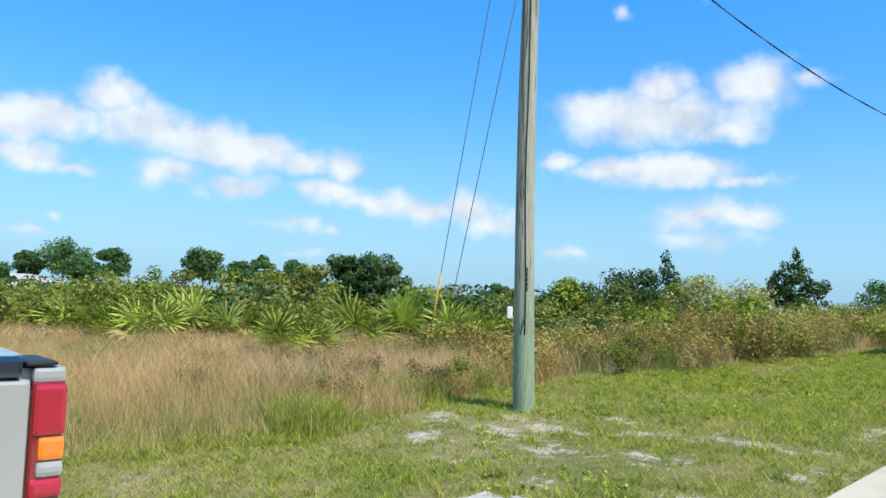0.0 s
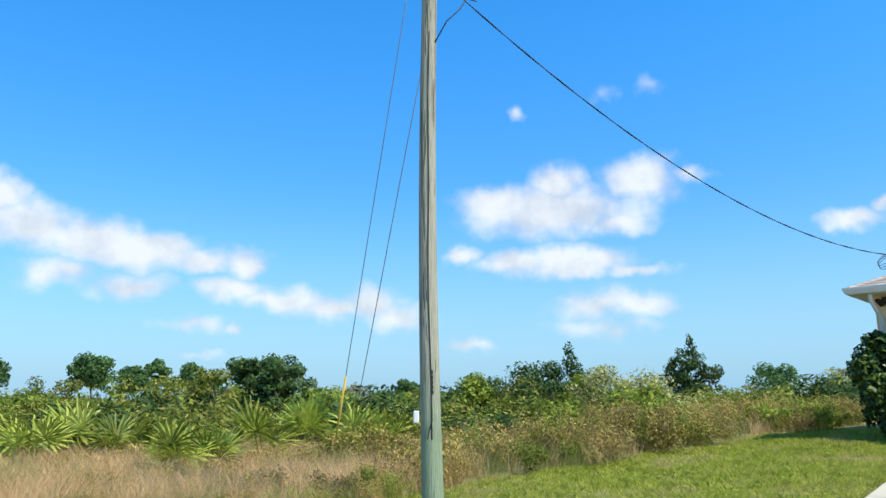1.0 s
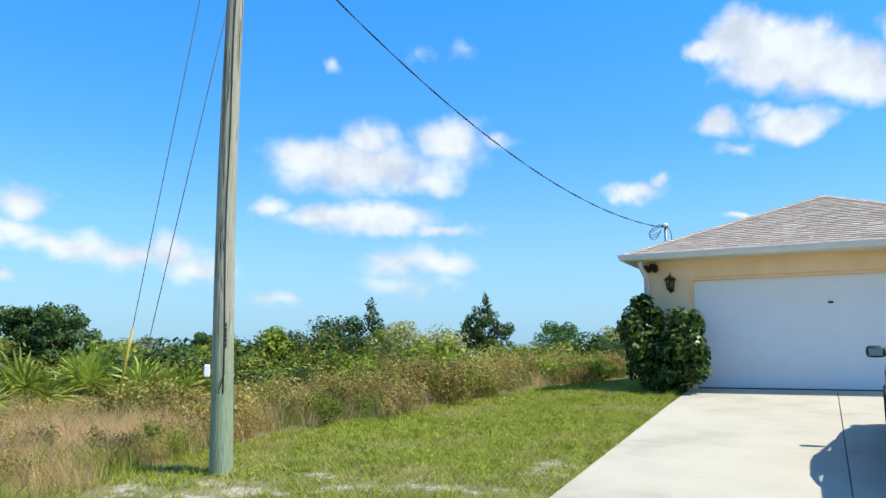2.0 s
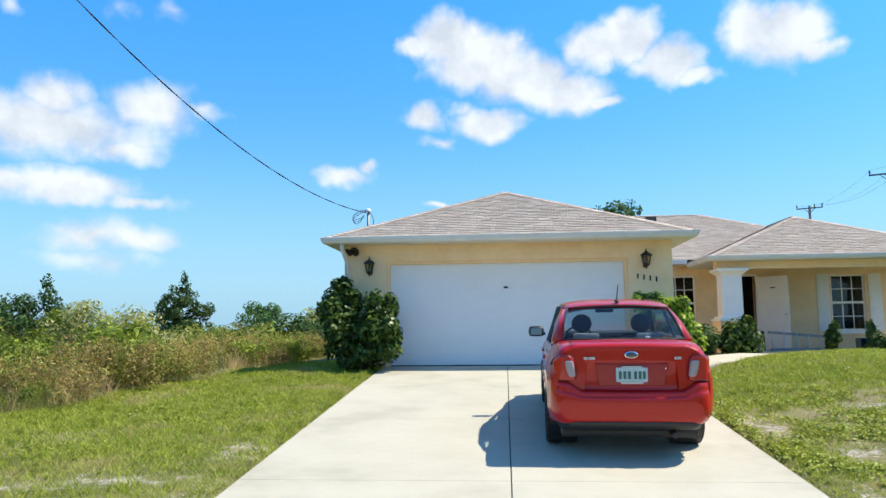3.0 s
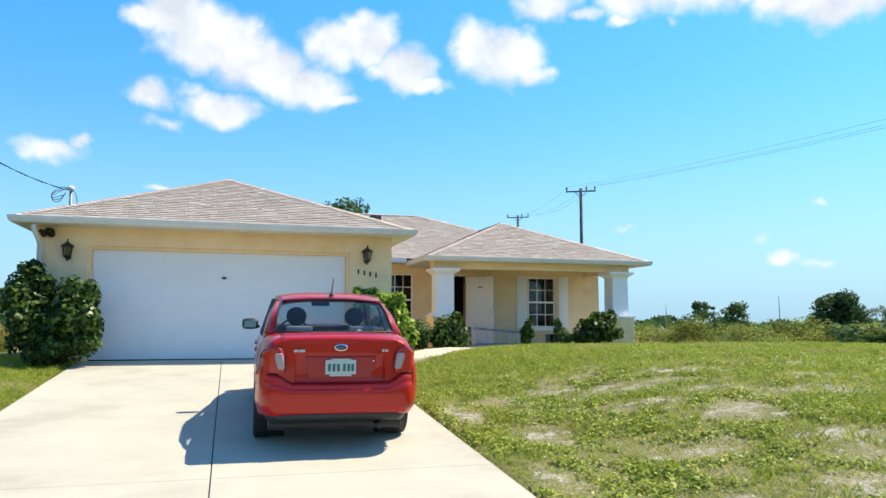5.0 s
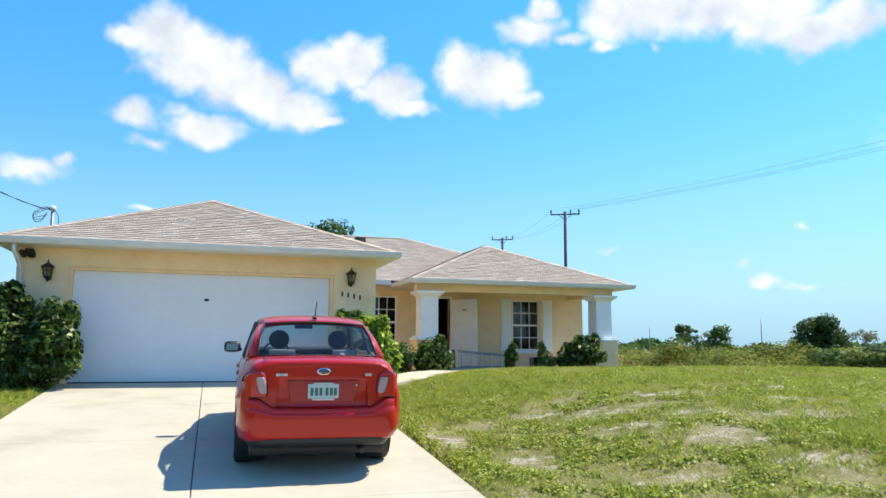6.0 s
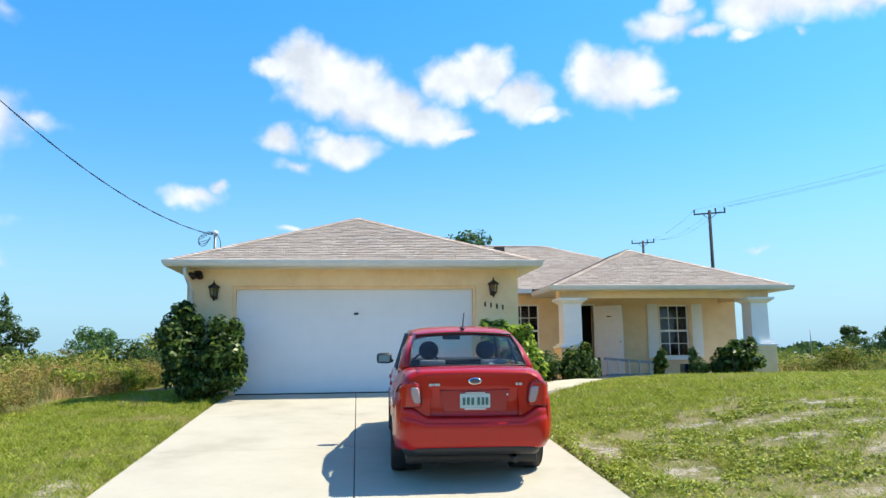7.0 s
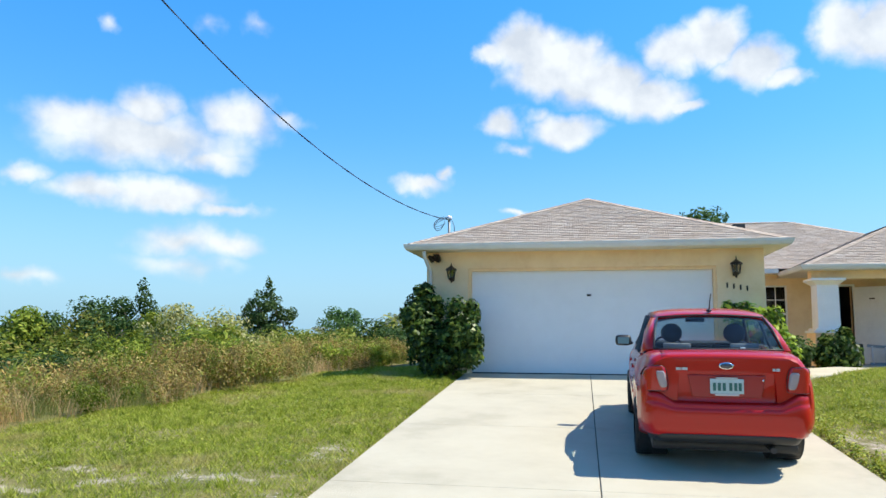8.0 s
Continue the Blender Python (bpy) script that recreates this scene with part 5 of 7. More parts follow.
    for x in (-.36, .36):
        bm = bmesh.new()
        box(bm, x - .15, x + .15, 1.08, 1.17, 1.13, 1.19, bevel=.025)
        part("rear_headrest", bm, M_GREYIN, car, "low grey rear headrest")
    bm = bmesh.new()
    box(bm, -.13, .11, 2.46, 2.50, 1.35, 1.42, bevel=.015)
    part("inside_mirror", bm, M_BLACK, car)
    bm = bmesh.new()
    pts = [(-.36 + .19 * math.cos(a), 2.45 - .07 * math.sin(a), 1.0 + .18 * math.sin(a)) for a in np.linspace(0, 2 * math.pi, 21)]
    tube(bm, pts, .015, 6, cap=False)
    part("steering_wheel", bm, M_BLACK, car)
    bm = bmesh.new()
    for k, (dx, dy, dz) in enumerate(((0, 0, 0), (.06, .03, .01), (.11, -.01, 0), (.04, .05, .03))):
        box(bm, .22 + dx, .27 + dx, .70 + dy, .76 + dy, 1.121 + dz, 1.15 + dz, bevel=.01)
    part("crumpled_paper", bm, M_BOX, car, "crumpled white paper on the shelf")
    # aerial
    bm = bmesh.new()
    tube(bm, [(.01, 1.24, 1.545), (.012, 1.20, 1.63), (.018, 1.14, 1.735)], [.008, .006, .005], 6)
    part("aerial", bm, M_BLACK, car, "short black roof aerial")
    bm = bmesh.new()
    bmesh.ops.create_uvsphere(bm, u_segments=12, v_segments=8, radius=1, matrix=Matrix.Translation((.01, 1.25, 1.545)) @ Matrix.Diagonal((.03, .05, .02, 1)))
    part("aerial_base", bm, M_BLACK, car, smooth=True)
    bx("underbody", (-.62, .62, .35, 4.1, .2, .46), M_BLACK, car, "dark underbody")
    bm = bmesh.new()
    tube(bm, [(.42, .05, .27), (.42, .4, .27)], .03, 10)
    part("exhaust_pipe", bm, M_BLACK, car, "dark exhaust tip")
    for s in (-1, 1):
        bm = bmesh.new()
        bmesh.ops.create_uvsphere(bm, u_segments=14, v_segments=10, radius=1, matrix=Matrix.Translation((s * .62, 4.12, .70)) @ Matrix.Diagonal((.16, .14, .09, 1)))
        part("headlamp", bm, M_LAMPWHITE, car, "clear headlamp", smooth=True)
        for y in (.95, 3.5):
            wheel(car, s * .745, y, .31, .20, s)
            bm = bmesh.new()
            bmesh.ops.create_cone(bm, cap_ends=True, segments=24, radius1=.352, radius2=.352, depth=.30, matrix=pose(s * .66, y, .36, 0, 90, 0))
            part("wheel_well", bm, M_BLACK, car)
    car.matrix_world = Matrix.Translation((1.205, 7.60, SLOPE * (7.60 - 15.3) + .004)) @ Matrix.Rotation(math.atan(SLOPE), 4, "X") @ Matrix.Rotation(radians(-1.8), 4, "Z") @ Matrix.Diagonal((0.985, 1, 1, 1))
    return car


red_car()


def pickup_truck():
    """Silver pickup parked along the road; heads towards -x."""
    t = tagged(empty("pickup_truck"), "silver pickup truck with a dark bed cover parked on the verge", "pickup truck")
    xr, y0, y1, LIFT = -3.25, -1.22, .695, .042

    def blk(name, d, material, parent=t, label="", bevel=.02):
        bm = bmesh.new()
        box(bm, *d, bevel=bevel)
        return part(name, bm, material, parent, label)
    # bed sides with rounded rear posts
    for ya, yb in ((y0, y0 + .17), (y1 - .17, y1)):
        blk("bed_side", (xr - 2.0, xr - .04, ya, yb, -.42, .285), M_SILVER, label="silver bed side", bevel=.035)
    blk("bed_floor", (xr - 2.0, xr - .06, y0 + .17, y1 - .17, -.42, -.3), M_BLACK)
    gate = blk("tailgate", (xr - .07, xr, y0 + .120, y1 - .120, -.36, .240), M_SILVER, label="silver tailgate", bevel=.018)
    for k, (a, b) in enumerate(((.40, .425), (.435, .46), (.47, .495))):
        bx("letter_bar", (xr, xr + .006, a, b, -.17, -.125), M_FASCIA, gate)
    bm = bmesh.new()
    box(bm, xr, xr + .02, -.40, -.16, .06, .14, bevel=.01)
    part("gate_handle", bm, M_BLACK, gate, "black tailgate handle")
    cover = blk("bed_cover", (xr - 2.0, xr + .012, y0 + .15, y1 - .15, .245, .325), M_TINT, label="dark glossy bed cover", bevel=.02)
    blk("cover_corner", (xr - .3, xr + .012, y1 - .145, y1 - .035, .286, .306), M_BLACK, cover, "black end cap", .014)
    blk("cover_corner", (xr - .3, xr + .012, y0 + .035, y0 + .145, .286, .306), M_BLACK, cover, "black end cap", .014)
    for ya, yb, s in ((y1 - .112, y1 + .004, 1), (y0 - .004, y0 + .112, -1)):
        lamp = empty("tail_lamp")
        lamp.parent = t
        for nm, z0, z1, inset, material, lb in (("brake_lens", .032, .222, 0, M_TRUCKRED, "red brake lens"), ("turn_lens", -.058, .030, .022, M_LAMPORANGE, "amber turn lens"), ("reverse_lens", -.118, -.060, .020, M_GREYLENS, "grey reversing lens"), ("lower_lens", -.190, -.12, .0, M_TRUCKRED, "red lower lens")):
            a, b = (ya + inset, yb) if s > 0 else (ya, yb - inset)
            bm = bmesh.new()
            box(bm, xr - .10, xr + .016, a, b, z0, z1, bevel=.020)
            part(nm, bm, material, lamp, lb)
        bm = bmesh.new()
        box(bm, xr - .11, xr + .002, ya - .004, yb - .008, -.21, .232, bevel=.01)
        part("housing", bm, M_LAMPDARK, lamp, "dark red lamp housing")
        blk("post_cap", (xr - .12, xr + .006, ya - .006, yb - .008, .226, .284), M_SILVER, lamp, "silver corner above the lamp", .018)
    blk("rear_bumper", (xr - .1, xr + .14, y0 + .03, y1 - .03, -.56, -.40), M_CHROME, label="chrome step bumper", bevel=.04)
    blk("cab", (xr - 3.5, xr - 2.02, y0 + .02, y1 - .02, -.5, .30), M_SILVER, label="silver cab", bevel=.06)
    blk("cab_roof", (xr - 3.2, xr - 2.15, y0 + .18, y1 - .18, .735, .80), M_SILVER, bevel=.03)
    for s, yy in ((-1, y0 + .06), (1, y1 - .06)):
        for xx, xt in ((-2.05, -2.18), (-3.45, -3.15), (-2.75, -2.7)):
            lath("cab_pillar", (xr + xx, yy, .29), (xr + xt, yy - s * .12, .75), .06, .06, M_SILVER, t)
    gl = bx("cab_window", (xr - 3.1, xr - 2.2, y0 + .12, y1 - .12, .30, .735), M_TINT, t, "dark tinted cab windows")
    blk("bonnet", (xr - 5.1, xr - 3.45, y0 + .04, y1 - .04, -.5, .18), M_SILVER, label="silver bonnet", bevel=.08)
    for xx in (-1.05, -4.35):
        for yy, s in ((y0 + .14, -1), (y1 - .14, 1)):
            wh = empty("wheel")
            wh.parent = t
            bm = bmesh.new()
            bmesh.ops.create_cone(bm, cap_ends=True, segments=28, radius1=.37, radius2=.37, depth=.25, matrix=pose(xr + xx, yy, float(gz(xr + xx, yy)) + .37 - LIFT, 90, 0, 0))
            bmesh.ops.bevel(bm, geom=[e for e in bm.edges], offset=.02, segments=2, affect="EDGES")
            part("tyre", bm, M_RUBBER, wh)
            bm = bmesh.new()
            bmesh.ops.create_cone(bm, cap_ends=True, segments=20, radius1=.21, radius2=.19, depth=.262, matrix=pose(xr + xx, yy, float(gz(xr + xx, yy)) + .37 - LIFT, 90, 0, 0))
            part("rim", bm, M_CHROME, wh, "silver wheel rim")
    t.location = (0, 0, LIFT)
    return t


pickup_truck()
# utility pole with its wires
PX, PY = -6.62, 6.92


def utility_pole():
    p = tagged(empty("utility_pole"), "weathered grey wooden utility pole standing in the lawn", "utility pole")
    zb = float(gz(PX, PY))
    # slightly bowed, tapering trunk, joined from a treated foot and a weathered shaft
    def ax(z):
        k = (z - zb) / 11.0
        return (PX - .10 * math.sin(k * math.pi * 1.5) - .02, PY + .03 * math.sin(k * 5), z)
    rad = [(-.6, .150), (0, .142), (.5, .134), (1.5, .128), (3, .120), (6, .108), (11, .09)]

    def section(name, z0, z1, n, material, label):
        bm = bmesh.new()
        seg, prev = 28, None
        for i in range(n + 1):
            z = z0 + (z1 - z0) * i / n
            c, r = ax(z), lin(z - zb, rad)
            ring = []
            for k in range(seg):
                a = 2 * math.pi * k / seg
                rr = r * (1 + .02 * noise.noise((3 * math.cos(a), 3 * math.sin(a), z * .35)) + .012 * noise.noise((9 * math.cos(a), 9 * math.sin(a), z * .5)))
                ring.append(bm.verts.new((c[0] + rr * math.cos(a), c[1] + rr * math.sin(a), z)))
            if prev:
                for k in range(seg):
                    bm.faces.new((prev[k], prev[(k + 1) % seg], ring[(k + 1) % seg], ring[k]))
            else:
                bm.faces.new(ring[::-1])
            prev = ring
        bm.faces.new(prev)
        part(name, bm, material, p, label, smooth=True)
    section("pole_shaft", zb - .6, zb + 10.6, 76, M_POLE, "grey weathered wooden shaft, greenish at the foot")
    rnd = random.Random(4)
    face = math.atan2(-PY, -PX)

    def on_pole(z, a, out):
        c, r = ax(z), lin(z - zb, rad)
        return (c[0] + (r + out) * math.cos(a), c[1] + (r + out) * math.sin(a), z)
    # drying cracks along the grain
    for i in range(26):
        z0, ln, a = zb + 1.2 + rnd.random() * 6, .25 + rnd.random() * .9, face + (rnd.random() - .5) * 2.2
        bm = bmesh.new()
        tube(bm, [on_pole(z0 + ln * k / 5, a + .05 * math.sin(k * 1.3 + i), -.003) for k in range(6)], [.001, .005, .006, .006, .004, .001], 5)
        part("crack", bm, M_CRACK, p)
    # dark slot of a lost tag
    bm = bmesh.new()
    for k in range(5):
        z = zb + 1.52 + k * .062
        a = on_pole(z, face + .18, .002)
        bmesh.ops.create_cube(bm, size=1, matrix=Matrix.Translation(a) @ Matrix.Rotation(face + .18, 4, "Z") @ Matrix.Diagonal((.008, .035, .05, 1)))
    part("tag_strip", bm, M_CRACK, p, "dark strip of nailed tags")
    # ground wire stapled down the pole
    bm = bmesh.new()
    tube(bm, [on_pole(zb + .95 + k * .34, face + .05 + .06 * math.sin(k * .8), .006) for k in range(17)], .007, 6)
    part("ground_wire", bm, M_WIRE, p, "dark ground wire")
    bm = bmesh.new()
    tube(bm, [on_pole(zb + .95 + k * .05, face - .35 + .1 * k, .01 + .02 * math.sin(k * .6)) for k in range(6)], .006, 6)
    part("wire_loop", bm, M_WIRE, p)
    bm = bmesh.new()
    q = on_pole(zb + 1.22, face - 1.35, .055)
    box(bm, -.04, .04, -.035, .035, -.075, .075, bevel=.014)
    bmesh.ops.transform(bm, matrix=Matrix.Translation(q) @ Matrix.Rotation(face, 4, "Z"), verts=bm.verts)
    part("meter_box", bm, M_BOX, p, "small white plastic box")
    # guy strands to one anchor
    for k, (az_, top, gx, gy) in enumerate(((0, 9.4, -12.4, 10.1), (1, 6.45, -12.25, 10.35))):
        a = Vector((gx, gy, float(gz(gx, gy)) - .1))
        b = Vector(ax(zb + top))
        bm = bmesh.new()
        tube(bm, [a, a.lerp(b, .5), b], .007, 6)
        part("guy_wire", bm, M_GUY, p, "thin steel guy wire")
        if k == 0:
            bm = bmesh.new()
            tube(bm, [a, a.lerp(b, .2)], .022, 8)
            part("guy_guard", bm, M_YELLOW, p, "yellow plastic guy guard")
    # service drop: slack twisted cable to the mast, and the tail from its clamp to the pole
    a, b = Vector((-6.62, 7.02, 6.62)), Vector((-3.70, 19.5, 3.90))
    for k in range(2):
        bm = bmesh.new()
        pts = []
        for i in range(61):
            t = i / 60
            q = a.lerp(b, t) - Vector((0, 0, 4 * 0.88 * t * (1 - t)))
            pts.append(q + Vector((.006 * math.cos(i * .9 + k * 3.1), 0, .006 * math.sin(i * .9 + k * 3.1))))
        tube(bm, pts, .0075, 5)
        part("service_cable", bm, M_WIRE, p, "black twisted service cable")
    bm = bmesh.new()
    tube(bm, [on_pole(zb + 6.25, face + .9, .0), (-6.45, 7.05, 5.86), (-6.35, 7.2, 6.05), (-6.33, 7.35, 6.28), (-6.36, 7.6, 6.35)], .009, 6)
    part("cable_tail", bm, M_WIRE, p)
    return p


utility_pole()


def far_pole(x, y, top, arm, name_label):
    p = tagged(empty("power_pole"), name_label, "utility pole", "power poles behind the house")
    bm = bmesh.new()
    tube(bm, [(x, y, float(gz(x, y)) - .5), (x, y, top)], [.23, .17], 10)
    part("shaft", bm, M_FARPOLE, p)
    d = Vector((.88, -.47, 0))
    c = Vector((x, y, top - .35))
    lath("crossarm", c - d * arm, c + d * arm, .16, .16, M_FARPOLE, p)
    for s in (-.95, .38, .95):
        bm = bmesh.new()
        q = c + d * arm * s
        tube(bm, [q + Vector((0, 0, .05)), q + Vector((0, 0, .28)), q + Vector((0, 0, .55))], [.05, .10, .08], 8)
        part("insulator", bm, M_FARPOLE, p)
    for s in (-.45, .45):
        lath("brace", c + d * arm * s, (x, y, top - 1.1), .06, .06, M_FARPOLE, p)
    return p


far_pole(40.25, 80.57, 17.0, 1.75, "tall dark wooden power pole with a crossarm")
far_pole(44.43, 111.5, 18.3, 1.75, "distant dark power pole with a crossarm")
far_pole(57, 6, 17.4, 1.75, "distant dark power pole with a crossarm")
for x, y, top in ((128.9, 153, 7.9), (107.6, 168.7, 6.0)):
    bm = bmesh.new()
    tube(bm, [(x, y, -1), (x, y, top)], [.13, .09], 8)
    tagged(part("thin_pole", bm, M_GUY), "thin grey pole far off in the field", "pole", "far thin poles")
wl_ = tagged(empty("power_line"), "thin power lines sagging between the far poles", "cable")
for off in (-1.6, .6, 1.6):
    d = Vector((.88, -.47, 0)) * off
    for a, b in ((Vector((40.25, 80.57, 17.2)), Vector((57, 6, 17.6))), (Vector((44.43, 111.5, 18.4)), Vector((40.25, 80.57, 17.2)))):
        bm = bmesh.new()
        tube(bm, [a.lerp(b, t) + d - Vector((0, 0, 4 * 1.2 * t * (1 - t))) for t in np.linspace(0, 1, 15)], .012, 4)
        part("wire", bm, M_GUY, wl_)
# plants
def rand_dirs(rng, n):
    v = rng.normal(size=(n, 3))
    return v / np.linalg.norm(v, axis=1)[:, None]


def leaf_mesh(name, pts, normals, size, aspect, material, rng, fold=0.0):
    """Rhombic leaves at points, facing roughly along the normals."""
    n = len(pts)
    u = np.cross(normals, rand_dirs(rng, n))
    u /= np.linalg.norm(u, axis=1)[:, None] + 1e-9
    v = np.cross(normals, u)
    s = size * (0.6 + 0.8 * rng.random(n))[:, None]
    a, b = u * s * .5, v * s * .5 * aspect
    verts = np.stack([pts - a, pts + b * .9 - a * .1 + normals * s * fold, pts + a, pts - b * .9 - a * .1 + normals * s * fold], 1).reshape(-1, 3)
    return np_mesh(name, verts, np.arange(n * 4).reshape(n, 4), material)


def blob_points(rng, blobs, n, depth=.45, up=0.35):
    """Points near the outsides of ellipsoids (x, y, z, rx, ry, rz)."""
    bl = np.array(blobs, float)
    wgt = (bl[:, 3] * bl[:, 5]) ** 1.0
    k = rng.choice(len(bl), n, p=wgt / wgt.sum())
    d = rand_dirs(rng, n)
    r = 1 - depth * rng.random(n) ** 1.6
    p = bl[k, :3] + d * bl[k, 3:] * r[:, None]
    nm = d + rng.normal(size=(n, 3)) * .55 + np.array([0, 0, up])
    return p, nm / np.linalg.norm(nm, axis=1)[:, None]


def trunk_mesh(name, h, r, rng, limbs, spread, parent):
    bm = bmesh.new()
    pts = [(.06 * rng.normal() * k, .06 * rng.normal() * k, -.2 + (h + .2) * k / 4) for k in range(5)]
    tube(bm, pts, [r * (1 - .17 * k) for k in range(5)], 8)
    for i in range(limbs):
        z = h * (.35 + .6 * i / max(limbs, 1))
        a = i * 2.4 + rng.random()
        e = (spread * math.cos(a) * (.6 + .4 * rng.random()), spread * math.sin(a) * (.6 + .4 * rng.random()), z + h * .35)
        tube(bm, [(0, 0, z), (e[0] * .5, e[1] * .5, z + h * .12), e], [r * .45, r * .32, r * .12], 6)
    return part(name, bm, M_BARK, parent)


def tree(x, y, h, w, kind, seed, label, name="tree", blobs=11, n=3000, leaf=.16, low=.3, spire=0.0, group="trees", trunk_r=None):
    """A tree or large shrub: trunk with limbs, and a crown of leaves in uneven clumps."""
    rng = np.random.default_rng(seed)
    t = tagged(empty(name), label, "tree" if name == "tree" else "shrub", group)
    bl = []
    for i in range(int(blobs * 2.1)):
        k = rng.random()
        z = h * (low + (1 - low) * (.12 + .76 * k))
        rad = w * .5 * math.sqrt(max(.12, 1 - ((k - .45) / .62) ** 2))
        a, q = rng.random() * 6.28, math.sqrt(rng.random()) * .82
        br = w * (.09 + .12 * rng.random())
        bl.append((rad * q * math.cos(a), rad * q * math.sin(a), z, br, br, br * (.62 + .3 * rng.random())))
    if spire:
        bl += [(w * .12, 0, h * .93, w * .13, w * .13, h * .12), (w * .10, 0, h * (1.0 + spire), w * .08, w * .08, h * .10)]
    p, nm = blob_points(rng, bl, n, .5)
    me = leaf_mesh("crown", p, nm, leaf, .55, LEAF[kind], rng)
    c = new("crown", me)
    c.parent = t
    trunk_mesh("trunk", h * .72, trunk_r or max(.035, h * .022), rng, 5, w * .3, t)
    t.location = (x, y, float(gz(x, y)))
    return t


def bush(x, y, lobes, kind, seed, label, n, leaf, group="", material=None):
    """A garden bush: twiggy stems and a dense coat of leaves."""
    rng = np.random.default_rng(seed)
    t = tagged(empty("bush"), label, "bush", group)
    lobes = list(lobes)
    for l in list(lobes):
        for _ in range(4):
            d = rand_dirs(rng, 1)[0]
            r = .35 + .3 * rng.random()
            lobes.append((l[0] + d[0] * l[3] * 1.0, l[1] + d[1] * l[4] * 1.0, max(l[2] + d[2] * l[5] * 1.0, .1), l[3] * r, l[4] * r, l[5] * r))
    p, nm = blob_points(rng, lobes, n, .55, .5)
    keep = p[:, 2] > .02
    me = leaf_mesh("foliage", p[keep], nm[keep], leaf, .62, LEAF[kind], rng, .12)
    f = new("foliage", me)
    f.parent = t
    # shaded inner twigs
    p, nm = blob_points(rng, [(a, b, c, d * .72, e * .72, g * .78) for a, b, c, d, e, g in lobes], n // 3, .5, 0)
    keep = p[:, 2] > .02
    me = leaf_mesh("inner_leaves", p[keep], nm[keep], leaf * 1.3, .6, LEAF["oak"], rng)
    f = new("inner_leaves", me)
    f.parent = t
    bm = bmesh.new()
    for i in range(9):
        a = i * 2.4
        l = lobes[i % len(lobes)]
        tube(bm, [(l[0] * .5 + .06 * math.cos(a), l[1] * .5 + .06 * math.sin(a), -.05), (l[0] * .8 + .12 * math.cos(a), l[1] * .8 + .12 * math.sin(a), l[2] * .6), (l[0] + l[3] * .5 * math.cos(a), l[1] + l[4] * .5 * math.sin(a), l[2] + l[5] * .4)], [.018, .013, .005], 5)
    part("stems", bm, M_BARK, t)
    t.location = (x, y, float(gz(x, y)))
    return t


# bushes at the house
bush(-3.0, 14.98, [(-.42, .02, 1.25, .36, .34, .50), (-.40, .05, .78, .30, .34, .50), (-.15, -.1, .75, .36, .40, .55), (.46, -.15, .92, .38, .38, .44), (.40, -.2, .50, .38, .38, .44), (.12, -.12, .36, .42, .36, .36), (-.30, .05, 1.66, .20, .20, .26), (.62, -.15, 1.12, .2, .25, .24), (-.66, 0, 1.12, .2, .25, .22), (-.05, .0, 1.35, .18, .2, .2)], "bush", 5, "tall glossy dark-green bush at the garage corner", 9500, .105)
bush(3.15, 15.0, [(-.25, 0, 1.15, .36, .32, .32), (.15, -.05, .95, .34, .32, .36), (0, -.08, .6, .5, .35, .5), (.40, -.1, .50, .26, .3, .42)], "lime", 6, "yellow-green leafy bush beside the garage door", 3200, .11)
bush(4.85, 18.75, [(0, 0, .42, .34, .32, .40), (-.3, .1, .36, .26, .28, .34)], "oak", 7, "low dark shrub beside the porch", 1000, .11, "porch shrubs")
bush(5.65, 18.85, [(0, 0, .50, .42, .36, .42), (.24, -.05, .34, .34, .3, .34), (-.2, -.05, .34, .34, .3, .34), (.2, 0, .75, .2, .2, .2)], "bush", 8, "low bright-green shrub at the porch column", 1600, .12, "porch shrubs")
bush(7.95, 19.2, [(0, 0, .34, .15, .15, .32), (.06, 0, .62, .10, .10, .16)], "bush", 9, "small upright shrub at the porch edge", 420, .11, "porch shrubs")
bush(8.95, 19.2, [(0, 0, .42, .18, .18, .26), (.15, 0, .30, .18, .18, .24)], "oak", 10, "small dark shrub at the porch edge", 420, .12, "porch shrubs")
bush(10.05, 19.1, [(-.3, 0, .45, .30, .28, .36), (.25, 0, .48, .38, .3, .40), (.42, 0, .78, .24, .22, .22), (-.1, 0, .75, .2, .2, .2), (-.55, 0, .25, .2, .2, .22)], "bush", 11, "spreading dark-green shrub by the porch column", 1300, .14, "porch shrubs")


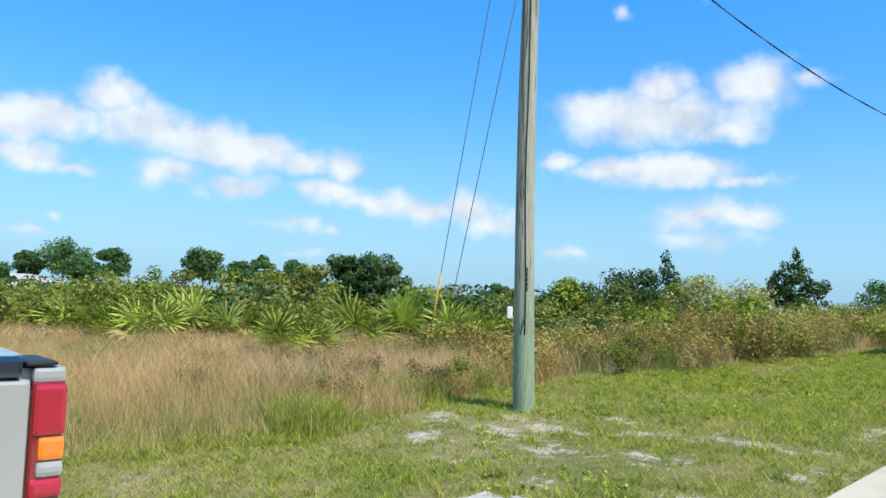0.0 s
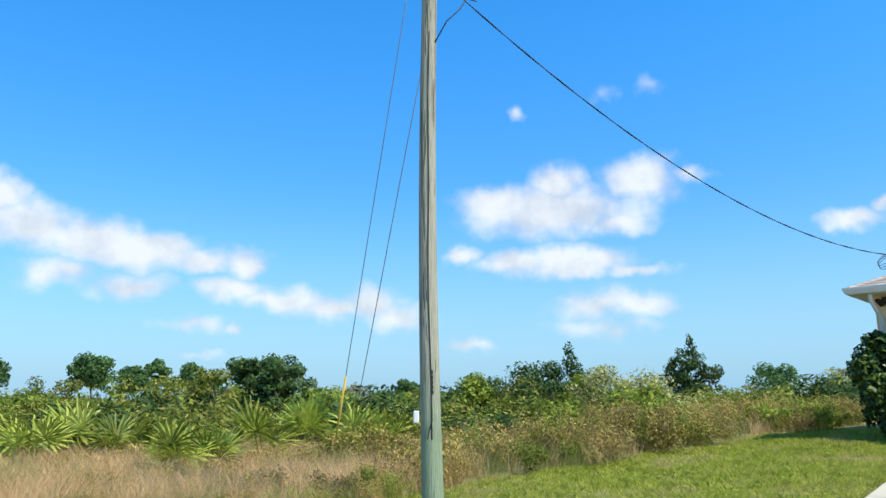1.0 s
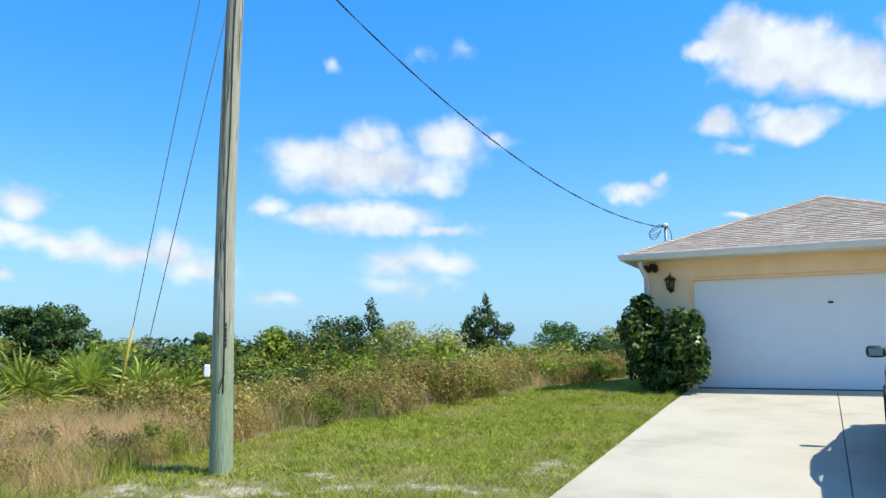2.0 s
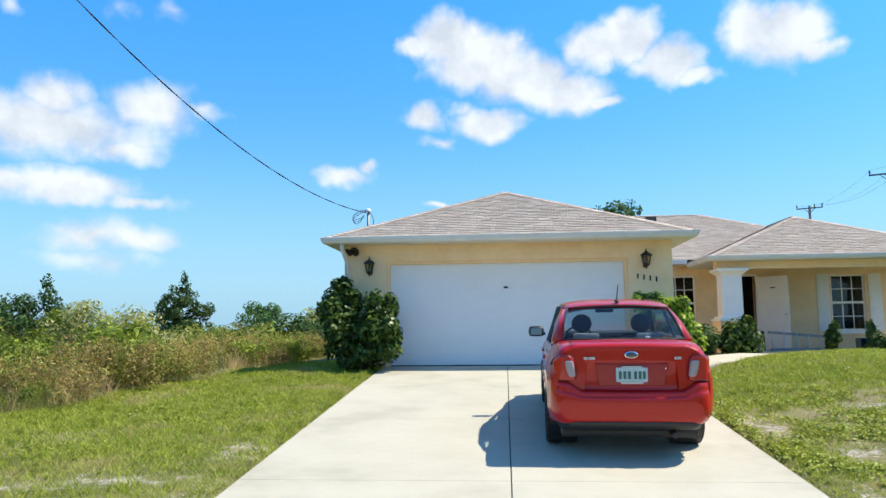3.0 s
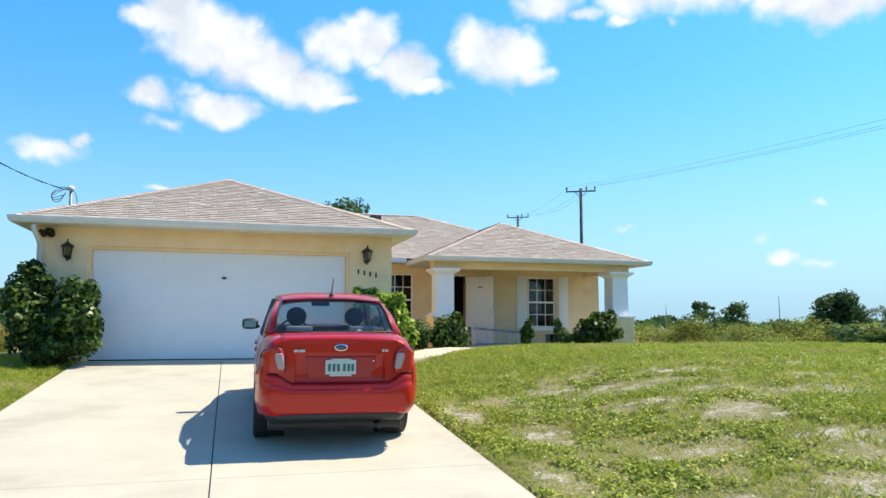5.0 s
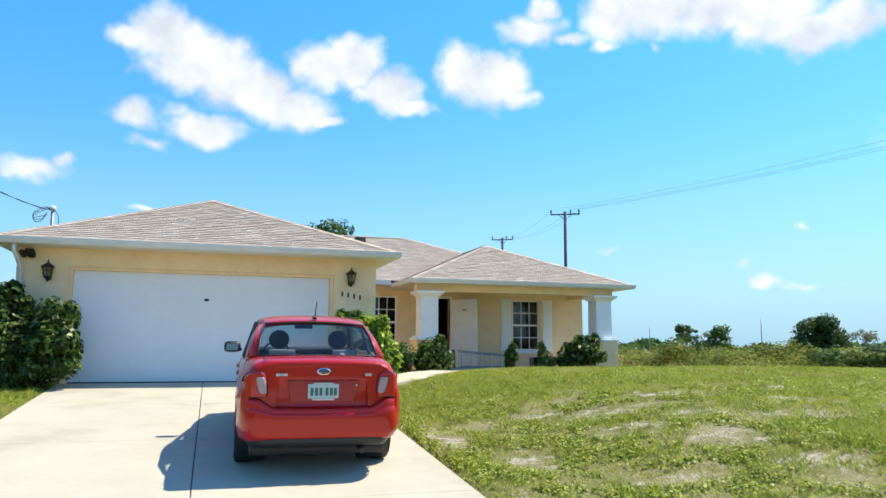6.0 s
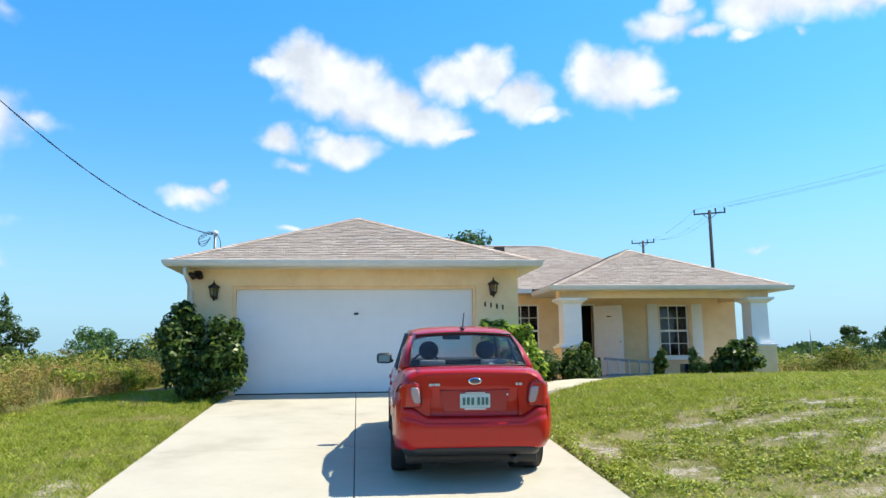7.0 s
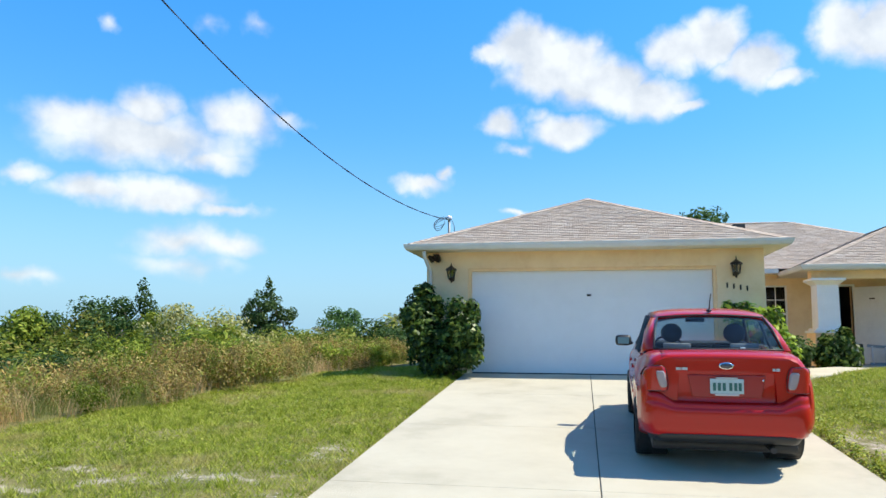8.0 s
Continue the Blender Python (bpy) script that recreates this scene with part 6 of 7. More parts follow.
def frond_mesh(name, blades, length, material, rng):
    """A palmetto fan: stalk and stiff pointed blades."""
    verts, faces = [], []

    def strip(pts, ws, side):
        k = len(verts)
        for p, w in zip(pts, ws):
            verts.append(p - side * w)
            verts.append(p + side * w)
        for i in range(len(pts) - 1):
            faces.append((k + 2 * i, k + 2 * i + 1, k + 2 * i + 3, k + 2 * i + 2))
    def strip2(pts, ws, side):
        k = len(verts)
        for p, w in zip(pts, ws):
            verts.append(p - side * w)
            verts.append(p + side * w)
        faces.append((4, 5, k + 1, k))
        for i in range(len(pts) - 1):
            faces.append((k + 2 * i, k + 2 * i + 1, k + 2 * i + 3, k + 2 * i + 2))
    hub = np.array([.62, 0, .0])
    strip([np.array([0, 0, 0.]), np.array([.3, 0, .015]), hub], [.012, .010, .008], np.array([0, 1., 0]))
    for i in range(blades):
        a = radians(-118 + 236 * i / (blades - 1)) + rng.normal() * .04
        d = np.array([math.cos(a), math.sin(a), .10 * math.cos(2 * a)])
        sd = np.array([-math.sin(a), math.cos(a), 0])
        ln = length * (1 - .18 * (abs(a) / 2) ** 2) * (.9 + .2 * rng.random())
        droop = .02 + .10 * rng.random()
        strip2([hub + d * ln * .5 + np.array([0, 0, .02]), hub + d * ln * .85 - np.array([0, 0, droop * .35]), hub + d * ln - np.array([0, 0, droop])], [.036, .022, .002], sd)
    return np_mesh(name, np.array(verts), np.array(faces), material)


_r = np.random.default_rng(3)
FRONDS = [frond_mesh("frond", 13, .80, M_FROND, _r) for _ in range(4)]
DEAD = frond_mesh("dry_frond", 11, .62, M_DEADFROND, _r)


def palmetto(x, y, s, count, seed):
    rnd = random.Random(seed)
    t = tagged(empty("palmetto"), "saw palmetto with stiff green fan fronds and dry yellow skirts", "palmetto", "palmettos in the field")
    bm = bmesh.new()
    tube(bm, [(0, 0, -.1), (.03, .02, .15), (.05, .0, .34)], [.10, .09, .06], 8)
    part("stem", bm, M_BARK, t)
    count = int(count * .55)
    for i in range(count):
        dead = i < count // 3
        tilt = rnd.uniform(-25, 12) if dead else rnd.uniform(10, 80)
        ob = new("dry_frond" if dead else "frond", DEAD if dead else rnd.choice(FRONDS))
        ob.parent = t
        ob.matrix_basis = Matrix.Translation((rnd.uniform(-.22, .22), rnd.uniform(-.22, .22), .22 + rnd.random() * .22)) @ Matrix.Rotation(rnd.random() * 6.28, 4, "Z") @ Matrix.Rotation(radians(-tilt), 4, "Y") @ Matrix.Rotation(rnd.uniform(-.5, .5), 4, "X") @ Matrix.Scale(rnd.uniform(.8, 1.15), 4)
    t.matrix_world = Matrix.Translation((x, y, float(gz(x, y)))) @ Matrix.Scale(s, 4)
    return t


def polar(azimuth, d):
    """A place d metres away at an azimuth in degrees, clockwise from +y."""
    return -.2 + d * math.sin(radians(azimuth)), -.1 + d * math.cos(radians(azimuth))


for k, (a_, d_, s_, c_) in enumerate(((-61.0, 14.6, .64, 46), (-58.2, 14.9, .60, 36), (-48.6, 16.2, .80, 48), (-46.0, 16.2, .72, 34), (-55.5, 17.2, .8, 30), (-64.8, 17.4, .75, 28), (-70, 16.8, .72, 30), (-72.5, 17.5, .7, 24), (-67.6, 18.2, .8, 26),
                                 (-75.5, 18, .75, 22), (-40.5, 16.0, .55, 22), (-51.5, 18, .85, 28), (-78.5, 22, .95, 16), (-62, 23, 1.1, 18))):
    palmetto(*polar(a_, d_), s_, c_, 100 + k)

# trees of the scrub on the open side
TREES = [
    (-75.9, 120, 8.6, 7.6, "pine", "tall slash pine with a rounded crown"), (-77.9, 122, 6.6, 5.0, "pine", "slash pine standing in the distance"), (-74.6, 105, 5.4, 4.4, "pine", "dense round tree in the distance"), (-72.8, 118, 7.4, 5.6, "pine", "slash pine with a round crown"),
    (-66.6, 95, 6.6, 6.2, "pine", "broad slash pine above the scrub"), (-64.0, 110, 5.9, 5.4, "pine", "slash pine above the scrub"), (-62.6, 115, 7.2, 4.4, "pine", "slash pine above the scrub"), (-59.8, 100, 6.0, 5.6, "pine", "slash pine above the scrub"),
    (-44.4, 120, 4.2, 4.5, "pine", "low dark pine on the skyline"), (-43.0, 125, 3.8, 4.5, "pine", "low dark pine on the skyline"), (-79.8, 110, 4.2, 6.0, "pine", "low dark pine on the skyline"),
]
for k, (a_, d_, h_, w_, kind, lb) in enumerate(TREES):
    x, y = polar(a_, d_)
    tree(x, y, h_, w_, kind, 200 + k, lb, n=4200, leaf=.42, low=.40, blobs=14, group="distant pines", trunk_r=.16)
tree(*polar(-55.6, 29.5), 3.4, 2.3, "oak", 221, "dark scrub oak with a dense crown", n=5200, leaf=.15, low=.12, blobs=14, group="scrub oaks")
tree(*polar(-53.0, 29.5), 3.45, 2.3, "oak", 222, "dark scrub oak with a dense crown", n=5200, leaf=.15, low=.12, blobs=14, group="scrub oaks")
tree(*polar(-54.4, 28.5), 3.0, 2.0, "oak", 223, "dark scrub oak with a dense crown", n=3600, leaf=.15, low=.05, blobs=12, group="scrub oaks")
tree(*polar(-58.6, 27.5), 2.6, 2.2, "scrub", 224, "thin olive scrub tree", n=3000, leaf=.13, low=.1, group="scrub trees")
tree(*polar(-48.4, 40), 2.3, 2.0, "grey", 225, "sparse grey scrub tree", n=1300, leaf=.14, low=.2, group="scrub trees")
tree(*polar(-37.8, 28), 2.5, 2.3, "oak", 226, "small dark scrub oak", n=2600, leaf=.13, low=.15, group="scrub oaks")
tree(*polar(-34.4, 29), 2.8, 3.3, "oak", 227, "rounded scrub oak beside a taller one", n=4200, leaf=.13, low=.08, blobs=14, group="scrub oaks")
tree(*polar(-32.7, 28.5), 2.9, 2.5, "oak", 228, "scrub oak with an upright leader", n=3200, leaf=.13, low=.08, spire=.08, group="scrub oaks")
tree(*polar(-34.0, 26.5), 2.2, 2.8, "oak", 259, "low dark scrub oak under its neighbours", n=3600, leaf=.13, low=.02, blobs=12, group="scrub oaks")
tree(*polar(-30.0, 26), 2.45, 2.6, "pale", 229, "pale flowering scrub bush", n=4200, leaf=.11, low=.1, blobs=14, group="pale shrubs")
tree(*polar(-27.6, 24.5), 1.95, 2.8, "pale", 230, "pale flowering scrub bush", n=3600, leaf=.11, low=.1, blobs=12, group="pale shrubs")
tree(*polar(-25.2, 25), 1.55, 2.4, "pale", 231, "low pale flowering shrub", n=2600, leaf=.11, low=.05, group="pale shrubs")
tree(*polar(-23.9, 44), 4.3, 2.5, "oak", 232, "dark upright scrub oak", n=4200, leaf=.17, low=.08, spire=.03, blobs=18, group="scrub oaks")
tree(*polar(-22.6, 45), 3.6, 2.3, "oak", 233, "dark dense scrub oak tree", n=2600, leaf=.17, low=.05, group="scrub oaks")
tree(*polar(-24.9, 45), 3.5, 1.9, "oak", 234, "dark dense scrub oak tree", n=2200, leaf=.17, low=.05, group="scrub oaks")
tree(*polar(-18.2, 62), 3.9, 4.2, "pine", 235, "round-topped green tree in the field", n=4200, leaf=.22, low=.1, blobs=16, group="field trees")
tree(*polar(-15.6, 62), 2.3, 2.0, "oak", 236, "small dark tree standing in the field", n=1800, leaf=.2, low=.1, group="field trees")
tree(*polar(-14.0, 50), 3.1, 2.4, "grey", 237, "sparse grey-green tree behind the garage", n=1800, leaf=.15, low=.15, group="field trees")
tree(*polar(-12.6, 44), 2.6, 2.4, "scrub", 238, "olive tree behind the garage", n=2200, leaf=.15, low=.1, group="field trees")
tree(*polar(-19.8, 50), 2.2, 1.5, "grey", 239, "thin grey tree in the field", n=900, leaf=.14, low=.2, group="field trees")
tree(*polar(-40.2, 27), 2.3, 2.6, "green", 251, "broad green scrub tree in the field", n=3000, leaf=.14, low=.05, group="scrub trees")
tree(*polar(-36.2, 27), 2.1, 2.4, "scrub", 252, "olive scrub tree in the field", n=2600, leaf=.13, low=.05, group="scrub trees")
tree(*polar(-31.6, 27), 2.2, 2.0, "green", 253, "green scrub tree in the field", n=2600, leaf=.13, low=.05, group="scrub trees")
tree(*polar(-21.0, 34), 1.7, 2.8, "green", 254, "low green scrub tree in the field", n=2600, leaf=.13, low=.0, group="scrub trees")
tree(*polar(-43.0, 30), 2.1, 2.4, "scrub", 255, "olive scrub tree in the field", n=2600, leaf=.13, low=.05, group="scrub trees")
tree(*polar(-50.5, 32), 2.2, 2.8, "green", 256, "green scrub tree in the field", n=2600, leaf=.14, low=.05, group="scrub trees")
tree(*polar(-61.5, 30), 2.5, 3.0, "scrub", 257, "olive scrub tree in the field", n=2800, leaf=.14, low=.05, group="scrub trees")
tree(*polar(-69.0, 32), 2.5, 3.0, "scrub", 258, "olive scrub tree in the field", n=2800, leaf=.14, low=.05, group="scrub trees")
# behind the house and on the far side
tree(6.1, 39.5, 7.75, 4.0, "pine", 240, "tall pine crown showing above the roof", n=3600, leaf=.2, low=.55, blobs=14, group="field trees", trunk_r=.14)
tree(7.2, 39.5, 6.9, 1.8, "pine", 241, "pine crown showing above the roof", n=2200, leaf=.2, low=.6, group="field trees", trunk_r=.12)
tree(41.6, 43.4, 3.75, 4.0, "oak", 242, "dense dome-shaped dark tree in the field", n=12000, leaf=.24, low=.0, blobs=30, group="far side trees")
tree(44.5, 42.5, 2.6, 2.6, "grey", 243, "sparse grey shrub beside the dome tree", n=1500, leaf=.2, low=.1, group="far side trees")
tree(43.5, 62, 3.6, 2.4, "oak", 244, "small windswept dark tree on the skyline", n=2000, leaf=.25, low=.5, group="far side trees")
tree(47.5, 62, 3.4, 3.6, "oak", 245, "low dark tree on the skyline", n=2400, leaf=.25, low=.25, group="far side trees")
tree(20.5, 29, 1.75, 2.6, "oak", 246, "dark spreading shrub at the lawn's far edge", n=3600, leaf=.12, low=.02, blobs=14, group="far side trees")

# low scrub: a few plants, set out many times
SHRUBS = []
for k, (kind, n, leaf) in enumerate((("scrub", 1500, .10), ("scrub", 1300, .10), ("green", 1500, .10), ("green", 1200, .12), ("grey", 800, .10), ("oak", 1400, .11), ("scrub", 1500, .085), ("pale", 1000, .09), ("rust", 1500, .075), ("rust", 1200, .085))):
    rng = np.random.default_rng(300 + k)
    bl = [(rng.normal() * .38, rng.normal() * .38, .3 + .55 * rng.random(), .25 + .15 * rng.random(), .25 + .15 * rng.random(), .2 + .2 * rng.random()) for _ in range(9)]
    p, nm = blob_points(rng, bl, n, .7)
    keep = p[:, 2] > 0
    SHRUBS.append(leaf_mesh("shrub", p[keep], nm[keep], leaf, .45, LEAF[kind], rng))
WORD = ["olive-brown scrub bush in the field", "olive-brown scrub bush in the field", "green weedy shrub in the field", "green weedy shrub in the field", "sparse grey shrub in the field", "dark scrub oak shrub in the field", "olive-brown scrub bush in the field", "pale flowering shrub in the field", "rusty-brown weedy shrub in the field", "rusty-brown weedy shrub in the field"]


def set_shrub(x, y, s, sz, rnd, pick):
    k = rnd.choice(pick)
    ob = tagged(new("shrub", SHRUBS[k]), WORD[k], "shrub", "scrub of the field")
    ob.matrix_world = Matrix.Translation((x, y, float(gz(x, y)) - .05)) @ Matrix.Rotation(rnd.random() * 6.28, 4, "Z") @ Matrix.Diagonal((s, s, sz, 1))


rnd = random.Random(21)
for i in range(165):
    a_ = -84 + 74 * (i + rnd.random()) / 165
    d_ = rnd.choice((19.5, 20.5, 22, 25, 29, 34, 42, 55)) * rnd.uniform(.95, 1.1)
    if a_ > -42:
        d_ *= 1.12
    if a_ > -24:
        d_ = d_ * 1.25
    x, y = polar(a_, d_)
    if x > lawn_edge(y) - 1.2 or (x > -6.8 and y < 33):
        continue
    s = rnd.uniform(.7, 1.3) * (1 + d_ / 60)
    set_shrub(x, y, s * 1.15, s * rnd.uniform(.75, 1.2) * (.95 if a_ < -40 else .85), rnd, (0, 1, 1, 2, 3, 5, 5, 6, 6, 3))
# taller weeds along the lawn's edge
for i in range(120):
    y = rnd.uniform(8.6, 25)
    x = float(lawn_edge(y)) - .3 - 4.2 * rnd.random() ** 1.4
    s = rnd.uniform(.38, .80)
    set_shrub(x, y, s, s * rnd.uniform(.9, 1.3), rnd, (8, 9, 8, 9, 8, 2, 3, 6, 0))
for i in range(12):
    y = rnd.uniform(5.0, 9.5)
    x = float(lawn_edge(y)) - rnd.uniform(.3, 2.5)
    s = rnd.uniform(.28, .5)
    set_shrub(x, y, s, s * 1.1, rnd, (8, 9, 9, 6))
for i in range(26):
    a_, d_ = rnd.uniform(-70, -46), rnd.uniform(10, 17)
    x, y = polar(a_, d_)
    if x < lawn_edge(y) - .4:
        s = rnd.uniform(.25, .5)
        set_shrub(x, y, s, s * 1.1, rnd, (8, 9, 9, 6))
# field beyond the mound
for i in range(70):
    d_ = rnd.choice((30, 33, 37, 43, 52, 64)) * rnd.uniform(.95, 1.08)
    a_ = rnd.uniform(24, 54)
    x, y = polar(a_, d_)
    if x < 14.5:
        continue
    s = rnd.uniform(.9, 1.4) * (1 + d_ / 90)
    set_shrub(x, y, s * 1.2, s * rnd.uniform(.45, .68), rnd, (0, 1, 2, 6, 0, 6, 5, 2))


# grasses: joined blades, far too many to count
def blades(name, x, y, h, w, lean, material, rng, label):
    n = len(x)
    z = gz(x, y)
    a = rng.random(n) * 6.283
    b = rng.random(n) * 6.283
    base = np.stack([x, y, z - .01], 1)
    side = np.stack([np.cos(a), np.sin(a), np.zeros(n)], 1) * (w * .5)[:, None]
    tip = base + np.stack([np.cos(b) * lean * h, np.sin(b) * lean * h, h], 1)
    mid = base + np.stack([np.cos(b) * lean * h * .28, np.sin(b) * lean * h * .28, h * .55], 1)
    if h.max() < .2:
        verts = np.stack([base - side, base + side, tip], 1).reshape(-1, 3)
        faces = np.arange(n * 3).reshape(n, 3)
    else:
        verts = np.stack([base - side, base + side, mid + side * .8, mid - side * .8, tip], 1).reshape(-1, 3)
        i = np.arange(n)[:, None] * 5
        faces = np.concatenate([i + np.array([[0, 1, 2]]), i + np.array([[0, 2, 3]]), i + np.array([[3, 2, 4]])], 1).reshape(-1, 3)
    me = np_mesh(name, verts, faces, material)
    return tagged(new(name, me), label, "grass", kind="stuff")


def scatter(rng, n, x0, x1, y0, y1, test):
    x, y = rng.uniform(x0, x1, n), rng.uniform(y0, y1, n)
    k = test(x, y)
    return x[k], y[k]


def on_lawn(x, y):
    bad = (np.abs(x - .03) < 2.60 + .05 * np.sin(y * 7) * np.sin(y * 2.3)) & (y < 15.5)
    bad |= (x > -3.5) & (x < 11.9) & (y > 15.45) & ((y > 19.4) | (x < 3.5))
    px = np.interp(y, [14.3, 14.75, 15.5, 16.6, 17.8, 18.9, 19.8], [2.6, 3.3, 4.1, 4.9, 5.8, 6.7, 7.2])
    bad |= (np.abs(x - px) < .62) & (y > 13.9) & (y < 19.9) & (x > 2.6)
    return ~bad & (x > lawn_edge(y) - .25)


def fbm(x, y, s):
    return np.sin(x * s + 1.3 * np.sin(y * s * .7)) * np.sin(y * s * 1.1 + 1.7 * np.sin(x * s * .6 + 2)) * .5 + .25 * np.sin(x * s * 2.7 + y * s * 1.9) * np.sin(y * s * 2.3 - x * s)


rg = np.random.default_rng(77)
for (n, x0, x1, y0, y1) in ((330000, -9.3, -2.6, 1.2, 19), (360000, 2.6, 17, 3.6, 22), (60000, 10, 34, 16, 34)):
    x, y = scatter(rg, n, x0, x1, y0, y1, lambda a, b: on_lawn(a, b))
    thin = rg.random(len(x)) < np.clip(.85 - np.where(x < 0, .38 * sstep(9.5, 5.5, y), 0) - .6 * np.maximum(sandy(x, y), -.1) - np.where(x > 0, 1.8 - 1.5 * sstep(10.5, 13.5, y), .6) * np.maximum(fbm(x, y, 1.9), -.15), .04, 1)
    x, y = x[thin], y[thin]
    d = np.hypot(x, y)
    h = (.022 + .038 * rg.random(len(x))) * (1 + .35 * fbm(x, y, .9)) * (1 + d / 45)
    blades("lawn_grass", x, y, h, .006 + .0008 * d, 1.1, M_BLADE, rg, "short mown grass with yellow tips")
# lush turf on the crest of the mound and low on its near side
for (n, x0, x1, y0, y1, hl, hh) in ((60000, 3, 20, 11.5, 18, .04, .085), (34000, 6.6, 11.5, 3.6, 8.0, .05, .13)):
    x, y = scatter(rg, n, x0, x1, y0, y1, on_lawn)
    k = rg.random(len(x)) < np.clip(.75 + .8 * fbm(x, y, 1.3), .1, 1)
    x, y = x[k], y[k]
    blades("mound_turf", x, y, rg.uniform(hl, hh, len(x)), .007 + .0007 * np.hypot(x, y), 1.0, M_WEED, rg, "lush green turf on the mound")
# taller tufts in the lawn
for (n, x0, x1, y0, y1) in ((1500, -8.9, -2.7, 1.5, 15), (3600, 2.7, 16, 3.8, 18)):
    cx, cy = scatter(rg, n, x0, x1, y0, y1, on_lawn)
    k = fbm(cx, cy, 1.5) > -.15
    cx, cy = np.repeat(cx[k], 18), np.repeat(cy[k], 18)
    x, y = cx + rg.normal(size=len(cx)) * .035, cy + rg.normal(size=len(cx)) * .035
    blades("lawn_tuft", x, y, rg.uniform(.05, .13, len(x)), np.full(len(x), .011), .8, M_BLADE, rg, "coarser tufts of grass in the lawn")
# low broad-leaved weeds in the lawn: small domed clumps
def weed_clumps(n, per, x0, x1, y0, y1, limit):
    cx, cy = scatter(rg, n, x0, x1, y0, y1, on_lawn)
    dens = fbm(cx, cy, 2.1) + .7 * fbm(cx + 3, cy, 5.3)
    k = (dens + .35 * rg.random(len(cx)) > limit) & (sandy(cx, cy) < .25)
    cx, cy = cx[k], cy[k]
    r = rg.uniform(.035, .10, len(cx))
    m = len(cx) * per
    d = rand_dirs(rg, m)
    d[:, 2] = np.abs(d[:, 2])
    rr = np.repeat(r, per)
    px, py = np.repeat(cx, per) + d[:, 0] * rr, np.repeat(cy, per) + d[:, 1] * rr
    p = np.stack([px, py, gz(px, py) + .008 + d[:, 2] * rr * .75], 1)
    nm = d * .6 + rg.normal(size=(m, 3)) * .35 + np.array([0, 0, .7])
    nm /= np.linalg.norm(nm, axis=1)[:, None]
    return leaf_mesh("lawn_weeds", p, nm, .036, .75, M_WEED, rg)


for args in ((13500, 14, 2.6, 13, 3.6, 11, .08), (5500, 12, 2.6, 17, 11, 16.5, .30), (2200, 12, -7.5, -2.6, 3.2, 14, .55)):
    tagged(new("lawn_weeds", weed_clumps(*args)), "clumps of broad-leaved green weeds in the lawn", "weeds", kind="stuff")


# tall dry grass beyond the lawn's edge, in tufts
def tall_grass(n_tufts, per, x0, x1, y0, y1, h0, h1, material, label, test):
    cx, cy = scatter(rg, n_tufts, x0, x1, y0, y1, test)
    m = len(cx) * per
    x = np.repeat(cx, per) + rg.normal(size=m) * .11
    y = np.repeat(cy, per) + rg.normal(size=m) * .11
    d = np.hypot(x, y)
    low = .30 + .70 * np.maximum(sstep(7.0, 11.0, d), sstep(-7.5, -6.2, x) * sstep(5, 7, y))
    hh = np.repeat(rg.uniform(h0, h1, len(cx)), per) * rg.uniform(.45, 1.15, m) * low
    blades("tall_grass", x, y, hh, .0022 + .00032 * d, .6, material, rg, label)


def dry_zone(x, y):
    e = lawn_edge(y)
    near = np.clip((e - x) / .8, 0, 1)
    return (x < e - .12 * rg.random(len(x))) & (rg.random(len(x)) < .25 + .75 * near) & (y > -1.2) & ~((x > -9.2) & (y < 1.4))


def thin_near(x, y):
    return rg.random(len(x)) < .10 + .90 * sstep(7.0, 10.5, np.hypot(x, y))


tall_grass(8200, 24, -21, -4.4, .5, 13, .30, .56, M_TALL, "tall dry pinkish-tan grass in the field", lambda x, y: dry_zone(x, y) & thin_near(x, y) & (fbm(x, y, .8) > -.38) & (rg.random(len(x)) > .8 * sstep(8.0, 10.5, y) * sstep(-14, -11, x)))
tall_grass(3600, 22, -21, -4.4, .5, 13, .22, .46, M_TALLGREEN, "green tufts of wild grass in the field", lambda x, y: dry_zone(x, y) & (fbm(x + 7, y, .7) > np.where(np.hypot(x, y) < 9.5, -.3, .08)))
tall_grass(3000, 22, -16, -4.4, 9, 34, .30, .62, M_TALL, "tall dry grass along the lawn", lambda x, y: dry_zone(x, y) & (fbm(x, y, .7) > .12))
tall_grass(3000, 20, -16, -4.4, 8, 34, .30, .60, M_TALLGREEN, "green wild grass along the lawn", lambda x, y: dry_zone(x, y) & (fbm(x, y, .7) < .15))
tall_grass(2600, 12, -60, -14, 3, 60, .5, .9, M_TALLGREEN, "wild grass among the scrub", lambda x, y: (x < lawn_edge(y) - 2) & (np.hypot(x, y) > 17))
tall_grass(2400, 12, 13, 60, 22, 60, .4, .8, M_TALLGREEN, "wild grass beyond the mound", lambda x, y: (np.hypot(x, y) > 27))
tall_grass(1200, 12, 13, 60, 22, 60, .4, .8, M_TALL, "dry grass beyond the mound", lambda x, y: (np.hypot(x, y) > 27))

# thin low grass where the verge runs out into the field
x, y = scatter(rg, 80000, -11, -5.5, .3, 6.5, lambda a, b: (a < lawn_edge(b) - .1) & (np.hypot(a, b) < 10.2))
k = rg.random(len(x)) < np.clip(.75 - .9 * fbm(x, y, 1.6), .15, 1) * (1 - .8 * sstep(7.5, 10.2, np.hypot(x, y)))
x, y = x[k], y[k]
blades("verge_grass", x, y, rg.uniform(.03, .15, len(x)), np.full(len(x), .012), 1.0, M_BLADE, rg, "thin low grass running out into the field")
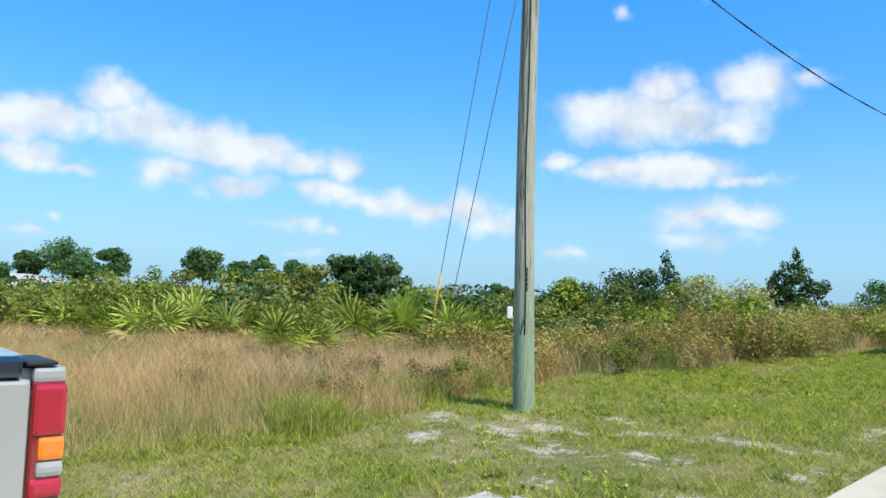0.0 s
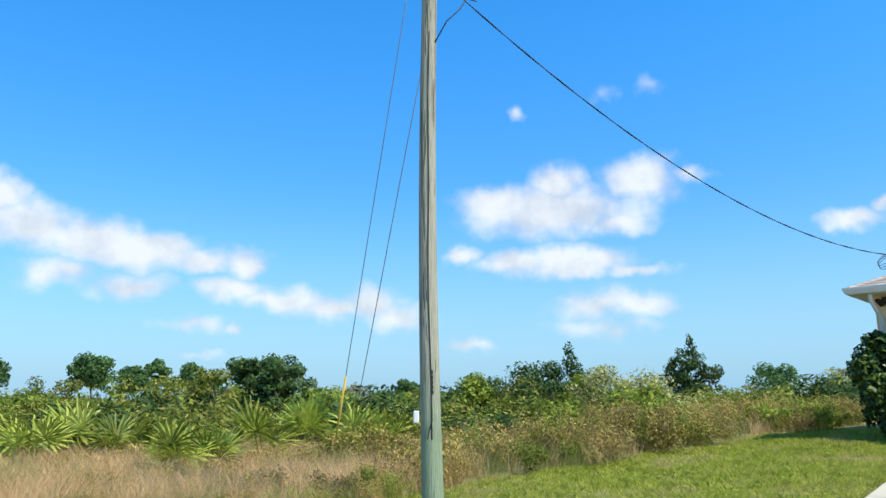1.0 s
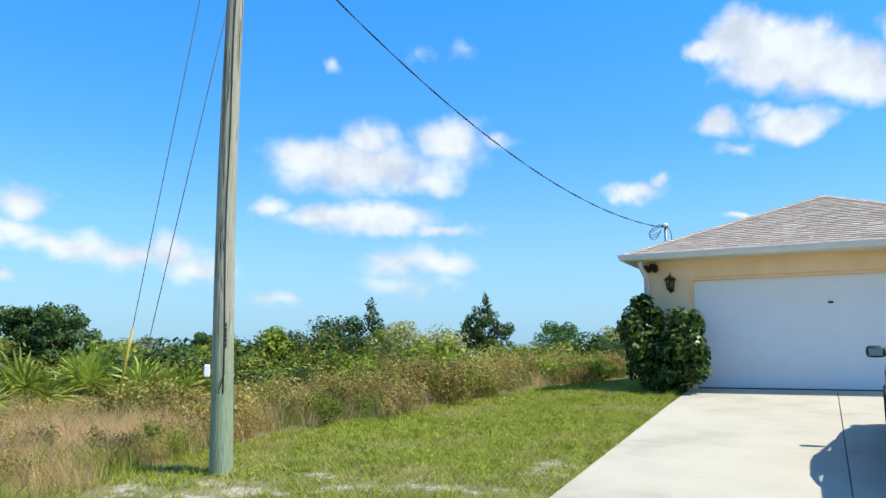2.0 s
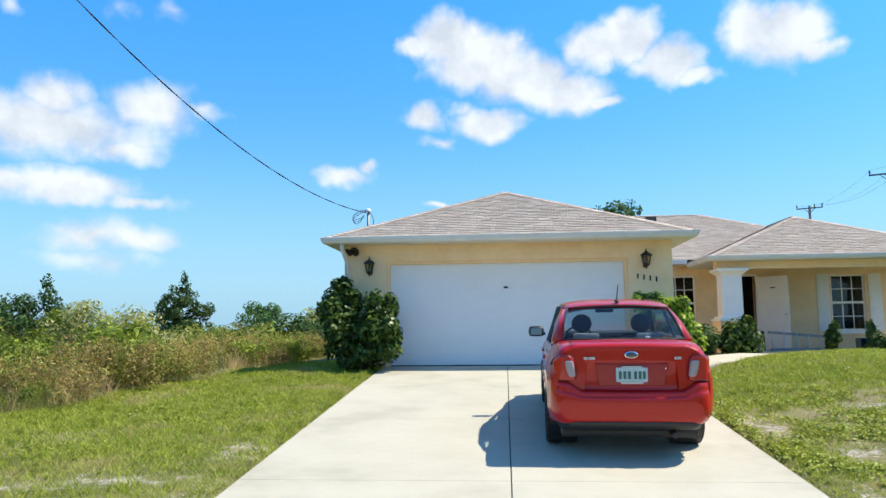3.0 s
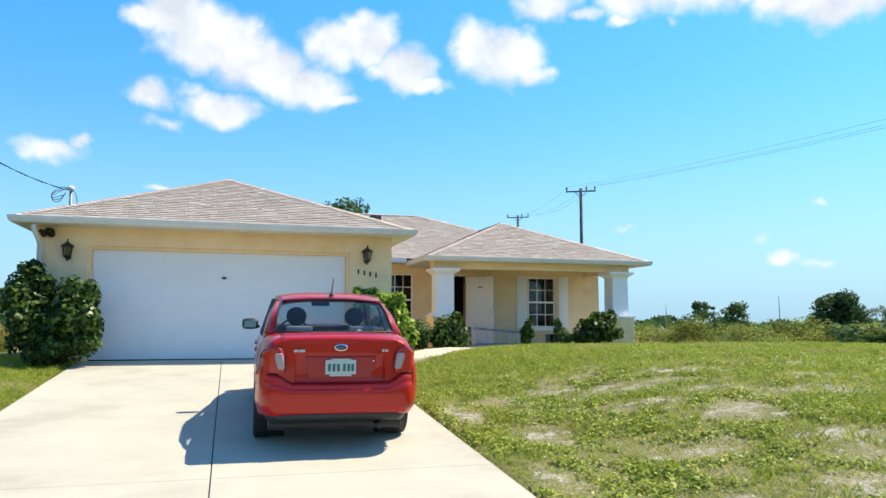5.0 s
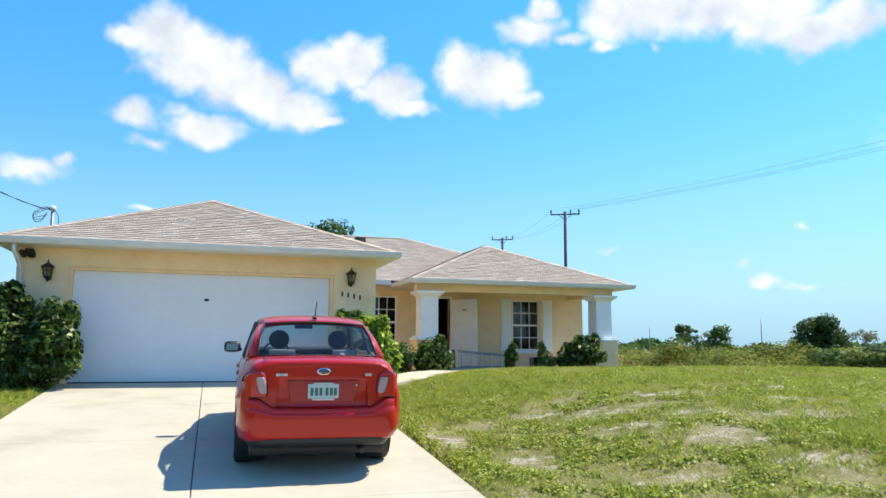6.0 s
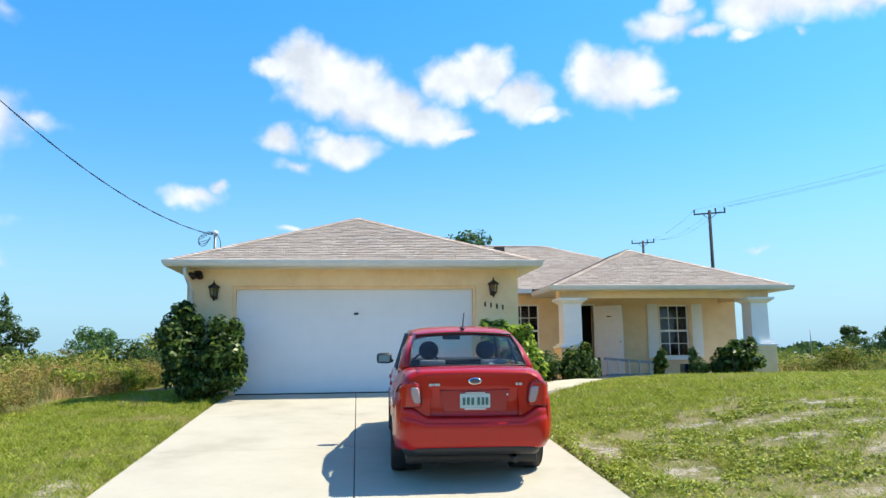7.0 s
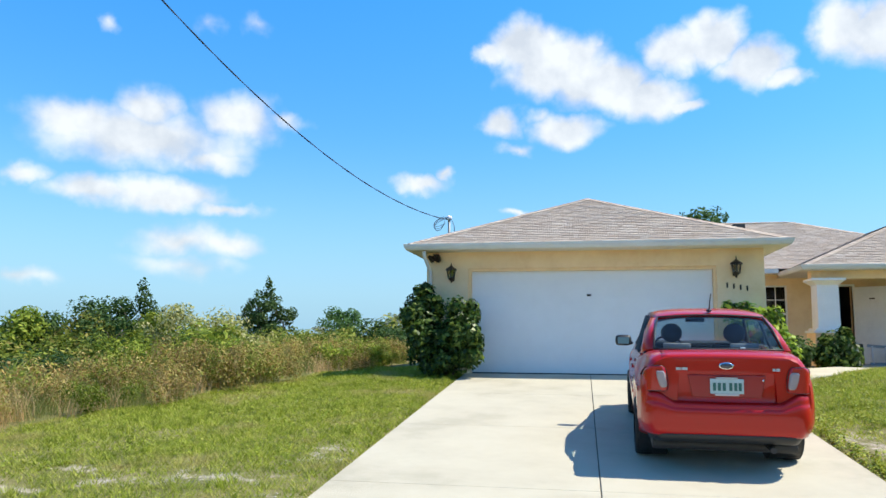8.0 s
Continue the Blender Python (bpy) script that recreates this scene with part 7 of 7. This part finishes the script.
# feathery green weeds standing by themselves near the verge
for a_, d_, m, r in ((-58.6, 8.6, 500, .42), (-57.4, 9.0, 300, .3), (-60.2, 9.0, 300, .3), (-50.5, 10.4, 400, .4), (-53.5, 10.8, 300, .35), (-46.5, 11.0, 400, .4)):
    cx, cy = polar(a_, d_)
    x, y = cx + rg.normal(size=m) * r * .5, cy + rg.normal(size=m) * r * .5
    blades("weed_tuft", x, y, rg.uniform(.15, .48, m), np.full(m, .009), .7, M_BLADE, rg, "feathery green weed standing in the dry grass")

# the far wooded skyline
rg2 = np.random.default_rng(9)
n = 15000
a = np.radians(rg2.uniform(-110, 75, n))
d = rg2.uniform(230, 480, n)
hgt = (2.6 + 1.5 * np.sin(a * 37) * np.sin(a * 13 + 1) + 1.2 * np.sin(a * 91)) * (d / 330)
p = np.stack([d * np.sin(a), d * np.cos(a), -.6 + np.maximum(hgt, .8) * rg2.random(n) ** .7], 1)
nm = rand_dirs(rg2, n)
tagged(new("far_woods", leaf_mesh("far_woods", p, nm, 3.0, .6, LEAF["oak"], rg2)), "dark band of far woods on the skyline", "woods", kind="stuff")
# small things
M_STONE = mat("sandy_stone", [(0.40, 0.35, 0.27), (0.55, 0.49, 0.39)], 0.95, scale=30)


def step_ladder():
    """Aluminium ladder lying on its side along the porch."""
    lad = tagged(empty("ladder"), "aluminium step ladder lying on its side on the porch", "ladder")
    a, b = Vector((7.02, 20.9, .0)), Vector((8.95, 21.05, .0))
    z0, z1 = .135, .60
    lath("rail", (a.x, a.y, z1), (b.x, b.y, z1 - .16), .03, .07, M_RAIL, lad)
    lath("rail", (a.x + .05, a.y - .02, z0), (b.x, b.y - .02, z0), .03, .07, M_RAIL, lad)
    for i in range(6):
        k = (i + .35) / 6
        p = a.lerp(b, k)
        lath("rung", (p.x + .02, p.y, z0), (p.x, p.y, z1 - .16 * k), .075, .02, M_ALU, lad)
    lath("top_cap", (a.x - .12, a.y, z0 - .02), (a.x - .14, a.y, z1 + .04), .12, .06, M_BLACK, lad)
    return lad


step_ladder()
cr = tagged(empty("crate"), "dark plastic crate standing under the porch window", "crate")
for d in ((9.42, 9.80, 20.9, 20.92, .1, .42), (9.42, 9.80, 21.2, 21.22, .1, .42), (9.42, 9.44, 20.92, 21.2, .1, .42), (9.78, 9.80, 20.92, 21.2, .1, .42), (9.44, 9.78, 20.92, 21.2, .1, .12)):
    bx("side", d, M_TINT, cr)


def drain_slab():
    """Broken concrete drain cover sunk in the verge."""
    s = tagged(empty("drain_cover"), "old cracked concrete drain cover sunk in the grass", "drain cover")
    rnd = random.Random(2)
    z = float(gz(-4.05, 3.95)) - .03
    for (x0, x1, y0, y1) in ((-4.38, -4.0, 3.75, 4.05), (-3.97, -3.75, 3.8, 4.1), (-4.2, -3.8, 4.1, 4.22)):
        bm = bmesh.new()
        box(bm, x0, x1, y0, y1, z - .12, z + .045 + rnd.random() * .02, bevel=.02)
        bmesh.ops.subdivide_edges(bm, edges=bm.edges, cuts=2, use_grid_fill=True)
        for v in bm.verts:
            v.co += Vector((rnd.gauss(0, .008), rnd.gauss(0, .008), rnd.gauss(0, .006)))
        part("concrete_piece", bm, M_SLAB, s)


drain_slab()


# loose pale stones and shell at the edge of the field and in bare spots
def stones():
    rng = np.random.default_rng(15)
    x, y = [], []
    for sx, sy, rx, ry in SAND:
        for _ in range(6):
            x.append(sx + rng.normal() * rx * .6)
            y.append(sy + rng.normal() * ry * .6)
    for _ in range(50):
        yy = rng.uniform(4, 8)
        x.append(float(lawn_edge(yy)) + rng.normal() * .25)
        y.append(yy)
    x, y = np.array(x), np.array(y)
    k = on_lawn(x, y)
    x, y = x[k], y[k]
    verts, faces = [], []
    for xx, yy in zip(x, y):
        s = rng.uniform(.008, .022)
        c = np.array([xx, yy, float(gz(xx, yy)) + s * .25])
        q = len(verts)
        for d in ((1, 0, 0), (-1, 0, 0), (0, 1, 0), (0, -1, 0), (0, 0, .7), (0, 0, -.7)):
            verts.append(c + np.array(d) * s * rng.uniform(.6, 1.2))
        for f in ((0, 2, 4), (2, 1, 4), (1, 3, 4), (3, 0, 4), (2, 0, 5), (1, 2, 5), (3, 1, 5), (0, 3, 5)):
            faces.append([q + i for i in f])
    me = np_mesh("stones", np.array(verts), np.array(faces), M_STONE)
    tagged(new("stones", me), "small pale stones and shell bits in bare sand", "stones", kind="stuff")


stones()


# far low house beyond the field
hx, hy = polar(-78.2, 115)
fh = tagged(empty("far_house"), "low pale house far off beyond the scrub", "house")
bx("wall", (hx - 6, hx + 6, hy - 9, hy + 5, -.6, 1.0), M_BOX, fh)
bm = bmesh.new()
v = [bm.verts.new(c) for c in ((hx - 7, hy - 10, 1.0), (hx + 7, hy - 10, 1.0), (hx + 7, hy + 6, 1.0), (hx - 7, hy + 6, 1.0), (hx, hy - 5, 2.6), (hx, hy + 1, 2.6))]
for f in ((0, 1, 4), (1, 2, 5, 4), (2, 3, 5), (3, 0, 4, 5)):
    bm.faces.new([v[i] for i in f])
part("roof", bm, M_SLAB, fh)
